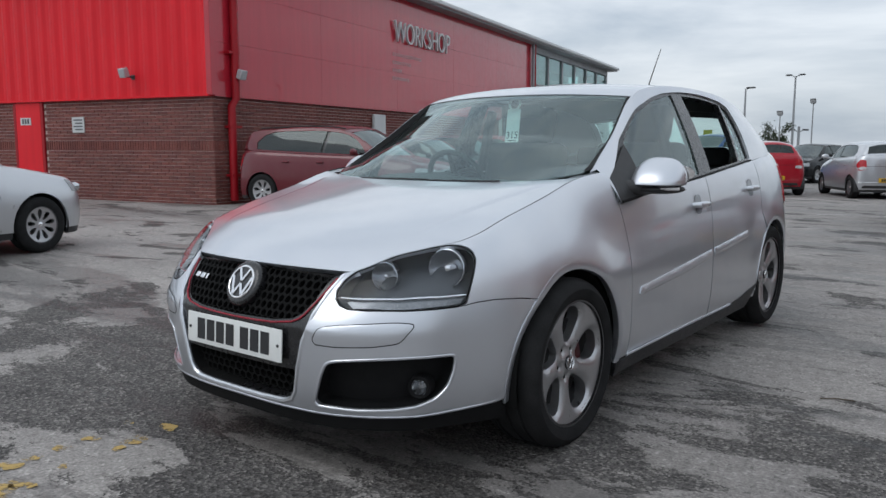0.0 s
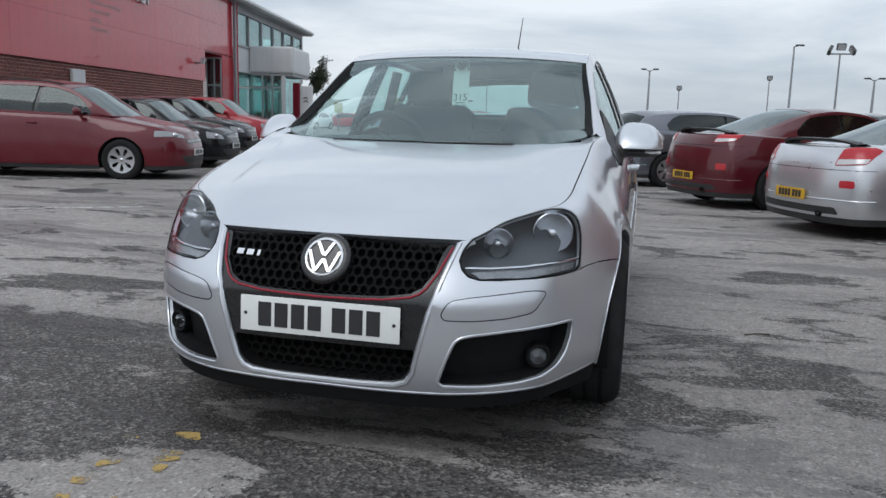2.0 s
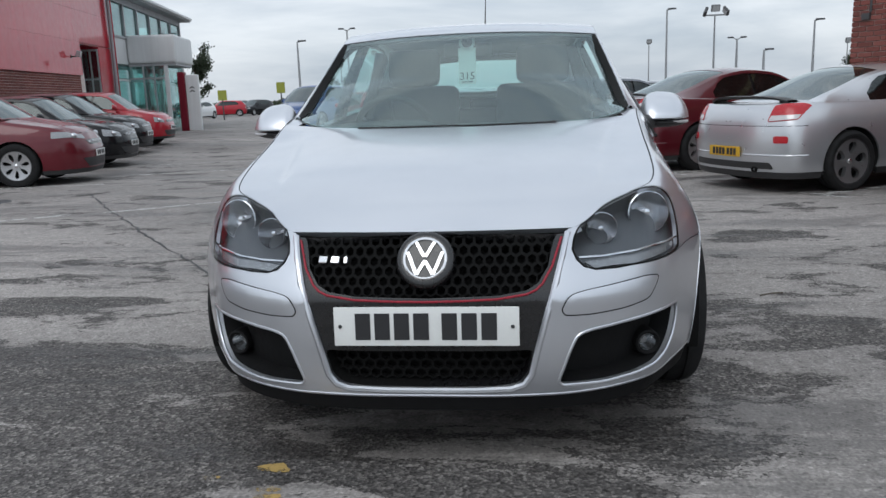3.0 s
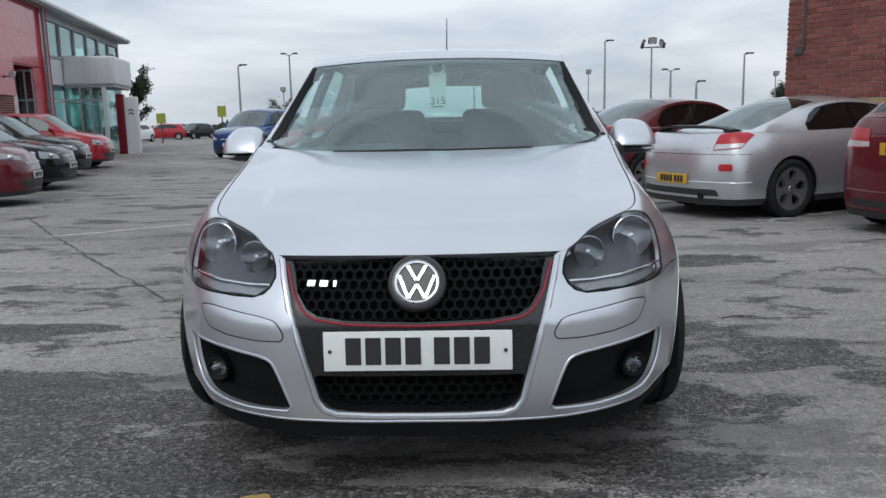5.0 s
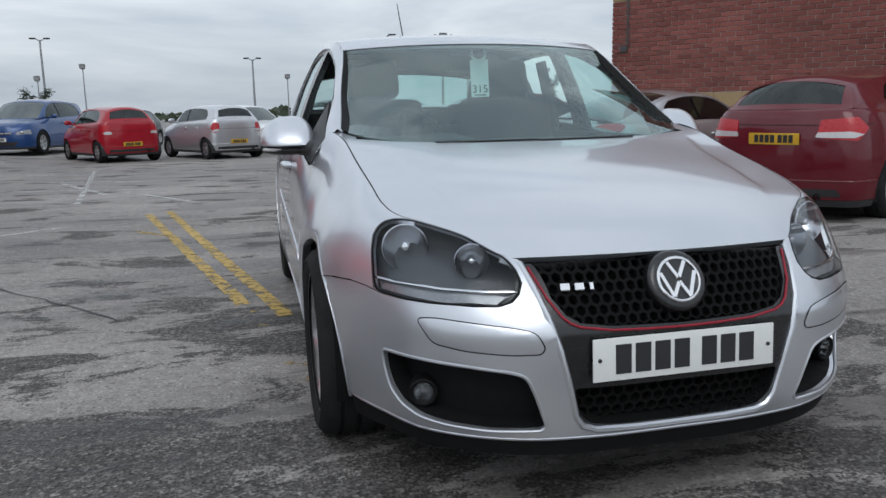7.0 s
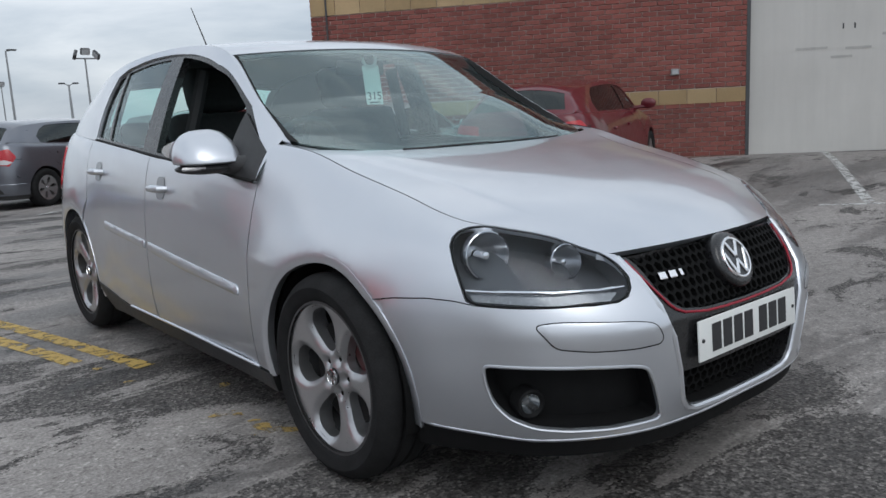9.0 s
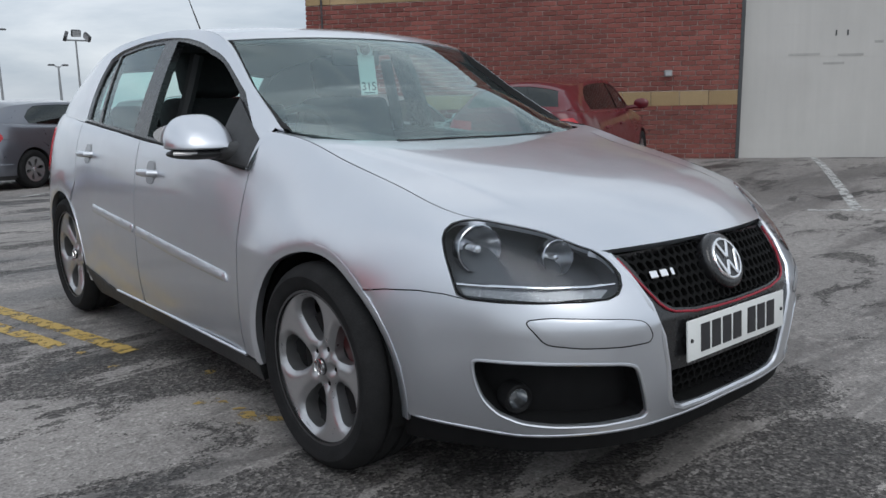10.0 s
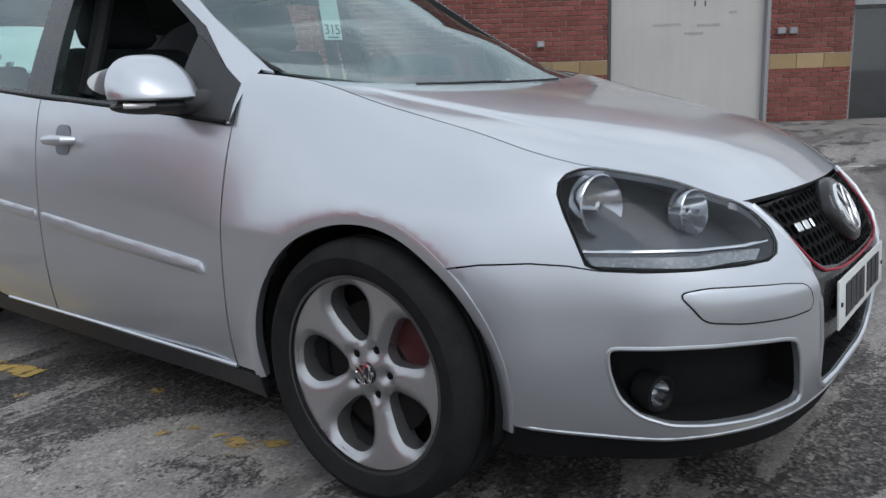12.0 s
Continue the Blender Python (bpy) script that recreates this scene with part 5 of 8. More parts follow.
    box(bm, (-0.12, -0.015, -0.035), (0.12, 0.02, 0.035), 0.015, Matrix.Translation((0, 0.99, 1.275)), 2)
    tube(bm, [(0, 0.99, 1.29), (0, 0.90, 1.345)], 0.012, 8)
    part("inner_mirror", bm, M["black_plastic"], cab, "black inner mirror")
    bm = bmesh.new()
    lathe(bm, [(0.0, 0.0), (0.028, 0.004), (0.034, 0.02)], Matrix.Translation((0.0, 0.93, 1.335)) @ Matrix.Rotation(radians(120), 4, "X"), 18)
    part("sensor_cover", bm, M["cabin"], cab)
    for sgn in (1, -1):
        bm = bmesh.new()
        tube(bm, [(0.62 * sgn, 1.50, 0.95), (0.56 * sgn, 1.48, 1.15), (0.52 * sgn, 1.47, 1.30)], 0.03, 8)
        part("pillar_trim", bm, M["cabin"], cab)
    lin = Patch(G.top_fn, (-1, 0), (1, 7), 1, True)
    panel("headliner", lin, band(-0.96, 0.96, 2.0, 6.0), M["headliner"], cab, (), 0.12, 0, 0.0, 0.03)
    return car


golf = build_golf()


def build_tag():
    """The paper tag that hangs from the mirror."""
    tag = empty("price_tag", Matrix.Translation((0.0, 0.905, 1.225)) @ Matrix.Rotation(radians(-8), 4, "X") @ Matrix.Rotation(radians(-4), 4, "Z"), "white hanging paper tag with the number 315", "tag")
    bm = bmesh.new()
    box(bm, (-0.042, -0.001, -0.095), (0.042, 0.001, 0.075), 0.0)
    part("tag_card", bm, M["paper"], tag, smooth=False)
    bm = bmesh.new()
    lathe(bm, [(0.026, -0.001), (0.040, -0.001), (0.040, 0.001), (0.026, 0.001)], Matrix.Translation((0, 0, 0.103)) @ Matrix.Rotation(radians(90), 4, "X"), 24)
    part("tag_hook", bm, M["paper"], tag)
    cu = bpy.data.curves.new("tag_number", "FONT")
    cu.body, cu.size, cu.align_x, cu.extrude = "315", 0.050, "CENTER", 0.0004
    tmp = new("tmp_text", cu)
    me = bpy.data.meshes.new_from_object(tmp)
    bpy.data.objects.remove(tmp)
    me.materials.append(M["plate_ink"])
    t = new("tag_number", me)
    t.parent = tag
    t.matrix_local = Matrix.Translation((0, -0.0022, -0.075)) @ Matrix.Rotation(radians(90), 4, "X")
    bm = bmesh.new()
    box(bm, (-0.027, -0.0022, -0.088), (0.027, -0.0012, -0.084))
    part("tag_print", bm, M["plate_ink"], tag, smooth=False)


build_tag()


# ---- the other cars of the yard ----
WALL0 = [(0, -0.908, 0, -0.795, 0.690), (0.26, -0.900, 0.24, -0.783, 0.687), (0.42, -0.866, 0.42, -0.745, 0.674), (0.56, -0.800, 0.56, -0.640, 0.722),
         (0.68, -0.722, 0.655, -0.555, 0.762), (0.778, -0.595, 0.708, -0.485, 0.785), (0.832, -0.45, 0.722, -0.40, 0.804), (0.864, -0.27, 0.724, -0.27, 0.830),
         (0.880, 0, 0.718, 0, 0.884), (0.880, 0.28, 0.712, 0.28, 0.938), (0.878, 0.45, 0.755, 0.46, 0.946), (0.875, 0.7, 0.785, 0.7, 0.946), (0.872, 1.4, 0.79, 1.4, 0.965),
         (0.872, 2.1, 0.775, 2.1, 0.995), (0.874, 2.58, 0.755, 2.58, 1.02), (0.855, 2.9, 0.72, 2.9, 1.04), (0.77, 3.13, 0.62, 3.08, 1.05), (0.5, 3.24, 0.4, 3.15, 1.05), (0, 3.29, 0, 3.18, 1.05)]
ROOFS = {
    "hatch": dict(rail=[(0.715, 0.305, 0), (0.668, 0.60, 0.44), (0.606, 0.93, 0.84), (0.578, 1.25, 0.96), (0.57, 1.75, 0.98), (0.555, 2.35, 0.89), (0.53, 2.80, 0.68), (0.62, 3.08, 0.0)],
                  spine=[(0.20, 0.0), (0.50, 0.47), (0.82, 0.90), (1.15, 1.0), (1.75, 1.03), (2.4, 0.97), (2.88, 0.84), (3.18, 0.0)],
                  belt=[0.42, 0.65, 0.95, 1.3, 1.75, 2.3, 2.8, 3.07], win=(0.62, 2.50)),
    "mpv": dict(rail=[(0.715, 0.16, 0), (0.69, 0.48, 0.42), (0.65, 0.86, 0.84), (0.63, 1.2, 0.97), (0.625, 1.75, 1.0), (0.61, 2.4, 0.95), (0.59, 2.95, 0.80), (0.64, 3.12, 0.0)],
                spine=[(-0.02, 0.0), (0.34, 0.46), (0.72, 0.90), (1.10, 1.02), (1.75, 1.06), (2.4, 1.02), (2.98, 0.92), (3.20, 0.0)],
                belt=[0.28, 0.55, 0.90, 1.3, 1.75, 2.35, 2.88, 3.10], win=(0.50, 2.72)),
    "coupe": dict(rail=[(0.715, 0.33, 0), (0.665, 0.66, 0.44), (0.60, 1.02, 0.84), (0.575, 1.32, 0.96), (0.565, 1.65, 0.97), (0.56, 2.05, 0.78), (0.575, 2.45, 0.40), (0.62, 2.85, 0.0)],
                  spine=[(0.22, 0.0), (0.56, 0.47), (0.92, 0.90), (1.25, 1.0), (1.65, 1.02), (2.12, 0.88), (2.55, 0.50), (2.92, 0.0)],
                  belt=[0.45, 0.72, 1.03, 1.35, 1.70, 2.10, 2.48, 2.84], win=(0.66, 2.28)),
}


def car_shape(kind, wb, fo, ro, half, hood_z, belt_z, roof_z, tail_z=None):
    """A car's form from a few sizes: wheelbase, overhangs, half width, heights of nose, belt and roof."""
    def my(y):
        return y * fo / 0.908 if y < 0 else (y * wb / 2.578 if y < 2.578 else wb + (y - 2.578) * ro / 0.712)

    kx = half / 0.88

    def mz(z, y):
        if z <= 0.5:
            return z
        lowz = hood_z + (z - 0.69) / (0.945 - 0.69) * (belt_z - hood_z) if z < 0.945 else belt_z + (z - 0.945)
        if tail_z and y > 1.5:
            lowz = belt_z + (tail_z - belt_z) * min(1.0, (y - 1.5) / 1.4)
        return lowz

    wall = [(x * kx, my(y), tx * kx, my(ty), mz(tz, ty)) for x, y, tx, ty, tz in WALL0]
    R = ROOFS[kind]
    end_z = tail_z or mz(1.05, 3.0)
    base = lambda y: belt_z + (end_z - belt_z) * min(1.0, max(0.0, (y - 0.9) / 2.1))
    rail = [(x * kx, my(y), base(y) + h * (roof_z - 0.06 - base(y)) if h else base(y) + (0.0 if y > 1 else -0.002)) for x, y, h in R["rail"]]
    spine = [(my(y), base(y) + h * (roof_z - 0.02 - base(y)) if h else base(y) + 0.004) for y, h in R["spine"]]
    wk = [w[3] for w in wall[9:17]]
    bx = lambda y: float(np.interp(y, wk, [w[2] for w in wall[9:17]]))
    bz = lambda y: float(np.interp(y, wk, [w[4] for w in wall[9:17]]))
    belt = [(bx(my(y)), my(y), bz(my(y))) for y in R["belt"]]
    sp0 = spine[0]
    hy = [-0.795, -0.70, -0.61, -0.53, -0.44, -0.30, -0.03, 0.185]
    hz = [0.0, 0.26, 0.42, 0.50, 0.58, 0.68, 0.87, 1.0]
    h_end = sp0[0] - 0.015
    hood = [(my(y) if i < 5 else my(-0.44) + (h_end - my(-0.44)) * (y + 0.44) / 0.625, hood_z + k * (sp0[1] - hood_z)) for i, (y, k) in enumerate(zip(hy, hz))]
    return Shape(wall, rail, spine, belt, hood, 2, 9), my


def yard_car(name, m, label, paint, kind="hatch", wb=2.6, fo=0.87, ro=0.75, half=0.87, hood_z=0.72, belt_z=0.95, roof_z=1.46, tail_z=None, R=0.315, rim=0.20, spokes=7,
             tail="block", plate=True, step=0.085, rails=False, group="parked cars", detail=True, spoiler=False, front_light=(0.50, 0.80, 0.60, 0.74)):
    """A parked car with body, glass, lamps, wheels and plates; m puts its front axle on the ground, nose to -y."""
    car = empty(name, m, label, "car", group)
    G, my = car_shape(kind, wb, fo, ro, half, hood_z, belt_z, roof_z, tail_z)
    W, WR, F, T, Tl = G.wall, G.wall.mirrored(), G.front, G.top, G.tail
    TOP = G.zw + 0.45
    AR, ZH = R + 0.045, R - 0.005
    yz = lambda pts: [tuple(p) for p in W.find(pts, (1, 2))]
    xz = lambda pts: [tuple(p) for p in F.find(pts, (0, 2))]
    a1 = yz(circle(0, ZH, AR, 200, -20, 18))
    a2 = yz(circle(wb, ZH, AR, 200, -20, 18))
    sill = 0.24
    low = lambda s0, s1, n: [(s, sill) for s in np.linspace(s0, s1, n)]
    clip = lambda a: [(s, max(v, sill)) for s, v in a]
    a1, a2 = clip(a1), clip(a2)
    side = low(0, a1[0][0] - 0.01, 8) + a1 + low(a1[-1][0] + 0.01, a2[0][0] - 0.01, 8) + a2 + low(a2[-1][0] + 0.01, G.S1, 8)
    side += [(G.S1, TOP)] + [(s, TOP) for s in np.linspace(G.S1, 0, 40)[1:]]
    R0 = ROOFS[kind]
    nT = len(R0["rail"]) - 1
    for P, sgn in ((W, 1), (WR, -1)):
        body = panel("body_side", P, side, paint, car, (), step, 0, 0.02)
        lowb = low(0, a1[0][0] - 0.01, 8) + [(a1[0][0] - 0.01, 0.17)] + [(s, 0.17) for s in np.linspace(a1[0][0] - 0.01, 0, 8)[1:]]
        panel("bumper_base", P, [(s, min(v, 0.236)) for s, v in lowb], M["black_plastic"], body, (), step, 0, 0.02, -0.004)
        skirt = [(s, 0.236) for s in np.linspace(a1[-1][0] + 0.02, a2[0][0] - 0.02, 8)] + [(s, 0.17) for s in np.linspace(a2[0][0] - 0.02, a1[-1][0] + 0.02, 8)]
        panel("sill", P, skirt, M["black_plastic"], body, (), step, 0, 0.02, -0.004)
        rearb = [(s, 0.236) for s in np.linspace(a2[-1][0] + 0.02, G.S1, 6)] + [(s, 0.17) for s in np.linspace(G.S1, a2[-1][0] + 0.02, 6)]
        panel("bumper_base", P, rearb, M["black_plastic"], body, (), step, 0, 0.02, -0.004)
        for yc in (0.0, wb):
            bm = bmesh.new()
            pts = [(yc + (AR + 0.004) * math.cos(a), ZH + (AR + 0.004) * math.sin(a)) for a in np.linspace(-0.3, math.pi + 0.3, 14)]
            rows = [[bm.verts.new((x * sgn, y, z)) for y, z in pts] for x in (half - 0.35, half - 0.03)]
            for i in range(len(pts) - 1):
                bm.faces.new((rows[0][i], rows[0][i + 1], rows[1][i + 1], rows[1][i]))
            bm.faces.new(rows[0])
            part("arch_liner", bm, M["black_plastic"], body, smooth=False)
        if detail:
            seams = [[(wb * 0.19, 0.26), (wb * 0.185, 0.6), (wb * 0.19, belt_z - 0.08)], [(wb * 0.57, 0.26), (wb * 0.57, 0.6), (wb * 0.575, belt_z - 0.06)]]
            if kind != "coupe":
                seams.append([(wb - AR - 0.04, 0.5), (wb - AR * 0.72, 0.72), (wb - AR * 0.4, belt_z - 0.06)])
            for sm in seams:
                part("door_seam", ribbon(P, yz(sm), 0.003, 5, -0.001), M["seal"], body)
            for hy in ([wb * 0.52, wb * 0.80] if kind != "coupe" else [wb * 0.52]):
                x0 = float(W.at(yz([(hy, belt_z - 0.13)]))[0][0])
                bm = bmesh.new()
                box(bm, (x0 - 0.005, hy - 0.08, belt_z - 0.145), (x0 + 0.028, hy + 0.08, belt_z - 0.115), 0.008, Matrix.Diagonal((sgn, 1, 1, 1)))
                bmesh.ops.recalc_face_normals(bm, faces=bm.faces)
                part("door_handle", bm, paint, body)
        S0 = G.glass if sgn > 0 else G.glass.mirrored()
        sz = lambda pts: [tuple(p) for p in G.glass.find(pts, (1, 2))]
        fr = [(t, 0.0) for t in np.linspace(0.02, nT, 24)] + [(t, 1.0) for t in np.linspace(nT, 0.02, 24)]
        y0, y1 = my(R0["win"][0]), my(R0["win"][1])
        t0, t1 = float(np.interp(y0, [b for b in G.belt_f(np.arange(nT + 1))[:, 1]], np.arange(nT + 1))), float(np.interp(y1, [b for b in G.belt_f(np.arange(nT + 1))[:, 1]], np.arange(nT + 1)))
        ts = np.linspace(t0, t1, 16)
        lo_w = [(t, 0.06) for t in ts]
        hi_w = [(t, 0.90 - 0.55 * max(0, 1 - (t - t0) / 0.8) ** 2 - 0.50 * max(0, 1 - (t1 - t) / 0.7) ** 2) for t in ts[::-1]]
        win = np.array(lo_w + hi_w)
        pil = panel("roof_pillar", S0, fr, paint, car, [win], step * 1.2, 0, 0.0, 0.0, 0.02)
        cut = t0 + (t1 - t0) * (0.47 if kind != "coupe" else 0.62)
        for nm, sel in (("front_window", lambda t: t < cut), ("rear_window", lambda t: t > cut)):
            lo_s = [p for p in lo_w if sel(p[0])]
            hi_s = [p for p in hi_w if sel(p[0])]
            edge = cut - 0.10 if nm == "front_window" else cut + 0.06
            hi_e = 0.90
            if nm == "front_window":
                lo_s, hi_s = [p for p in lo_s if p[0] < edge] + [(edge, 0.06)], [(edge, hi_e)] + [p for p in hi_s if p[0] < edge]
            else:
                lo_s, hi_s = [(edge, 0.06)] + [p for p in lo_s if p[0] > edge], [p for p in hi_s if p[0] > edge] + [(edge, hi_e)]
            panel(nm, S0, lo_s + hi_s, M["tint"], car, (), step * 1.4, 0, 0.0, -0.010)
        # Unbroken black sheet: the frame, and the dark cabin's shade put in as colour.
        panel("window_frame", S0, win, M["gloss_black"], pil, (), step * 1.2, 0, 0.0, -0.030)
        bm = bmesh.new()
        mx, myy, mz_ = half + 0.07, my(0.62), belt_z + 0.07
        bmesh.ops.create_uvsphere(bm, u_segments=14, v_segments=9, radius=1.0)
        for v in bm.verts:
            v.co = Vector((mx + v.co.x * 0.10, myy + (v.co.y if v.co.y < 0 else v.co.y * 0.4) * 0.08, mz_ + v.co.z * 0.068))
        tube(bm, [(half - 0.12, myy, mz_ - 0.05), (mx - 0.03, myy, mz_ - 0.03)], 0.025, 6)
        if sgn < 0:
            for v in bm.verts:
                v.co.x *= -1
            bmesh.ops.reverse_faces(bm, faces=bm.faces)
        part("door_mirror", bm, paint, car)
    u = np.linspace(-1, 1, 8)
    s0, s1 = G.hk[0], G.hk[-1]
    hood = [(a, s0) for a in u] + [(1, s) for s in np.linspace(s0, s1, 10)[1:]] + [(a, s1) for a in u[::-1][1:]] + [(-1, s) for s in np.linspace(s1, s0, 10)[1:-1]]
    panel("bonnet", G.hood, hood, paint, car, (), step * 1.2, 0.005, 0.02)

    def band(u0, u1, t0, t1, n=9):
        return [(a, t0) for a in np.linspace(u0, u1, n)] + [(u1, t) for t in np.linspace(t0, t1, n)[1:]] + [(a, t1) for a in np.linspace(u1, u0, n)[1:]] + [(u0, t) for t in np.linspace(t1, t0, n)[1:-1]]
    panel("windscreen", T, band(-0.95, 0.95, 0.03, 1.94), M["tint_screen"], car, (), step * 1.8, 0, 0.0, -0.004)
    panel("screen_border", T, band(-1, 1, 0.0, 2.0), paint, car, [np.array(band(-0.94, 0.94, 0.05, 1.92))], step * 1.4, 0, 0.0, 0.0)
    r1 = {"hatch": 6.0, "mpv": 6.0, "coupe": 4.5}[kind]
    panel("roof", T, band(-1, 1, 2.0, r1), paint, car, (), step * 1.8, 0.0, 0.02)
    panel("rear_screen", T, band(-0.90, 0.90, r1 + 0.12, nT - 0.12 if kind == "coupe" else nT - 0.16), M["tint_screen" if kind == "coupe" else "tint"], car, (), step * 1.6, 0, 0.0, -0.003)
    panel("tailgate", T, band(-1, 1, r1, nT), paint, car, [np.array(band(-0.89, 0.89, r1 + 0.13, nT - 0.13 if kind == "coupe" else nT - 0.17))], step * 1.2, 0, 0.0, 0.0)
    if kind == "coupe":
        k16 = G.ch[15]
        bm = bmesh.new()
        rows = []
        for f in np.linspace(0, 1, 7):
            row = []
            for a in np.linspace(-1, 1, 13):
                pa = T.at([(a, nT)])[0]
                s = G.S1 - abs(a) * (G.S1 - k16)
                pb = W.at([(s, TOP)])[0]
                pb = np.array([abs(pb[0]) * (1 if a > 0 else -1), pb[1], pb[2]])
                p = pa + (pb - pa) * f
                row.append(bm.verts.new(p + np.array([0, 0, 0.012 * math.sin(math.pi * f)])))
            rows.append(row)
        for r0, r1_ in zip(rows, rows[1:]):
            for i in range(12):
                bm.faces.new((r0[i], r0[i + 1], r1_[i + 1], r1_[i]))
        bmesh.ops.recalc_face_normals(bm, faces=bm.faces)
        part("boot_lid", bm, paint, car)
    z_t = tail_z or belt_z + 0.08
    if spoiler:
        bm = bmesh.new()
        yb, zb = float(W.at([(G.S1, TOP)])[0][1]), float(W.at([(G.S1, TOP)])[0][2])
        pts = [(x, yb - 0.10 - 0.14 * (x / 0.6) ** 2, zb + 0.055 - 0.05 * abs(x / 0.6) ** 4) for x in np.linspace(-0.6, 0.6, 11)]
        rows = [[bm.verts.new(Vector(p) + Vector(o)) for p in pts] for o in ((0, -0.08, 0), (0, 0.0, 0.026), (0, 0.11, 0.022), (0, 0.10, 0.0), (0, 0.0, -0.012))]
        for r in range(5):
            for i in range(10):
                bm.faces.new((rows[r][i], rows[(r + 1) % 5][i], rows[(r + 1) % 5][i + 1], rows[r][i + 1]))
        for x in (-0.5, 0.5):
            box(bm, (x - 0.03, yb - 0.25, zb - 0.04), (x + 0.03, yb - 0.14, zb + 0.05), 0.01)
        bmesh.ops.recalc_face_normals(bm, faces=bm.faces)
        part("boot_spoiler", bm, M["black_plastic"], car)
    # lamps
    fx0, fx1, fz0, fz1 = front_light
    for sgn in (1, -1):
        pl = [(fx0 * sgn, fz0), (fx1 * sgn * half / 0.88, fz0 + 0.02), (fx1 * sgn * half / 0.88 * 0.96, fz1 + 0.02), (fx0 * sgn, fz0 + 0.6 * (fz1 - fz0))]
        hl = panel("headlamp", F, rounded(xz(pl), 0.025, 3), M["lamp_clear"], car, (), step, 0, 0.01, 0.004, None, "clear headlamp")
        c = F.find([((fx0 + fx1) / 2 * sgn, (fz0 + fz1) / 2)], (0, 2))
        cc = Vector(F.at(c, 0.0)[0])
        bm = bmesh.new()
        bmesh.ops.create_uvsphere(bm, u_segments=12, v_segments=8, radius=0.05, matrix=Matrix.Translation(cc))
        part("lamp_bowl", bm, M["reflector"], hl)
        c0 = {"block": -0.60, "wide": -0.44, "tall": -0.62}[tail]
        zz = {"block": (0.70, z_t - 0.07), "wide": (z_t - 0.26, z_t - 0.05), "tall": (0.62, z_t + 0.0)}[tail]
        pt = [(-sgn * abs(c0) * half / 0.87 * 0.92, zz[0] + 0.03), (-sgn * 0.84 * half, zz[0]), (-sgn * 0.90 * half, zz[0] + 0.5 * (zz[1] - zz[0])), (-sgn * 0.80 * half, zz[1]), (-sgn * abs(c0) * half / 0.87 * 0.95, zz[1] - 0.02)]
        uv = Tl.find(pt, (0, 2))
        if kind == "coupe":
            us = float(abs(Tl.find([(0.50, 0.7)], (0, 2))[0][0]))
            uv = np.array([(sgn * (us + a), b) for a, b in ((0.03, z_t - 0.265), (0.36, z_t - 0.245), (0.55, z_t - 0.10), (0.47, z_t - 0.025), (0.24, z_t - 0.035), (0.12, z_t - 0.09))])
        t_l = panel("tail_lamp", Tl, rounded(uv, 0.02, 3), M["tail_red"], car, (), step, 0, 0.01, 0.006, None, "red tail lamp")
        pw = [(p[0] * 0.97, zz[0] + 0.025 + (p[1] - zz[0]) * 0.28) for p in pt]
        wv = Tl.find(pw, (0, 2))
        if kind == "coupe":
            wv = np.array([(sgn * (us + a), b) for a, b in ((0.045, z_t - 0.258), (0.36, z_t - 0.238), (0.40, z_t - 0.200), (0.075, z_t - 0.210))])
            for zc, h in ((0.55, 0.024),):
                rf = [(sgn * (us + 0.10), zc - h), (sgn * (us + 0.25), zc - h), (sgn * (us + 0.25), zc + h), (sgn * (us + 0.10), zc + h)]
                panel("rear_reflector", Tl, rounded(rf, 0.025, 4), M["tail_red"], car, (), step, 0, 0.008, 0.005, None, "red oval reflector")
            part("boot_seam", ribbon(Tl, [(sgn * us, z_t - 0.02), (sgn * (us - 0.01), z_t - 0.24), (sgn * 0.02, z_t - 0.26)], 0.0035, 5, 0.0), M["seal"], car)
        panel("reverse_lens", Tl, rounded(wv, 0.01, 2), M["tail_clear"], t_l, (), step, 0, 0.006, 0.010)
    if detail:
        ub = float(abs(Tl.find([(0.55, 0.6)], (0, 2))[0][0])) + 0.42
        zs = zz[0] - 0.035
        part("bumper_seam", ribbon(Tl, [(u_, zs) for u_ in np.linspace(-ub, ub, 21)], 0.0035, 5, 0.0), M["seal"], car)
        part("bumper_step", ribbon(Tl, [(u_, 0.415) for u_ in np.linspace(-ub, ub, 21)], 0.012, 6, -0.006), paint, car)
        bm = bmesh.new()
        ye = float(Tl.at(Tl.find([(0.45, 0.3)], (0, 2)))[0][1])
        lathe(bm, [(0.026, -0.10), (0.030, -0.10), (0.030, 0.02), (0.024, 0.02), (0.024, -0.06), (0.0, -0.06)], Matrix.Translation((-0.42, ye + 0.01, 0.265)) @ Matrix.Rotation(radians(-90), 4, "X"), 14)
        part("exhaust_pipe", bm, M["dark_metal"], car)
    gpoly = [(-0.34, 0.60), (0.34, 0.60), (0.42, 0.67), (-0.42, 0.67)]
    gl = panel("grille", F, xz(gpoly), M["gloss_black"], car, (), step, 0, 0.008, 0.003)
    ipoly = [(-0.44, 0.26), (0.44, 0.26), (0.56, 0.40), (-0.56, 0.40)]
    panel("air_intake", F, rounded(xz(ipoly), 0.03, 3), M["black_plastic"], car, (), step, 0, 0.008, 0.003)
    if detail:
        for zc in (0.636, 0.655):
            part("grille_bar", ribbon(F, F.find([(-0.37, zc), (0, zc), (0.37, zc)], (0, 2)), 0.006, 6, 0.008), M["chrome"], gl)
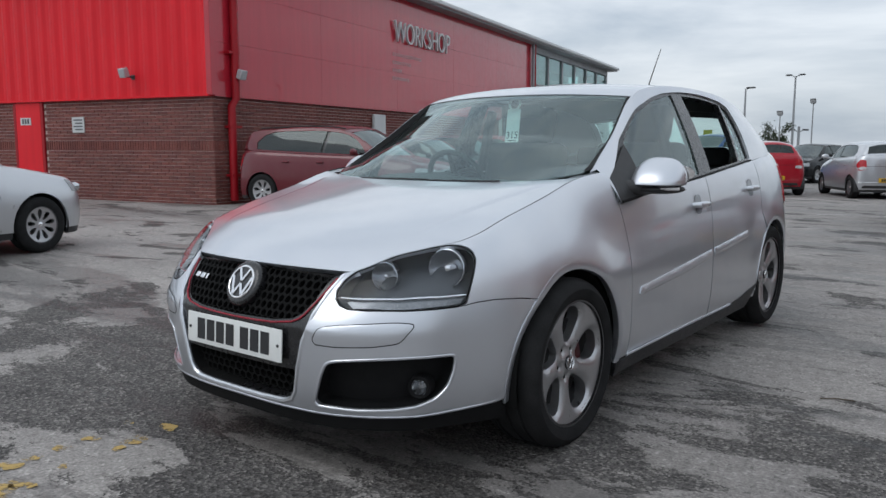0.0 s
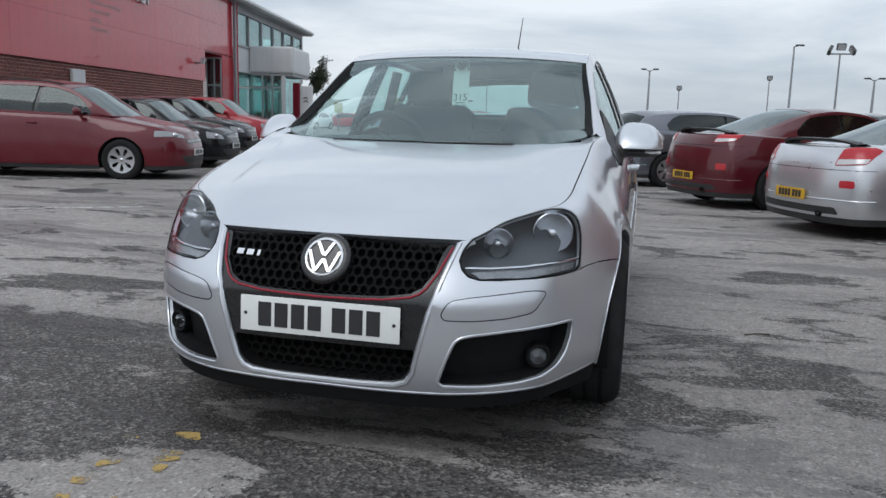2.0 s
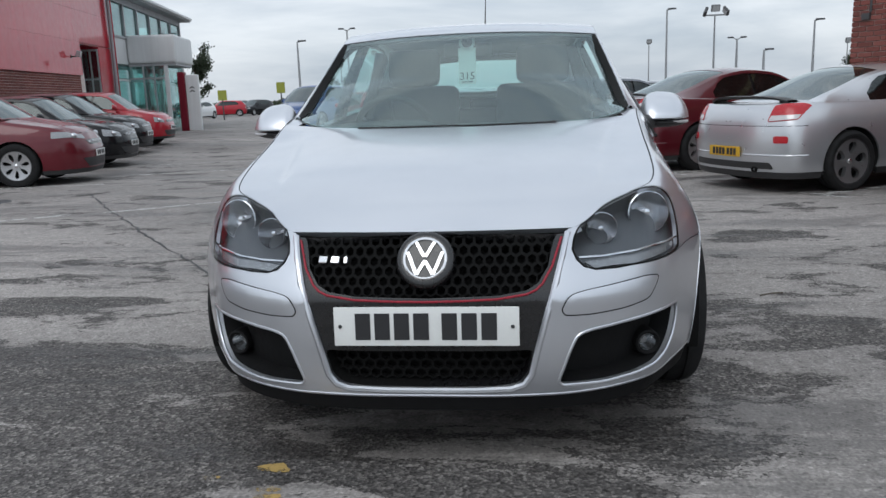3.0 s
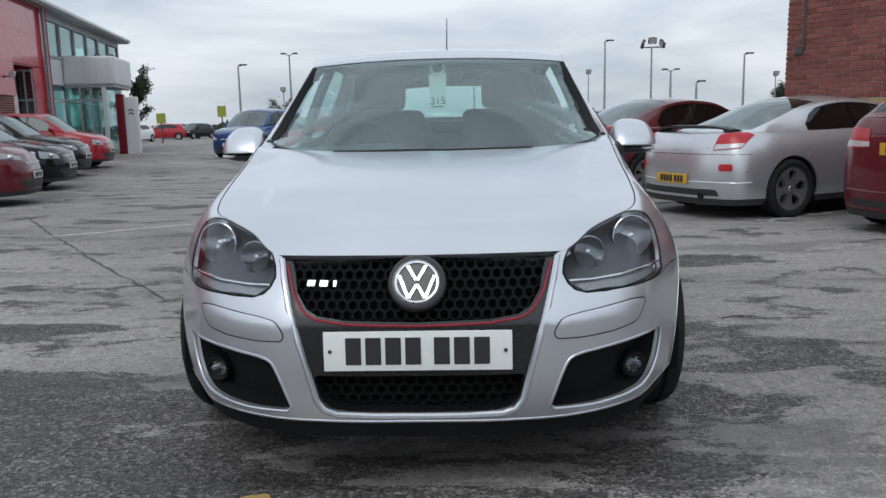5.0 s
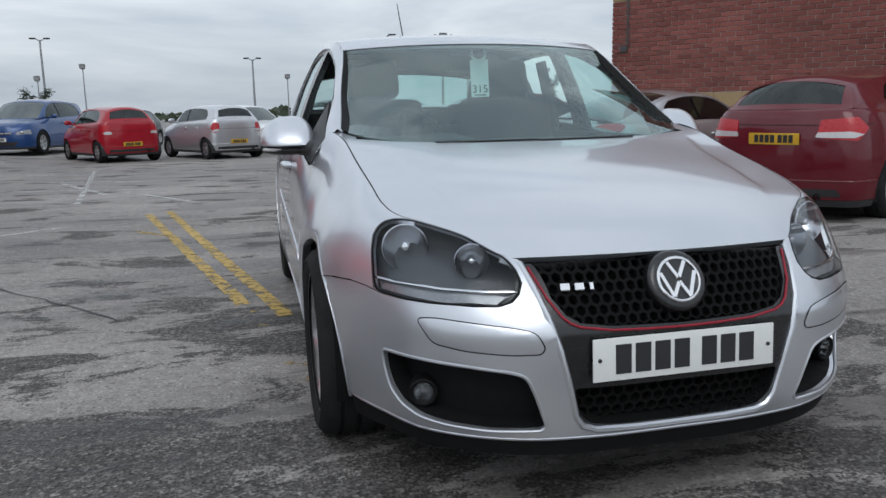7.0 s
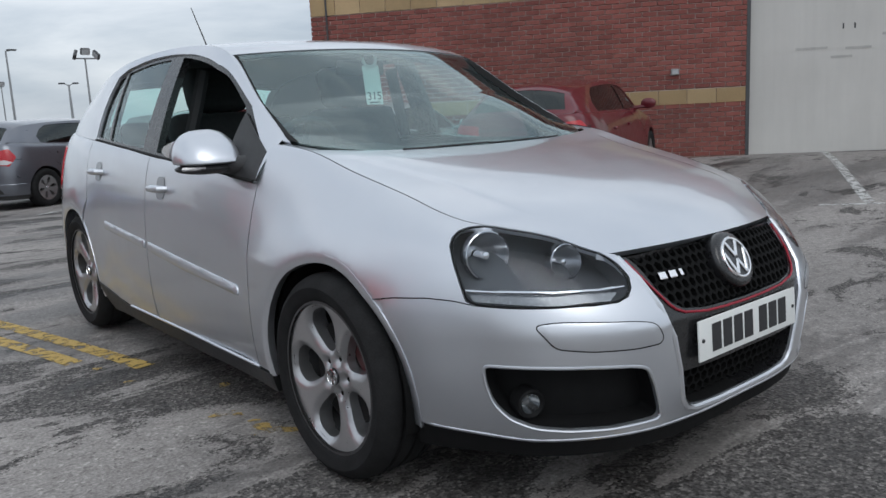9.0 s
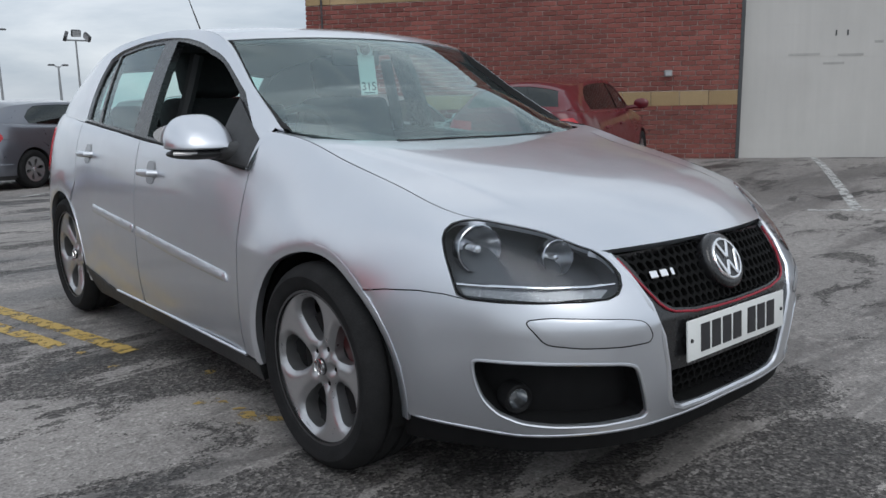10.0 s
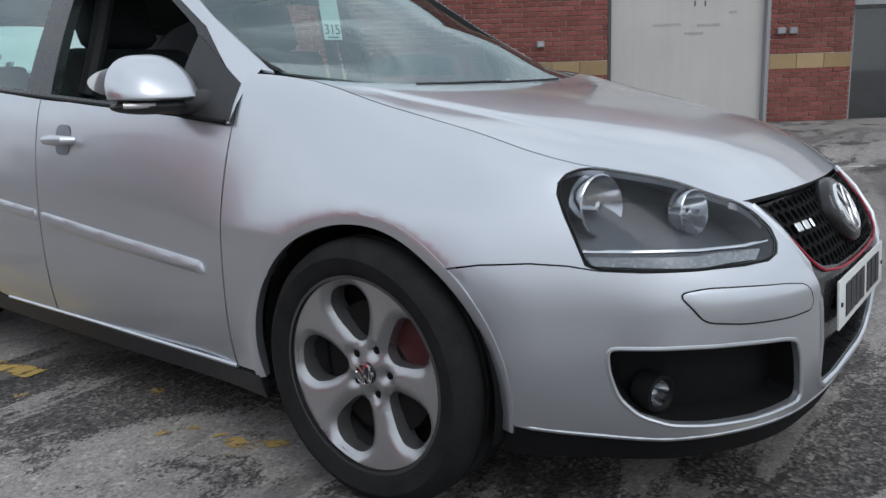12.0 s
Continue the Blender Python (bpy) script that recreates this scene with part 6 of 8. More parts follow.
    if plate:
        yf = float(F.at(F.find([(0, 0.46)], (0, 2)))[0][1])
        plate_bars(car, Matrix.Translation((0, yf - 0.014, 0.46)), 0.50, 0.108, char_bars(0.50), M["plate_white"], "front_number_plate")
        zr = 0.44 if kind == "coupe" else 0.47 if wb < 2.4 else 0.52
        zr = 0.80 if tail == "wide" and kind == "hatch" else zr
        yr = float(Tl.at(Tl.find([(0, zr)], (0, 2)))[0][1])
        plate_bars(car, Matrix.Translation((0, yr + 0.014, zr)) @ Matrix.Rotation(math.pi, 4, "Z"), 0.50, 0.108, char_bars(0.50), M["plate_yellow"], "rear_number_plate", "yellow number plate with black bars")
        bpoly = [(-0.62, 0.27), (0.62, 0.27), (0.58, 0.34), (-0.58, 0.34)]
        panel("rear_diffuser", Tl, rounded(Tl.find(bpoly, (0, 2)), 0.02, 2), M["black_plastic"], car, (), step, 0, 0.008, 0.003)
    if rails:
        for sgn in (1, -1):
            bm = bmesh.new()
            tube(bm, [Vector(p) for p in T.at([(0.93 * sgn, t) for t in np.linspace(2.3, 5.6, 8)], 0.03)], 0.014, 6)
            part("roof_rail", bm, M["black_plastic"], car)
    w0 = build_wheel("road_wheel", R, rim, 0.20, M, spokes, (0.07, 0.19, 0.012 if spokes > 5 else 0.02, 0.030 if spokes > 5 else 0.05), 0.2, 0, False, car, 0.035)
    xw = half - 0.115
    w0.matrix_local = Matrix.Translation((xw, 0, R))
    for mm in (Matrix.Translation((xw, wb, R)), Matrix.Translation((-xw, 0, R)) @ Matrix.Rotation(math.pi, 4, "Z"), Matrix.Translation((-xw, wb, R)) @ Matrix.Rotation(math.pi, 4, "Z")):
        copy_thing(w0, mm)
    bm = bmesh.new()
    box(bm, (-half * 0.62, -fo * 0.6, 0.17), (half * 0.62, wb + ro * 0.55, 0.30))
    box(bm, (-half * 0.86, AR + 0.05, 0.18), (half * 0.86, wb - AR - 0.05, belt_z - 0.18))
    for x in (-0.36, 0.36):
        box(bm, (x - 0.24, wb * 0.5, 0.4), (x + 0.24, wb * 0.5 + 0.14, roof_z - 0.42), 0.05)
        box(bm, (x - 0.12, wb * 0.5 + 0.05, roof_z - 0.42), (x + 0.12, wb * 0.5 + 0.14, roof_z - 0.24), 0.04)
    box(bm, (-0.6, wb * 0.84, 0.4), (0.6, wb * 0.84 + 0.14, belt_z + 0.08), 0.05)
    part("cabin_floor", bm, M["cabin"], car, smooth=False)
    return car


def car_at(contact, heading, wheel, wb, half=0.87):
    """Pose of a car whose given wheel stands at contact; heading in degrees from +x. wheel: front or rear, left or right."""
    h = radians(heading)
    fwd, right = Vector((math.cos(h), math.sin(h), 0)), Vector((math.sin(h), -math.cos(h), 0))
    p = Vector((*contact, 0))
    p -= right * (half - 0.02) * (1 if "right" in wheel else -1)
    if "rear" in wheel:
        p += fwd * wb
    p.z = ground_z(p.x, p.y)
    q = p - fwd * wb
    pitch = math.degrees(math.atan2(ground_z(q.x, q.y) - p.z, wb))
    return pose(p.x, p.y, p.z, 0, 0, heading + 90) @ pose(0, 0, 0, pitch, 0, 0)


def build_yard_cars():
    H = 32
    yard_car("coupe_car", car_at((3.60, 5.62), 25, "rear right", 2.53), "silver two-door coupe with a boot spoiler by the brick hall", M["silver_b"], "coupe", 2.53, 0.90, 0.90, 0.88, 0.66, 0.90, 1.33, 0.94, 0.32, 0.235, 5, "wide", spoiler=True, step=0.07)
    yard_car("saloon_car", car_at((2.64, 8.40), 30, "rear right", 2.72), "dark maroon fastback saloon parked nose in", M["maroon"], "coupe", 2.72, 0.95, 0.92, 0.90, 0.70, 0.95, 1.44, 1.02, 0.33, 0.225, 7, "wide", spoiler=True, step=0.075)
    yard_car("hatchback_car", car_at((1.26, 12.1), H, "rear right", 2.61), "dark grey five-door hatchback parked nose in", M["grey_paint"], "hatch", 2.61, 0.88, 0.76, 0.875, 0.72, 0.96, 1.46, None, 0.315, 0.205, 6, "block")
    yard_car("hatchback_car", car_at((4.89, 3.49), 25, "rear right", 2.57, 0.84), "deep red hatchback parked close to the brick hall", M["deep_red"], "hatch", 2.57, 0.87, 0.74, 0.845, 0.72, 0.96, 1.42, None, 0.32, 0.215, 5, "wide", step=0.07)
    yard_car("city_car", car_at((-3.25, 20.2), 118, "rear right", 2.34, 0.81), "small bright red city car in the far row", M["red_paint"], "hatch", 2.34, 0.66, 0.42, 0.815, 0.74, 0.97, 1.47, None, 0.285, 0.18, 6, "block")
    yard_car("city_car", car_at((-0.55, 20.2), 118, "rear right", 2.34, 0.81), "small pale silver city car in the far row", M["silver_b"], "hatch", 2.34, 0.66, 0.42, 0.815, 0.74, 0.97, 1.46, None, 0.285, 0.18, 6, "block")
    yard_car("people_carrier", car_at((-7.48, 8.2), 15, "front right", 2.78, 0.91), "dark red people carrier parked tail to the workshop wall", M["deep_red"], "mpv", 2.78, 1.0, 0.75, 0.915, 0.80, 1.04, 1.62, None, 0.335, 0.225, 7, "block", rails=True, front_light=(0.40, 0.80, 0.70, 0.80), step=0.075)
    row = [("hatchback_car", (-8.40, 11.40), M["black_paint"], "black hatchback in the row by the workshop wall", 1.45), ("hatchback_car", (-9.45, 14.2), M["black_paint"], "black five-door hatchback in the row by the workshop wall", 1.47)]
    for nm, c, pt, lb, rz in row:
        yard_car(nm, car_at(c, 12, "front right", 2.45), lb, pt, "hatch", 2.45, 0.85, 0.62, 0.86, 0.74, 0.96, rz, None, 0.305, 0.2, 6, step=0.1)
    yard_car("city_car", car_at((-9.93, 16.9), 12, "front right", 2.34, 0.81), "small bright red city car in the row by the showroom", M["red_paint"], "hatch", 2.34, 0.68, 0.42, 0.815, 0.74, 0.97, 1.47, None, 0.285, 0.18, 6, step=0.1)
    yard_car("hatchback_car", car_at((-6.12, 1.35), 104, "front right", 2.49), "pale silver three-door hatchback with steel wheel covers", M["silver_b"], "hatch", 2.49, 0.80, 0.55, 0.83, 0.70, 0.92, 1.43, None, 0.295, 0.19, 9, step=0.07)
    yard_car("off_roader", car_at((-6.85, 23.9), 256, "front left", 2.7, 0.92), "blue off-road car standing across the yard", M["blue_paint"], "mpv", 2.70, 0.90, 0.95, 0.92, 0.86, 1.08, 1.70, None, 0.36, 0.23, 6, step=0.11)
    far = [((-5.75, 31.6), 255, M["black_paint"], "black hatchback in the far row"), ((-2.23, 24.60), 300, M["white_paint"], "white hatchback in the far row"), ((1.28, 23.14), 250, M["black_paint"], "black hatchback facing the yard in the far row"), ((4.52, 26.51), 235, M["grey_paint"], "dark grey hatchback in the far row"), ((6.74, 24.03), 240, M["black_paint"], "black car behind the maroon saloon"),
           ((-27.5, 60.9), 265, M["white_paint"], "white car far across the yard"), ((-26.7, 68.9), 200, M["red_paint"], "red car far across the yard"), ((-30.1, 77.3), 262, M["black_paint"], "black car far across the yard"), ((-25.9, 71.6), 250, M["black_paint"], "black car far across the yard"), ((-18.3, 76.4), 95, M["grey_paint"], "grey car far across the yard"), ((-13.9, 72.4), 100, M["black_paint"], "black car far across the yard")]
    for c, hd, pt, lb in far:
        yard_car("hatchback_car", car_at(c, hd, "rear right", 2.55), lb, pt, "hatch", 2.55, 0.86, 0.7, 0.87, 0.74, 0.96, 1.48, None, 0.31, 0.2, 6, step=0.13, detail=False)


build_yard_cars()


# ---- buildings ----
def wall_mat(name, col, rough=0.45, vary=0.12, scale=0.8, streak=0.15, coat=0.0):
    """Sheet cladding or render with faint runs of dirt."""
    m = Mat(name)
    v = m.where()
    sq = m.node("ShaderNodeMapping", Scale=(3.0, 3.0, 0.22))
    m.link(v, sq.inputs["Vector"])
    runs = m.ramp(m.noise(2.2, 5, 0.62, sq.outputs["Vector"]), [(0.35, 1 - streak), (0.75, 1 + streak * 0.5)])
    broad = m.ramp(m.noise(scale, 5, 0.6), [(0.3, 1 - vary), (0.75, 1 + vary)])
    m.set(Base_Color=m.mix(1.0, m.mix(1.0, col, runs, "MULTIPLY"), broad, "MULTIPLY"), Coat_Weight=coat)
    m.set(Roughness=m.ramp(m.noise(5, 4, 0.6), [(0.3, rough - 0.06), (0.8, rough + 0.08)]))
    m.set(Specular_IOR_Level=0.25)
    m.bump(m.noise(40, 3, 0.6), 0.05, 0.004)
    return m.m


def pane_mat(name, col, rough=0.05):
    m = Mat(name)
    m.set(Base_Color=m.mix(m.noise(0.7, 4, 0.6), col, tuple(c * 1.8 for c in col)), Roughness=rough, Specular_IOR_Level=0.9, Coat_Weight=1.0, Coat_Roughness=0.02)
    m.bump(m.noise(1.2, 2, 0.5), 0.03, 0.02)
    return m.m


B = {}
B["mortar"] = plain_mat("mortar", (0.60, 0.53, 0.49), 0.95, 0, 0.2, 6, 0.3)
B["brick_l"] = brick_mat("brown_brick", (0.150, 0.046, 0.040), (0.195, 0.060, 0.050), (0.240, 0.080, 0.064))
B["brick_r"] = brick_mat("red_brick", (0.185, 0.056, 0.045), (0.235, 0.070, 0.056), (0.285, 0.092, 0.074))
B["buff"] = brick_mat("buff_stone", (0.36, 0.25, 0.13), (0.42, 0.30, 0.16), (0.47, 0.34, 0.19))
# One red for both walls; the light on each is put into its colour.
B["red_rib"] = wall_mat("red_cladding_lit", (0.72, 0.012, 0.024), 0.45, 0.06, 0.5, 0.08, 0.0)
B["red_flat"] = wall_mat("red_cladding_shaded", (0.46, 0.016, 0.034), 0.38, 0.08, 0.4, 0.10, 0.9)
B["red_pipe"] = wall_mat("red_pipe_paint", (0.36, 0.008, 0.016), 0.4)
B["grey_trim"] = wall_mat("grey_trim", (0.34, 0.35, 0.36), 0.5)
B["white_panel"] = wall_mat("white_panel", (0.62, 0.63, 0.63), 0.45, 0.05, 0.5, 0.08)
B["shutter"] = wall_mat("roller_door_white", (0.53, 0.515, 0.49), 0.5, 0.06, 0.9, 0.05)
B["pane"] = glass_mat("showroom_glass", (0.58, 0.80, 0.78), (0.9, 1, 1), 1.75, 0.03)
B["scuff"] = wall_mat("door_scuff", (0.43, 0.42, 0.40), 0.6)
B["pane_dark"] = pane_mat("dark_glass", (0.015, 0.017, 0.019))
B["post"] = plain_mat("galvanised_post", (0.30, 0.31, 0.32), 0.55, 0.5)
B["lamp_case"] = plain_mat("lamp_case", (0.055, 0.057, 0.06), 0.5)
B["lamp_face"] = plain_mat("lamp_face", (0.42, 0.43, 0.44), 0.25, 0, 0.1, 20, 0, 0.6)
B["bark"] = plain_mat("bark", (0.09, 0.07, 0.05), 0.9, 0, 0.3, 12, 0.5)
B["leaf"] = plain_mat("leaf_green", (0.035, 0.050, 0.022), 0.6, 0, 0.35, 4)
B["board_y"] = plain_mat("yellow_board", (0.27, 0.29, 0.04), 0.6)

ML = Matrix(((-0.21, -0.978, 0, -11.35), (0.978, -0.21, 0, 7.25), (0, 0, 1, 0.0), (0, 0, 0, 1)))
MR = Matrix(((0.6220, 0.7830, 0, 5.118), (-0.7830, 0.6220, 0, 9.833), (0, 0, 1, 0.0), (0, 0, 0, 1)))


def slab(name, lo, hi, mat, parent, bevel=0.0, label=""):
    bm = bmesh.new()
    box(bm, lo, hi, bevel)
    return part(name, bm, mat, parent, label, smooth=False)


def frame_grid(name, x0, x1, z0, z1, y, nx, nz, t, mat, parent, depth=0.06):
    """Mullions and rails of a glazed bay, each bar a part."""
    for i in range(nx + 1):
        x = x0 + (x1 - x0) * i / nx
        slab("mullion", (x - t / 2, y - depth, z0), (x + t / 2, y + 0.01, z1), mat, parent)
    for i in range(nz + 1):
        z = z0 + (z1 - z0) * i / nz
        slab("rail", (x0, y - depth * 0.8, z - t / 2), (x1, y + 0.012, z + t / 2), mat, parent)


def floodlight(m, label, group):
    f = empty("wall_floodlight", m, label, "lamp", group)
    bm = bmesh.new()
    box(bm, (-0.09, -0.30, 0.0), (0.09, -0.16, 0.20), 0.015, Matrix.Rotation(radians(18), 4, "X"))
    part("lamp_body", bm, B["lamp_face"], f)
    bm = bmesh.new()
    tube(bm, [(0, 0, -0.05), (0, -0.15, -0.05), (0, -0.2, 0.03)], 0.02, 8)
    box(bm, (-0.05, -0.02, -0.1), (0.05, 0.0, 0.0), 0.005)
    part("bracket", bm, B["lamp_case"], f)
    return f


def build_workshop():
    wk = empty("workshop_building", ML, "red-clad brick workshop with a glazed showroom end", "building", kind="structure")
    L1, L2, D = 18.8, 31.4, 13.0
    slab("brick_core", (0.004, 0.004, -0.4), (15.8, D, 2.20), B["mortar"], wk)
    slab("brick_core", (15.8, 1.0, -0.4), (L1, D, 2.20), B["mortar"], wk)
    bm = bmesh.new()
    pr = []
    n = int(D / 0.10)
    for i in range(n + 1):
        v = i * 0.10
        k = i % 4
        pr.append((-0.035 if k in (0, 1) else 0.0, v))
    lowv = [bm.verts.new((x - 0.06, v, 2.17)) for x, v in pr]
    topv = [bm.verts.new((x - 0.06, v, 5.35)) for x, v in pr]
    for i in range(n):
        bm.faces.new((lowv[i + 1], lowv[i], topv[i], topv[i + 1]))
    part("ribbed_cladding", bm, B["red_rib"], wk, "bright red ribbed cladding", smooth=False)
    slab("upper_core", (0.0, 0.03, 2.20), (15.8, D, 5.3), B["red_flat"], wk)
    slab("upper_core", (15.8, 0.03, 3.17), (L1, D, 5.3), B["red_flat"], wk)
    slab("entrance_pier", (17.4, -0.06, -0.3), (L1, 1.0, 3.168), B["red_flat"], wk)
    for i in range(3):
        for j in range(5):
            u0, u1 = L1 * j / 5, L1 * (j + 1) / 5
            z0, z1 = 2.17 + 1.045 * i, 2.17 + 1.045 * (i + 1)
            if u1 > 15.4 and i == 0:
                u1 = min(u1, 15.5)
                if u0 >= 15.4:
                    continue
            slab("cladding_panel", (u0 + 0.001, -0.06, z0 + 0.001), (u1 - 0.001, 0.02, z1 - 0.001), B["red_flat"], wk, 0.002)
    slab("corner_trim", (-0.10, -0.08, 2.15), (0.06, 0.06, 5.3), B["red_flat"], wk, 0.01)
    slab("drip_edge", (0.0, -0.075, 2.13), (15.5, 0.0, 2.168), B["red_flat"], wk)
    slab("drip_edge", (-0.11, 0.0, 2.13), (0.0, D, 2.168), B["red_rib"], wk)
    # recessed workshop entrance
    slab("entrance_back", (15.8, 0.90, 0.0), (17.4, 0.94, 3.168), B["pane_dark"], wk)
    frame_grid("entrance", 15.92, 17.36, 0.1, 3.1, 0.88, 2, 3, 0.07, B["grey_trim"], wk)
    slab("entrance_board", (17.65, -0.09, 0.5), (18.4, -0.062, 1.5), B["white_panel"], wk)
    slab("entrance_side_pane", (17.372, -0.03, 0.1), (17.392, 0.86, 3.1), B["pane"], wk)
    for v, z0, z1 in ((-0.02, 0.0, 3.1), (0.24, 0.0, 3.1), (0.54, 0.0, 3.1), (0.84, 0.0, 3.1)):
        slab("entrance_post", (17.33, v - 0.025, z0), (17.371, v + 0.025, z1), B["grey_trim"], wk)
    for z in (1.0, 2.05, 3.06):
        slab("entrance_rail", (17.335, 0.006, z - 0.03), (17.369, 0.814, z + 0.03), B["grey_trim"], wk)
    slab("meter_box", (6.15, -0.12, 0.9), (6.75, -0.02, 2.0), B["white_panel"], wk, 0.02)
    # eaves
    slab("eaves", (-0.6, -0.45, 5.30), (L2 + 0.5, 0.3, 5.42), B["grey_trim"], wk, 0.02, "grey metal eaves")
    slab("gutter", (-0.6, -0.55, 5.36), (L2 + 0.5, -0.43, 5.50), B["white_panel"], wk, 0.03)
    bm = bmesh.new()
    vs = [bm.verts.new(p) for p in ((-0.6, -0.5, 5.42), (L2 + 0.5, -0.5, 5.42), (L2 + 0.5, D / 2, 6.6), (-0.6, D / 2, 6.6), (L2 + 0.5, D, 5.42), (-0.6, D, 5.42))]
    bm.faces.new(vs[:4])
    bm.faces.new((vs[3], vs[2], vs[4], vs[5]))
    bm.faces.new((vs[0], vs[3], vs[5]))
    part("roof", bm, B["grey_trim"], wk, smooth=False)
    # showroom
    slab("showroom_core", (L1, 2.6, -0.3), (L2, D, 5.3), B["white_panel"], wk)
    slab("showroom_pier", (L1, -0.05, -0.3), (L1 + 0.35, 2.6, 5.3), B["grey_trim"], wk)
    slab("upper_spandrel", (L1 + 0.35, 0.0, 2.70), (L2, 2.6, 3.74), B["white_panel"], wk)
    slab("upper_head", (L1 + 0.35, 0.0, 5.05), (L2, 2.598, 5.3), B["grey_trim"], wk)
    slab("upper_room", (L1 + 0.35, 2.2, 3.74), (L2, 2.598, 5.05), B["white_panel"], wk)
    slab("end_wall", (L2 - 0.25, 0.0, 2.70), (L2, 1.6, 5.3), B["grey_trim"], wk)
    nb = 6
    for i in range(nb):
        u0, u1 = L1 + 0.4 + (L2 - L1 - 0.65) * i / nb, L1 + 0.4 + (L2 - L1 - 0.65) * (i + 1) / nb
        win = new("upper_window")
        win.parent = wk
        slab("pane", (u0 + 0.05, 0.05, 3.80), (u1 - 0.05, 0.07, 5.0), B["pane"], win)
        slab("mullion", (u0 - 0.05, -0.02, 3.74), (u0 + 0.05, 0.12, 5.05), B["grey_trim"], win)
    slab("window_sill", (L1 + 0.35, -0.06, 3.70), (L2, 0.1, 3.78), B["grey_trim"], wk)
    bm = bmesh.new()
    box(bm, (21.1, -1.93, 2.72), (24.3, -0.004, 3.85), 0.12, None, 3)
    part("fascia_box", bm, B["white_panel"], wk, "white projecting fascia")
    slab("fascia_edge", (21.16, -1.87, 2.63), (24.24, -0.004, 2.72), B["grey_trim"], wk)
    nb = 5
    for i in range(nb):
        u0, u1 = L1 + 0.4 + (L2 - L1 - 0.6) * i / nb, L1 + 0.4 + (L2 - L1 - 0.6) * (i + 1) / nb
        win = new("showroom_window")
        win.parent = wk
        slab("pane", (u0 + 0.05, 0.06, 0.15), (u1 - 0.05, 0.08, 2.66), B["pane"], win)
        slab("mullion", (u0 - 0.04, -0.02, 0.0), (u0 + 0.04, 0.12, 2.68), B["white_panel"], win)
        slab("rail", (u0 + 0.05, 0.0, 2.05), (u1 - 0.05, 0.1, 2.12), B["white_panel"], win)
    # glazed porch under the fascia
    for v0, v1 in ((-0.02, -0.52), (-0.58, -0.94), (-1.0, -1.36)):
        slab("porch_pane", (21.2, v1, 0.1), (21.22, v0, 2.62), B["pane"], wk)
    for v in (-0.55, -0.97):
        slab("porch_post", (21.16, v - 0.03, 0.0), (21.26, v + 0.03, 2.63), B["grey_trim"], wk)
    slab("porch_post", (21.14, -1.52, -0.2), (21.30, -1.38, 2.63), B["white_panel"], wk)
    slab("porch_rail", (21.17, -1.38, 2.10), (21.25, 0.0, 2.18), B["grey_trim"], wk)
    slab("porch_pane", (21.3, -1.46, 0.1), (24.2, -1.44, 2.62), B["pane"], wk)
    slab("red_pillar", (21.35, -2.10, -0.2), (21.8, -1.81, 2.36), B["red_dark"], wk, 0.03, "dark red entrance pillar")
    # door, signs and pipes on the end wall
    door = slab("fire_door", (-0.05, 5.10, 0.0), (0.0, 5.95, 2.12), B["red_rib"], wk, 0.01, "bright red fire door")
    slab("door_plate", (-0.06, 5.42, 1.61), (-0.052, 5.78, 1.78), B["white_panel"], door)
    for v0 in (5.015, 5.95):
        slab("door_frame", (-0.05, v0, 0.0), (0.0, v0 + 0.085, 2.12), B["red_pipe"], wk, 0.005)
    bm = bmesh.new()
    for i in range(3):
        box(bm, (-0.064, 5.48 + 0.09 * i, 1.64), (-0.060, 5.54 + 0.09 * i, 1.75))
    part("sign_bars", bm, B["lamp_case"], door, smooth=False)
    for x0, y0 in ((0.42, -0.13),):
        bm = bmesh.new()
        tube(bm, [(x0, y0, 0.0), (x0, y0, 1.95), (x0 + 0.12, y0 - 0.02, 2.1), (x0 + 0.12, y0 - 0.02, 5.3)], 0.085, 12)
        part("downpipe", bm, B["red_pipe"], wk, "red downpipe")
        for z in (0.5, 1.5, 3.0, 4.4):
            slab("pipe_bracket", (x0 - 0.1, y0 - 0.06, z), (x0 + 0.24, 0.0, z + 0.05), B["red_pipe"], wk)
    bm = bmesh.new()
    tube(bm, [(L1 - 0.1, -0.18, 0.0), (L1 - 0.1, -0.18, 5.3)], 0.06, 10)
    part("downpipe", bm, B["grey_trim"], wk)
    bm = bmesh.new()
    tube(bm, [(L1 + 0.1, -0.18, 0.0), (L1 + 0.1, -0.18, 5.3)], 0.05, 10)
    part("downpipe", bm, B["red_pipe"], wk)
    sg = empty("wall_sign", ML @ Matrix.Translation((-0.02, 3.88, 1.60)), "small white notice board with plain grey bars", "sign")
    slab("board", (-0.02, -0.19, -0.17), (0.0, 0.19, 0.17), B["white_panel"], sg)
    for i in range(4):
        slab("text_bar", (-0.024, -0.14, 0.09 - 0.07 * i), (-0.0205, 0.14 - 0.05 * (i % 2), 0.12 - 0.07 * i), B["lamp_case"], sg)
    floodlight(ML @ Matrix.Translation((-0.1, 2.05, 2.62)) @ Matrix.Rotation(radians(-90), 4, "Z"), "white wall floodlight on the red cladding", "floodlights")
    floodlight(ML @ Matrix.Translation((0.55, -0.06, 2.56)), "white wall floodlight on the red cladding", "floodlights")
    floodlight(ML @ Matrix.Translation((14.6, -0.06, 2.75)), "white wall floodlight on the red cladding", "floodlights")
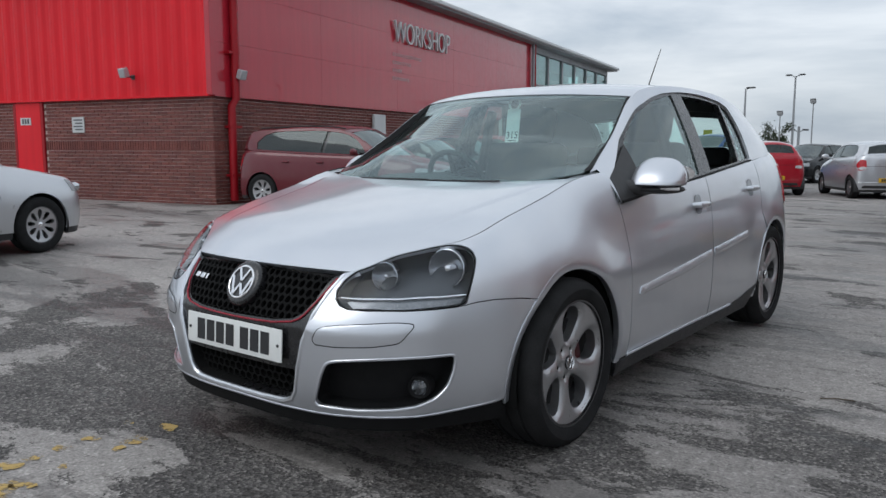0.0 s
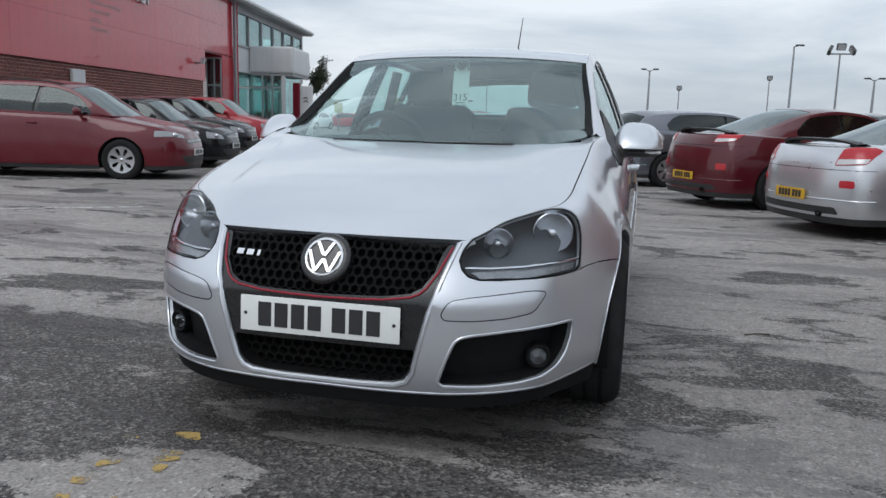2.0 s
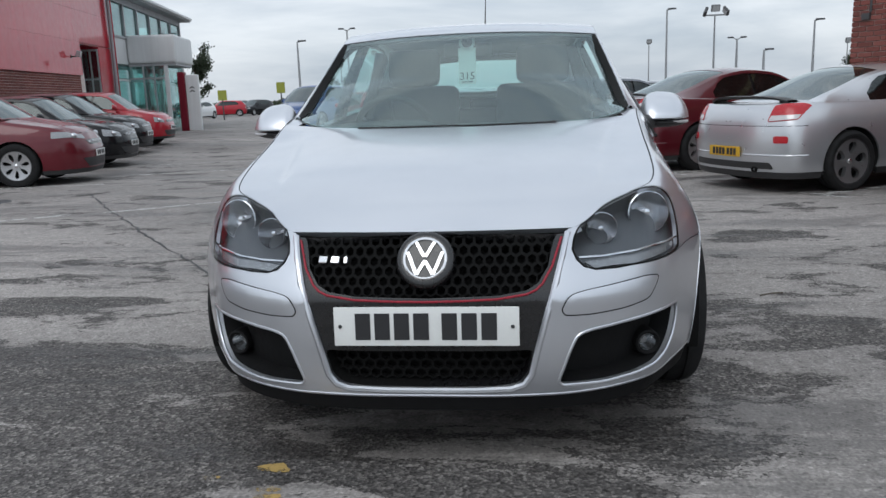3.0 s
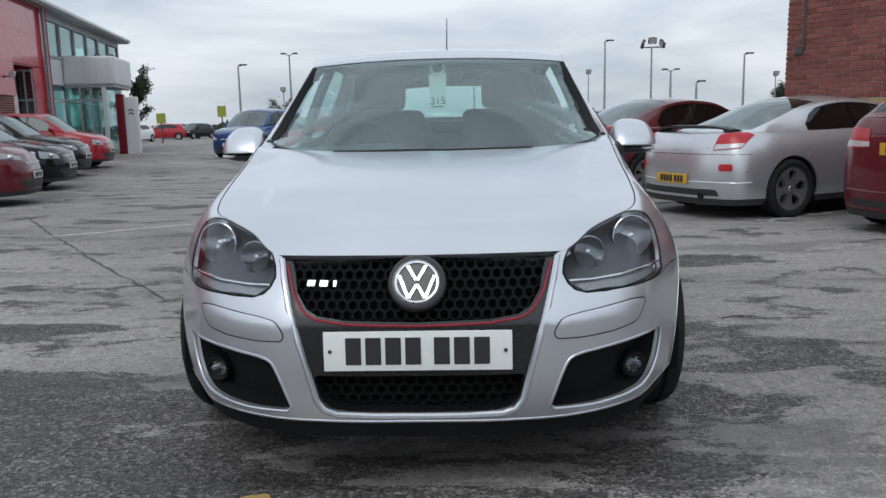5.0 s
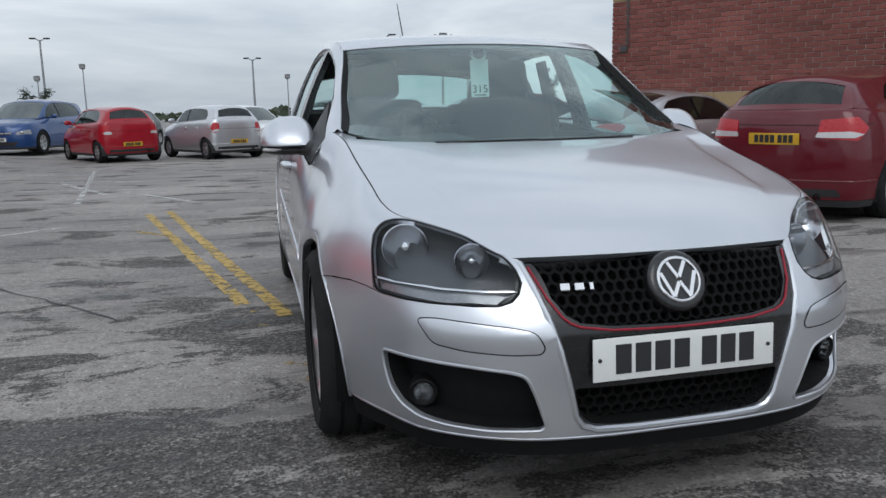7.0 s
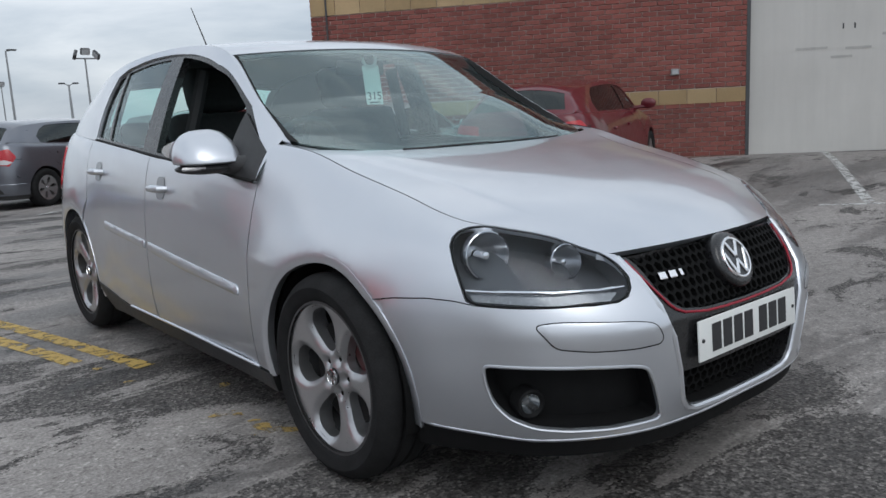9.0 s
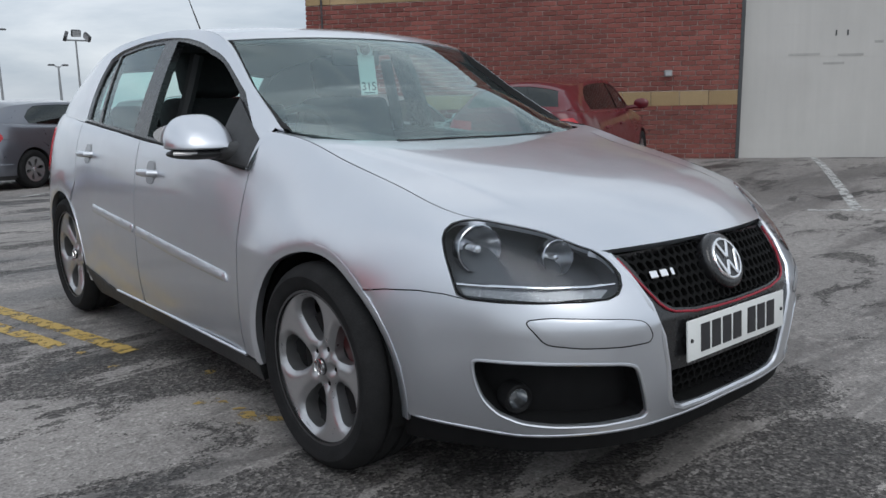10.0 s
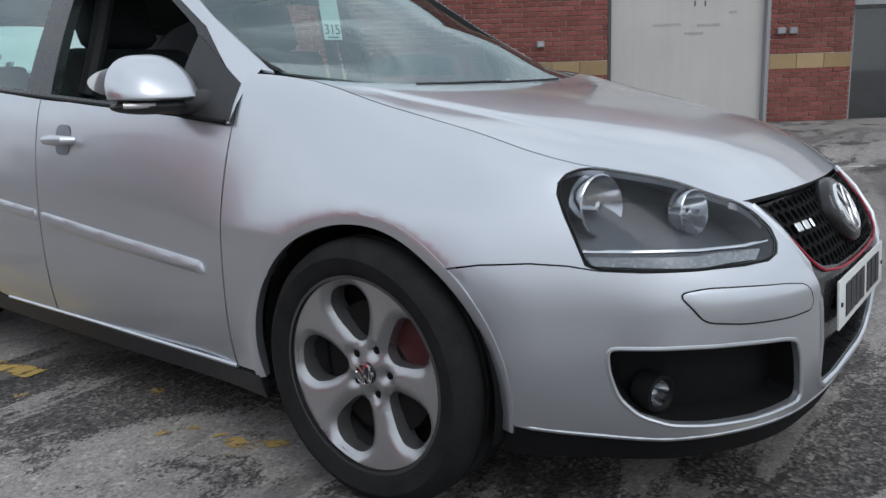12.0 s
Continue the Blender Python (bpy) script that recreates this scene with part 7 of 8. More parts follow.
    floodlight(ML @ Matrix.Translation((-0.1, 2.2, 4.75)) @ Matrix.Rotation(radians(-90), 4, "Z"), "white wall floodlight on the red cladding", "floodlights")
    # lettering
    cu = bpy.data.curves.new("lettering", "FONT")
    cu.body, cu.size, cu.extrude, cu.offset = "WORKSHOP", 0.86, 0.03, -0.010
    tmp = new("tmp_text", cu)
    me = bpy.data.meshes.new_from_object(tmp)
    bpy.data.objects.remove(tmp)
    me.materials.append(B["white_panel"])
    w = max(v.co.x for v in me.vertices)
    t = new("workshop_lettering", me)
    t.matrix_world = ML @ Matrix.Translation((7.25, -0.13, 4.06)) @ Matrix.Diagonal((3.56 / w, 1, 1, 1)) @ Matrix.Rotation(radians(90), 4, "X")
    tagged(t, "raised pale letters reading WORKSHOP on red cladding", "lettering")
    sm = empty("service_lettering", ML @ Matrix.Translation((7.25, -0.064, 3.05)), "small pale unreadable lettering as plain bars", "lettering")
    for i, ln in enumerate((1.85, 1.15, 0.55, 1.0)):
        for k in range(int(ln / 0.11)):
            slab("text_bar", (k * 0.11, -0.004, 0.62 - 0.22 * i), (k * 0.11 + 0.075, 0.0, 0.71 - 0.22 * i), B["red_mark"], sm)
    return wk


B["red_dark"] = wall_mat("dark_red_panel", (0.150, 0.006, 0.018), 0.4)
B["red_mark"] = plain_mat("faded_mark", (0.50, 0.30, 0.31), 0.6)
build_workshop()


def build_totem():
    base = ML @ Matrix.Translation((21.6, -2.35, 0)) @ Matrix.Rotation(radians(-90), 4, "Z")
    tt = empty("totem_sign", base, "tall white totem sign beside the showroom entrance", "sign")
    slab("totem_body", (-0.27, -0.12, -0.3), (0.27, 0.12, 2.25), B["white_panel"], tt, 0.03)
    bm = bmesh.new()
    for z in (1.62, 1.76):
        for s in (-1, 1):
            box(bm, (-0.01, -0.132, -0.022), (0.12, -0.121, 0.022), 0.0, Matrix.Translation((0, 0, z)) @ Matrix.Diagonal((s, 1, 1, 1)) @ Matrix.Rotation(radians(32), 4, "Y"))
    bmesh.ops.recalc_face_normals(bm, faces=bm.faces)
    part("emblem", bm, B["lamp_case"], tt, smooth=False)


build_totem()


def build_brick_hall():
    h = empty("brick_hall", MR, "red brick hall with buff bands and a white roller door", "building", kind="structure")
    T1 = 5.4
    slab("wall_core", (0.004, 0.010, -0.3), (6.97, 9.0, T1), B["mortar"], h)
    slab("wall_core", (9.42, 0.010, -0.3), (10.75, 9.0, T1), B["mortar"], h)
    slab("door_head", (6.97, 0.012, 3.6), (9.42, 9.0, T1), B["brick_r"], h)
    slab("door_reveal", (6.97, 0.16, -0.3), (9.42, 0.3, 3.6), B["mortar"], h)
    for i in range(7):
        slab("door_slat", (6.99, 0.105, 0.20 + 0.5 * i), (9.40, 0.15, 0.6997 + 0.5 * i), B["shutter"], h, 0.0007, "white roller door panel")
    slab("door_post", (6.93, -0.01, -0.1), (6.985, 0.12, 3.6), B["lamp_case"], h)
    slab("door_post", (9.405, -0.01, -0.1), (9.46, 0.12, 3.6), B["grey_trim"], h)
    bm = bmesh.new()
    for x, z, w in ((7.65, 1.74, 0.45), (8.35, 1.72, 0.36), (8.15, 1.60, 0.30), (8.85, 1.90, 0.12)):
        box(bm, (x, 0.1005, z), (x + w, 0.1045, z + 0.035), 0.0, Matrix.Translation((0, 0, 0)))
    part("scuff_mark", bm, B["scuff"], h, smooth=False)
    for x in (8.30, 8.46):
        slab("vent_slot", (x, 0.100, 2.02), (x + 0.022, 0.106, 2.10), B["lamp_case"], h)
    # glazed bay past the door
    slab("bay_core", (10.75, 0.25, -0.3), (16.0, 9.0, T1), B["mortar"], h)
    slab("bay_pane", (10.75, 0.2, 0.1), (16.0, 0.23, 3.4), B["pane_dark"], h)
    slab("bay_lintel", (10.75, -0.02, 1.95), (16.0, 0.2, 2.15), B["grey_trim"], h)
    frame_grid("bay", 10.8, 15.9, 0.1, 1.95, 0.19, 3, 1, 0.08, B["grey_trim"], h)
    # wall lamp and cable
    lamp = empty("wall_lamp", MR @ Matrix.Translation((5.88, 0, 1.52)), "small grey wall lamp on the brick", "lamp")
    slab("case", (-0.06, -0.10, -0.05), (0.06, 0.0, 0.05), B["grey_trim"], lamp, 0.012)
    slab("lens", (-0.045, -0.108, -0.035), (0.045, -0.101, 0.02), B["lamp_face"], lamp, 0.004)
    for x in (9.62, 9.80):
        lamp = empty("wall_socket", MR @ Matrix.Translation((x, 0, 1.60)), "small grey socket on the brick pier", "socket", "sockets")
        slab("case", (-0.06, -0.07, -0.05), (0.06, 0.0, 0.05), B["grey_trim"], lamp, 0.01)
    bm = bmesh.new()
    tube(bm, [(0.28, -0.03, 2.05), (0.28, -0.03, 5.3)], 0.018, 6)
    part("conduit", bm, B["lamp_case"], h, "brown cable conduit")
    slab("conduit_box", (0.16, -0.07, 1.94), (0.28, -0.005, 2.04), B["lamp_case"], h, 0.01)
    slab("parapet", (-0.03, -0.04, T1), (16.0, 9.0, T1 + 0.12), B["grey_trim"], h)
    return h


hall = build_brick_hall()


# ---- lamp posts, trees, boards ----
def lamp_post(x, y, top, kind, label):
    z0 = ground_z(x, y)
    k = max(1.0, math.hypot(x, y) / 32)
    p = empty("lamp_post", Matrix.Translation((x, y, z0)) @ Matrix.Scale(k if kind != "flood1" else 0.62 * k, 4), label, "lamp post", "lamp posts")
    h = (top - z0) / (k if kind != "flood1" else 0.62 * k)
    bm = bmesh.new()
    tube(bm, [(0, 0, -0.1), (0, 0, 1.2), (0, 0, h)], [0.055, 0.045, 0.030], 10)
    part("pole", bm, B["post"], p)
    if kind == "street":
        for s in (1, -1):
            bm = bmesh.new()
            tube(bm, [(0, 0, h - 0.05), (0.12 * s, 0, h + 0.03), (0.2 * s, 0, h + 0.04)], 0.018, 8)
            part("arm", bm, B["post"], p)
            bm = bmesh.new()
            box(bm, (0.24 * s - 0.11, -0.06, h + 0.02), (0.24 * s + 0.11, 0.06, h + 0.08), 0.02)
            part("lantern", bm, B["lamp_case"], p)
    elif kind == "single":
        bm = bmesh.new()
        tube(bm, [(0, 0, h - 0.02), (0.15, 0, h + 0.01)], 0.02, 8)
        part("arm", bm, B["post"], p)
        bm = bmesh.new()
        box(bm, (0.03, -0.06, h), (0.36, 0.06, h + 0.06), 0.02)
        part("lantern", bm, B["lamp_case"], p)
    else:
        n = 3 if kind == "flood3" else 1
        bm = bmesh.new()
        tube(bm, [(-0.42 if n == 3 else -0.12, 0, h), (0.42 if n == 3 else 0.12, 0, h)], 0.03, 8)
        part("crossbar", bm, B["post"], p)
        for i in range(n):
            x0 = (i - 1) * 0.40 if n == 3 else 0
            lift = 0.14 if n == 3 and i == 1 else 0.04
            m = Matrix.Translation((x0, -0.05, h + lift)) @ Matrix.Rotation(radians((i - 1) * -58 if n == 3 else 0), 4, "Z") @ Matrix.Rotation(radians((i - 1) * 42 if n == 3 else 0), 4, "Y") @ Matrix.Rotation(radians(25), 4, "X")
            bm = bmesh.new()
            box(bm, (-0.17, -0.06, 0), (0.17, 0.06, 0.26), 0.02, m)
            part("flood_head", bm, B["lamp_case"], p)
            bm = bmesh.new()
            box(bm, (-0.14, -0.068, 0.02), (0.14, -0.062, 0.24), 0.0, m)
            part("flood_glass", bm, B["lamp_face"], p, smooth=False)


POSTS = ((8.31, 33.43, 4.05, "flood3"), (27.76, 108.3, 7.0, "street"), (27.1, 93.3, 4.8, "single"), (9.75, 54.5, 6.27, "single"), (6.85, 42.6, 3.42, "flood1"), (19.3, 53.8, 5.1, "single"), (18.9, 46.9, 3.25, "flood1"),
         (-31.5, 105.7, 8.9, "single"), (-17.0, 73.0, 7.45, "street"), (-9.72, 48.7, 3.75, "flood1"), (-14.9, 61.0, 3.55, "flood1"), (0.5, 67.3, 5.4, "street"), (2.7, 57.2, 3.4, "flood1"), (-24.2, 104.2, 3.2, "street"))
for x, y, t, k in POSTS:
    lamp_post(x, y, t, k, {"flood3": "tall post with three floodlights", "flood1": "post with a square floodlight", "single": "slim grey street lamp post", "street": "two-armed street lamp post"}[k])


def tree(x, y, h, r, seed, lean=(0, 0)):
    """A small wind-bent tree: trunk, limbs and a ragged crown of leaf clumps."""
    rnd = random.Random(seed)
    z0 = ground_z(x, y)
    t = empty("tree", Matrix.Translation((x, y, z0)), "small dark wind-bent tree with a ragged crown", "tree", "trees")
    bm = bmesh.new()
    top = Vector((lean[0], lean[1], h * 0.7))
    tube(bm, [(0, 0, -0.1), top * 0.4 + Vector((0.08, 0, 0)), top], [0.11, 0.08, 0.035], 8)
    tips = []
    for i in range(9):
        a = rnd.uniform(0, 6.28)
        b = top * rnd.uniform(0.45, 1.0)
        e = b + Vector((math.cos(a) * r * rnd.uniform(0.5, 1.0), math.sin(a) * r * rnd.uniform(0.5, 1.0), rnd.uniform(0.1, 0.35) * h))
        tube(bm, [b, (b + e) / 2 + Vector((0, 0, 0.08)), e], [0.035, 0.022, 0.01], 5)
        tips += [b.lerp(e, k) for k in (0.45, 0.7, 0.9, 1.05)]
    part("trunk", bm, B["bark"], t)
    verts, faces = [], []
    for c in tips:
        for _ in range(80):
            p = c + Vector((rnd.gauss(0, 1), rnd.gauss(0, 1), rnd.gauss(0, 0.8))) * r * 0.16
            d = Vector((rnd.gauss(0, 1), rnd.gauss(0, 1), rnd.gauss(0, 1))).normalized()
            u = d.orthogonal().normalized() * rnd.uniform(0.04, 0.085)
            w = d.cross(u).normalized() * rnd.uniform(0.025, 0.05)
            i = len(verts)
            verts += [p - u, p + w, p + u, p - w]
            faces.append((i, i + 1, i + 2, i + 3))
    cr = raw("crown", verts, faces, B["leaf"], t)
    cr["kind"] = "stuff"


tree(-17.1, 36.9, 4.0, 0.85, 3, (0.2, 0))
tree(-16.1, 62.5, 3.4, 1.1, 5, (0.9, 0))
tree(22.5, 53.7, 3.0, 0.8, 8, (-0.4, 0))


def board(x, y, w, z0, z1):
    b = empty("notice_board", Matrix.Translation((x, y, ground_z(x, y))), "yellow-green roadside board on a post", "sign", "boards")
    bm = bmesh.new()
    tube(bm, [(0, 0, 0), (0, 0, z0 + 0.1)], 0.05, 8)
    part("board_post", bm, B["lamp_case"], b)
    slab("board_face", (-w / 2, -0.04, z0), (w / 2, 0.04, z1), B["board_y"], b)


board(-21.1, 50.9, 0.62, 1.35, 2.05)
board(-17.3, 52.3, 0.60, 1.75, 2.50)


def far_hedge():
    """Low far hedges and roofs along the horizon."""
    rnd = random.Random(4)
    verts, faces = [], []
    for i in range(2600):
        a = rnd.uniform(-1.2, 1.2)
        d = rnd.uniform(115, 150)
        h = 0.6 + 2.2 * abs(noise.noise(Vector((a * 9, 0, 3)))) + 0.5 * rnd.random()
        p = Vector((math.sin(a) * d, math.cos(a) * d, -0.2 + rnd.random() * h))
        u = Vector((rnd.gauss(0, 1), rnd.gauss(0, 1), 0)).normalized() * rnd.uniform(0.5, 1.2)
        w = Vector((rnd.gauss(0, 0.3), rnd.gauss(0, 0.3), 1)).normalized() * rnd.uniform(0.3, 0.7)
        k = len(verts)
        verts += [p - u, p - w, p + u, p + w]
        faces.append((k, k + 1, k + 2, k + 3))
    h = raw("far_hedge", verts, faces, B["leaf"])
    tagged(h, "dark hedges far along the edge of the yard", "hedge", kind="stuff")


far_hedge()


# ---- road paint ----
for i, (a, b, jag) in enumerate((((-0.89, 1.58), (-1.93, 7.2), 0.10), ((-1.11, 1.90), (-2.15, 7.0), 0.12))):
    stripe("double_yellow_line", a, b, 0.085, M["yellow_line"], "worn double yellow line beside the silver car", "double yellow lines", 0.004, jag, i)
stripe("double_yellow_line", (-1.66, 4.85), (-2.10, 5.50), 0.07, M["yellow_worn"], "short worn yellow cross line", "double yellow lines", 0.0055, 0.1, 7)


def paint_fleck(x, y, r, seed):
    """A ragged leftover scrap of yellow paint."""
    rnd = random.Random(seed)
    n = 16
    ph = [rnd.uniform(0, 6.28) for _ in range(4)]
    st, an = rnd.uniform(0.5, 0.9), rnd.uniform(-0.5, 0.5)
    pts = []
    for i in range(n):
        a = 2 * math.pi * i / n
        k = r * (1 + 0.25 * math.sin(2 * a + ph[0]) + 0.18 * math.sin(3 * a + ph[1]) + 0.12 * math.sin(5 * a + ph[2]))
        px, py = k * math.cos(a), k * math.sin(a) * st
        qx, qy = x + px * math.cos(an) - py * math.sin(an), y + px * math.sin(an) + py * math.cos(an)
        pts.append((qx, qy, ground_z(qx, qy) + 0.004))
    ob = raw("paint_fleck", pts, [tuple(range(n))], M["yellow_worn"])
    tagged(ob, "ragged scrap of worn yellow road paint", "road marking", "yellow paint scraps", "structure")


for i, (x, y, r) in enumerate(((-0.91, 0.75, 0.028), (-0.88, 0.74, 0.026), (-0.86, 0.7, 0.024), (-0.86, 0.51, 0.05), (-0.81, 0.44, 0.055), (-0.84, 0.6, 0.02), (-0.74, 1.06, 0.04), (-1.02, 1.42, 0.02), (-1.06, 1.72, 0.022), (-0.48, -0.83, 0.045), (-0.65, -0.9, 0.022), (-0.46, -0.96, 0.032), (-0.45, -1.01, 0.034), (-0.43, -1.07, 0.028), (-0.6, -1.08, 0.032), (-0.59, -1.2, 0.034), (-0.58, -1.31, 0.03), (-0.57, -1.39, 0.04), (-0.42, -1.28, 0.026), (-0.38, -1.44, 0.045), (-0.37, -1.49, 0.06))):
    paint_fleck(x, y, r, 40 + i)

WL = "worn white parking bay line"
for i, (a, b, w) in enumerate((((5.79, 1.10), (10.4, 3.65), 0.10), ((5.55, 1.48), (6.35, 0.10), 0.08), ((3.22, 5.36), (6.4, 7.5), 0.10), ((3.03, 5.7), (3.4, 5.05), 0.08), ((2.2, 8.1), (4.8, 9.8), 0.10), ((2.0, 8.5), (2.38, 7.7), 0.08), ((0.7, 10.6), (3.2, 12.4), 0.10), ((-0.4, 13.4), (2.0, 15.2), 0.10),
                               ((-4.15, 12.6), (-3.05, 10.0), 0.09), ((-2.8, 10.3), (-1.72, 8.3), 0.09), ((-1.25, 13.2), (-0.5, 13.7), 0.09), ((-8.9, 19.0), (-6.2, 27.0), 0.10), ((-4.6, 11.2), (-2.2, 10.6), 0.09), ((-5.0, 13.2), (-2.6, 12.4), 0.09), ((-5.4, 15.4), (-3.0, 14.4), 0.09), ((-3.2, 8.6), (-4.2, 16.2), 0.08),
                               ((-5.9, 3.9), (-4.6, 4.9), 0.10), ((-4.3, 5.0), (-2.9, 6.1), 0.10), ((-9.8, 7.6), (-6.2, 8.4), 0.10), ((-6.6, 9.9), (-4.6, 10.7), 0.10), ((-7.2, 12.2), (-5.4, 12.8), 0.10))):
    stripe("parking_line", a, b, w, M["white_line"], WL, "parking lines", 0.004, 0.06, 60 + i)
bm = bmesh.new()
lathe(bm, [(0.0, 0.004), (0.30, 0.004), (0.32, 0.002), (0.33, -0.02)], Matrix.Translation((-6.6, 6.2, ground_z(-6.6, 6.2) + 0.002)), 28)
tagged(part("manhole_cover", bm, B["lamp_case"]), "round dark iron manhole cover in the asphalt", "manhole cover")


def crack(pts, w, seed):
    """A tarred joint in the asphalt."""
    rnd = random.Random(seed)
    verts, faces = [], []
    P = [Vector((*p, 0)) for p in pts]
    fine = []
    for a, b in zip(P, P[1:]):
        n = max(2, int((b - a).length / 0.15))
        fine += [a.lerp(b, i / n) + Vector((rnd.uniform(-0.02, 0.02), rnd.uniform(-0.02, 0.02), 0)) for i in range(n)]
    for i, p in enumerate(fine):
        d = (fine[min(i + 1, len(fine) - 1)] - fine[max(i - 1, 0)]).normalized()
        s = Vector((-d.y, d.x, 0)) * w * rnd.uniform(0.4, 1.3) / 2
        for q in (p - s, p + s):
            verts.append((q.x, q.y, ground_z(q.x, q.y) + 0.0035))
    for i in range(len(fine) - 1):
        faces.append((2 * i, 2 * i + 2, 2 * i + 3, 2 * i + 1))
    tagged(raw("asphalt_joint", verts, faces, M["tar"]), "dark tarred joint across the asphalt", "joint", "asphalt joints", "structure")


M["tar"] = plain_mat("tar", (0.030, 0.030, 0.031), 0.6, 0, 0.3, 30, 0.3)
crack([(-5.7, 7.1), (-4.27, 5.11), (-2.9, 3.25), (-2.2, 2.35), (-1.65, 1.60)], 0.022, 1)
bm = bmesh.new()
tube(bm, [(1.47, 1.15, 0.006), (1.53, 1.19, 0.007), (1.60, 1.21, 0.005)], 0.0035, 5)
tagged(part("twig", bm, B["bark"]), "thin dark twig lying on the asphalt", "twig")


# ---- bricks, last ----
def brick_mesh(w, h, d, mat):
    me = bpy.data.meshes.new("brick")
    b = 0.006
    x, z = w / 2, h / 2
    vs = [(-x, 0, -z), (x, 0, -z), (x, 0, z), (-x, 0, z), (-x + b, -d, -z + b), (x - b, -d, -z + b), (x - b, -d, z - b), (-x + b, -d, z - b)]
    me.from_pydata(vs, [], [(4, 5, 6, 7), (0, 1, 5, 4), (1, 2, 6, 5), (2, 3, 7, 6), (3, 0, 4, 7)])
    me.materials.append(mat)
    return me


def lay_bricks(m, x0, x1, z0, z1, mat, parent, near, skip=lambda x, z: False, special=None):
    """Stretcher bond on a wall face; bricks in the near stretch are parts of their own, the rest one mesh."""
    rnd = random.Random(11)
    W, H, P, C = 0.215, 0.065, 0.225, 0.075
    shared = brick_mesh(W, H, 0.012, mat)
    loose, verts, faces = [], [], []
    rows = int((z1 - z0) / C)
    for r in range(rows):
        z = z0 + (r + 0.5) * C
        off = (r % 2) * P / 2
        n = int((x1 - x0) / P) + 2
        for i in range(n):
            a, b = x0 + i * P - off, x0 + i * P - off + W
            a, b = max(a, x0), min(b, x1)
            if b - a < 0.04 or skip((a + b) / 2, z):
                continue
            if near((a + b) / 2, z) and len(loose) < 300 and b - a > 0.2:
                loose.append(((a + b) / 2, z))
                continue
            d = 0.012 + rnd.uniform(-0.003, 0.003)
            k = len(verts)
            e = 0.005
            zl, zh = z - H / 2, z + H / 2
            verts += [(a, 0, zl), (b, 0, zl), (b, 0, zh), (a, 0, zh), (a + e, -d, zl + e), (b - e, -d, zl + e), (b - e, -d, zh - e), (a + e, -d, zh - e)]
            faces += [(k + 4, k + 5, k + 6, k + 7), (k, k + 1, k + 5, k + 4), (k + 1, k + 2, k + 6, k + 5), (k + 2, k + 3, k + 7, k + 6), (k + 3, k, k + 4, k + 7)]
    rest = raw("bricks", verts, faces, mat, parent)
    rest.matrix_local = m
    rest["kind"] = "stuff"
    for x, z in loose:
        o = new("brick", shared)
        o.parent = parent
        o.matrix_local = m @ Matrix.Translation((x, rnd.uniform(-0.002, 0.002), z))
    return rest


def band_row(m, x0, x1, z0, z1, mat, parent, w, name):
    n = max(1, round((x1 - x0) / w))
    for i in range(n):
        a, b = x0 + (x1 - x0) * i / n, x0 + (x1 - x0) * (i + 1) / n
        bm = bmesh.new()
        box(bm, (a + 0.004, -0.014, z0 + 0.005), (b - 0.004, 0.004, z1 - 0.005), 0.003)
        o = part(name, bm, mat, parent, smooth=False)
        o.matrix_local = m


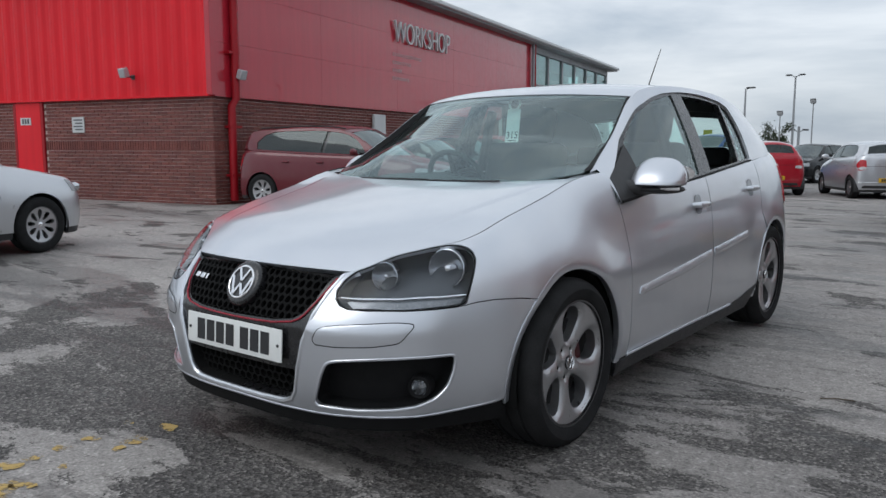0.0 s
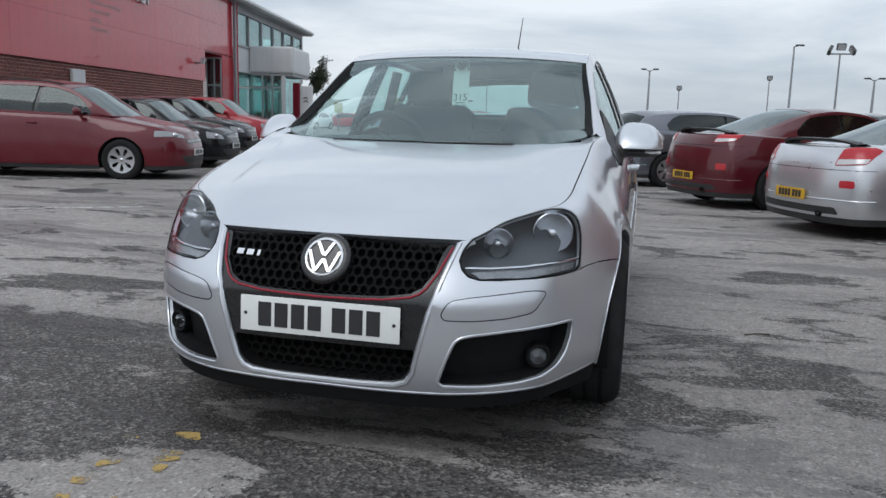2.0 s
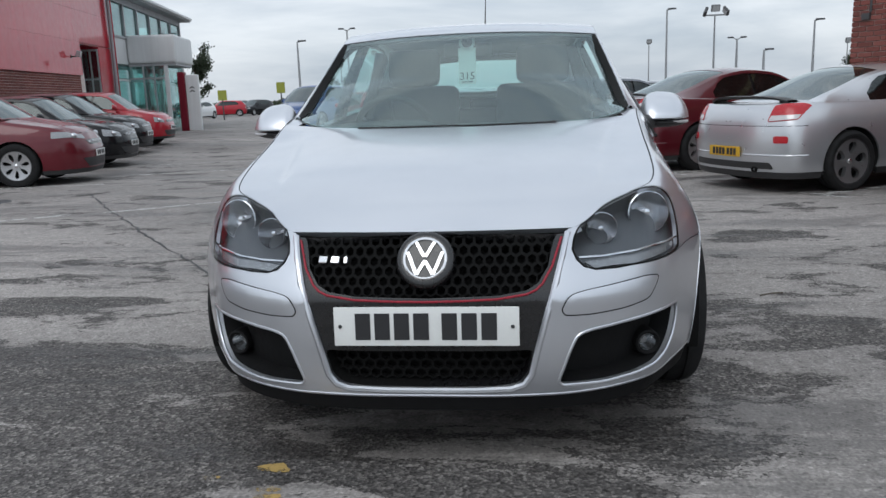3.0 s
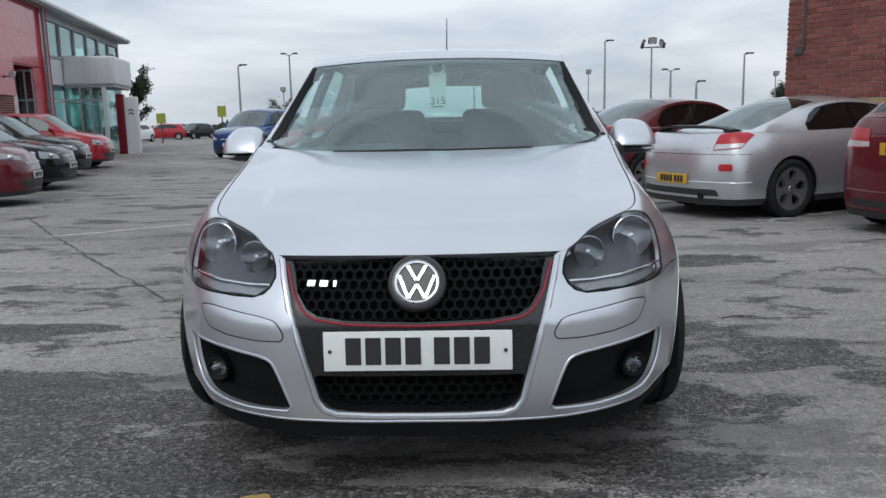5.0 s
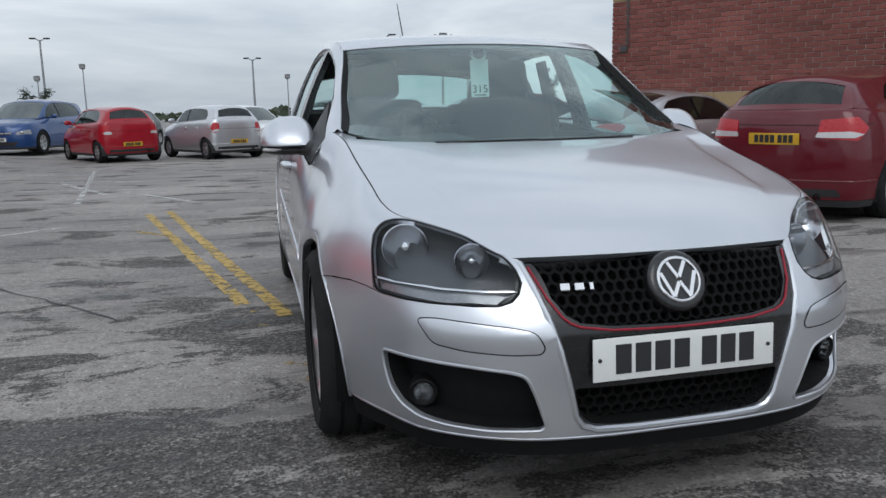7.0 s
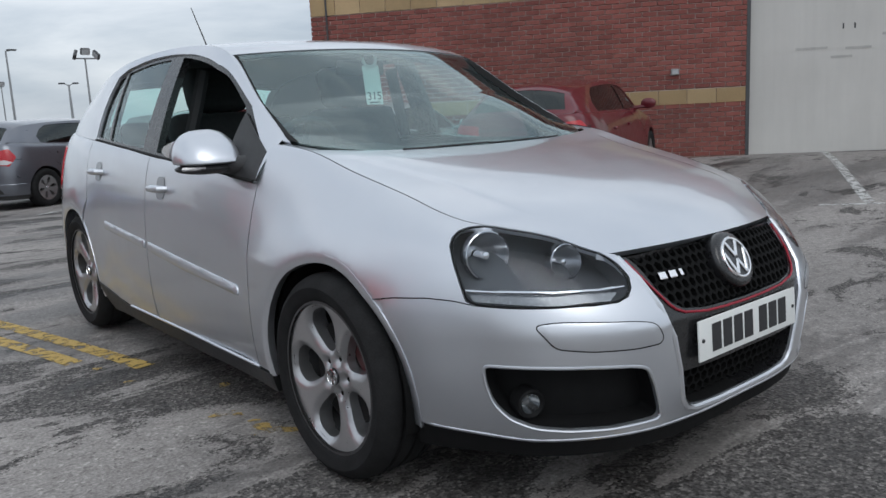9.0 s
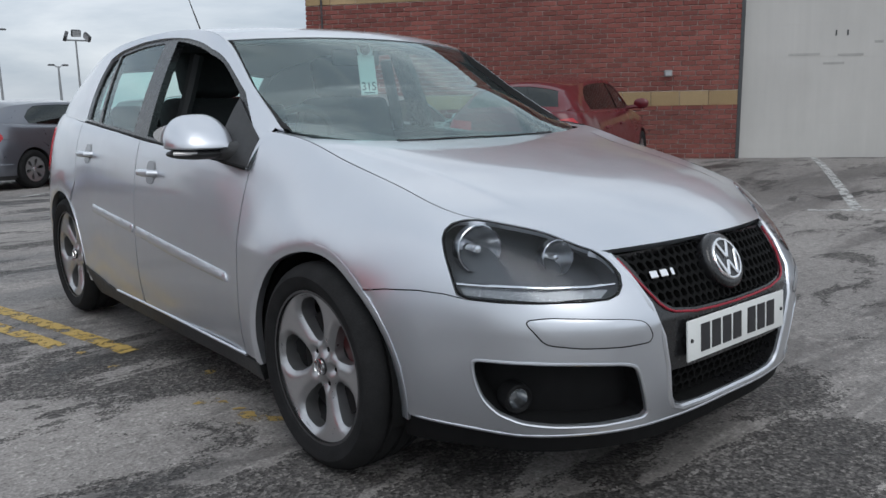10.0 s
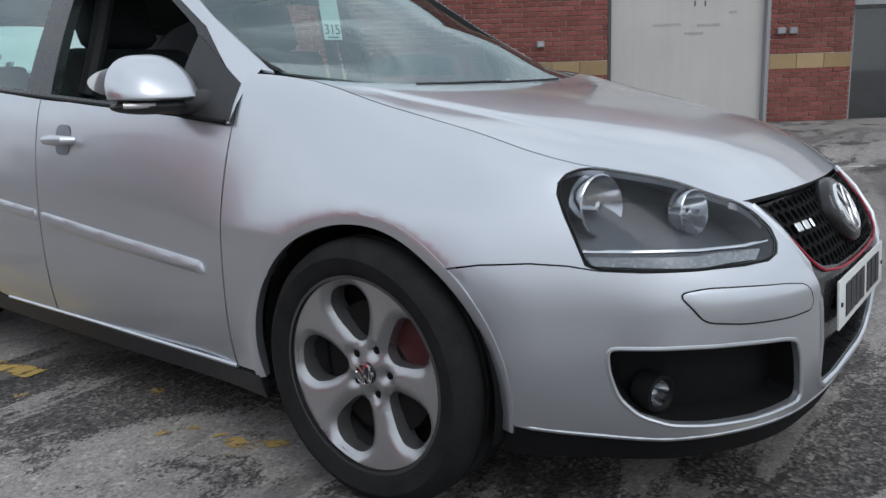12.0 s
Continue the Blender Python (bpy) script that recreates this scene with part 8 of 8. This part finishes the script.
in_band = lambda z: 1.02 < z < 1.25 or 2.76 < z < 3.06
I4 = Matrix()
lay_bricks(I4, 0.0, 6.93, -0.02, 5.38, B["brick_r"], hall, lambda x, z: 3.4 < x < 6.93 and 1.25 < z < 2.76, lambda x, z: in_band(z))
lay_bricks(I4, 9.46, 10.75, -0.02, 5.38, B["brick_r"], hall, lambda x, z: False, lambda x, z: in_band(z))
for xa, xb in ((0.0, 6.93), (9.46, 10.75)):
    band_row(I4, xa, xb, 1.02, 1.25, B["buff"], hall, 0.44, "buff_stone")
    band_row(I4, xa, xb, 2.76, 3.06, B["buff"], hall, 0.44, "buff_stone")
lay_bricks(Matrix.Rotation(radians(-90), 4, "Z") @ Matrix.Diagonal((-1, 1, 1, 1)), 0.0, 8.9, -0.02, 5.38, B["brick_r"], hall, lambda x, z: False)
workshop = [o for o in scene.collection.objects if o.name.startswith("workshop_building")][0]
end_m = Matrix(((0, 1, 0, 0), (1, 0, 0, 0), (0, 0, 1, 0), (0, 0, 0, 1)))
soldier = lambda z: 1.02 < z < 1.25
lay_bricks(I4, 0.0, 15.4, -0.1, 2.15, B["brick_l"], workshop, lambda x, z: False, lambda x, z: soldier(z))
lay_bricks(end_m, 0.0, 12.0, -0.1, 2.15, B["brick_l"], workshop, lambda x, z: x < 3.2 and z < 1.9, lambda x, z: soldier(z) or 5.0 < x < 6.05)


def soldier_row(m, x0, x1, z0, parent):
    verts, faces = [], []
    x = x0
    while x < x1 - 0.06:
        if not (m is end_m and 5.0 < x < 6.05):
            k = len(verts)
            a, b, zl, zh, d, e = x, x + 0.065, z0, z0 + 0.215, 0.012, 0.005
            verts += [(a, 0, zl), (b, 0, zl), (b, 0, zh), (a, 0, zh), (a + e, -d, zl + e), (b - e, -d, zl + e), (b - e, -d, zh - e), (a + e, -d, zh - e)]
            faces += [(k + 4, k + 5, k + 6, k + 7), (k, k + 1, k + 5, k + 4), (k + 1, k + 2, k + 6, k + 5), (k + 2, k + 3, k + 7, k + 6), (k + 3, k, k + 4, k + 7)]
        x += 0.075
    o = raw("soldier_course", verts, faces, B["brick_l"], parent)
    o.matrix_local = m
    o["kind"] = "stuff"


soldier_row(I4, 0.0, 15.4, 1.03, workshop)
soldier_row(end_m, 0.0, 12.0, 1.03, workshop)
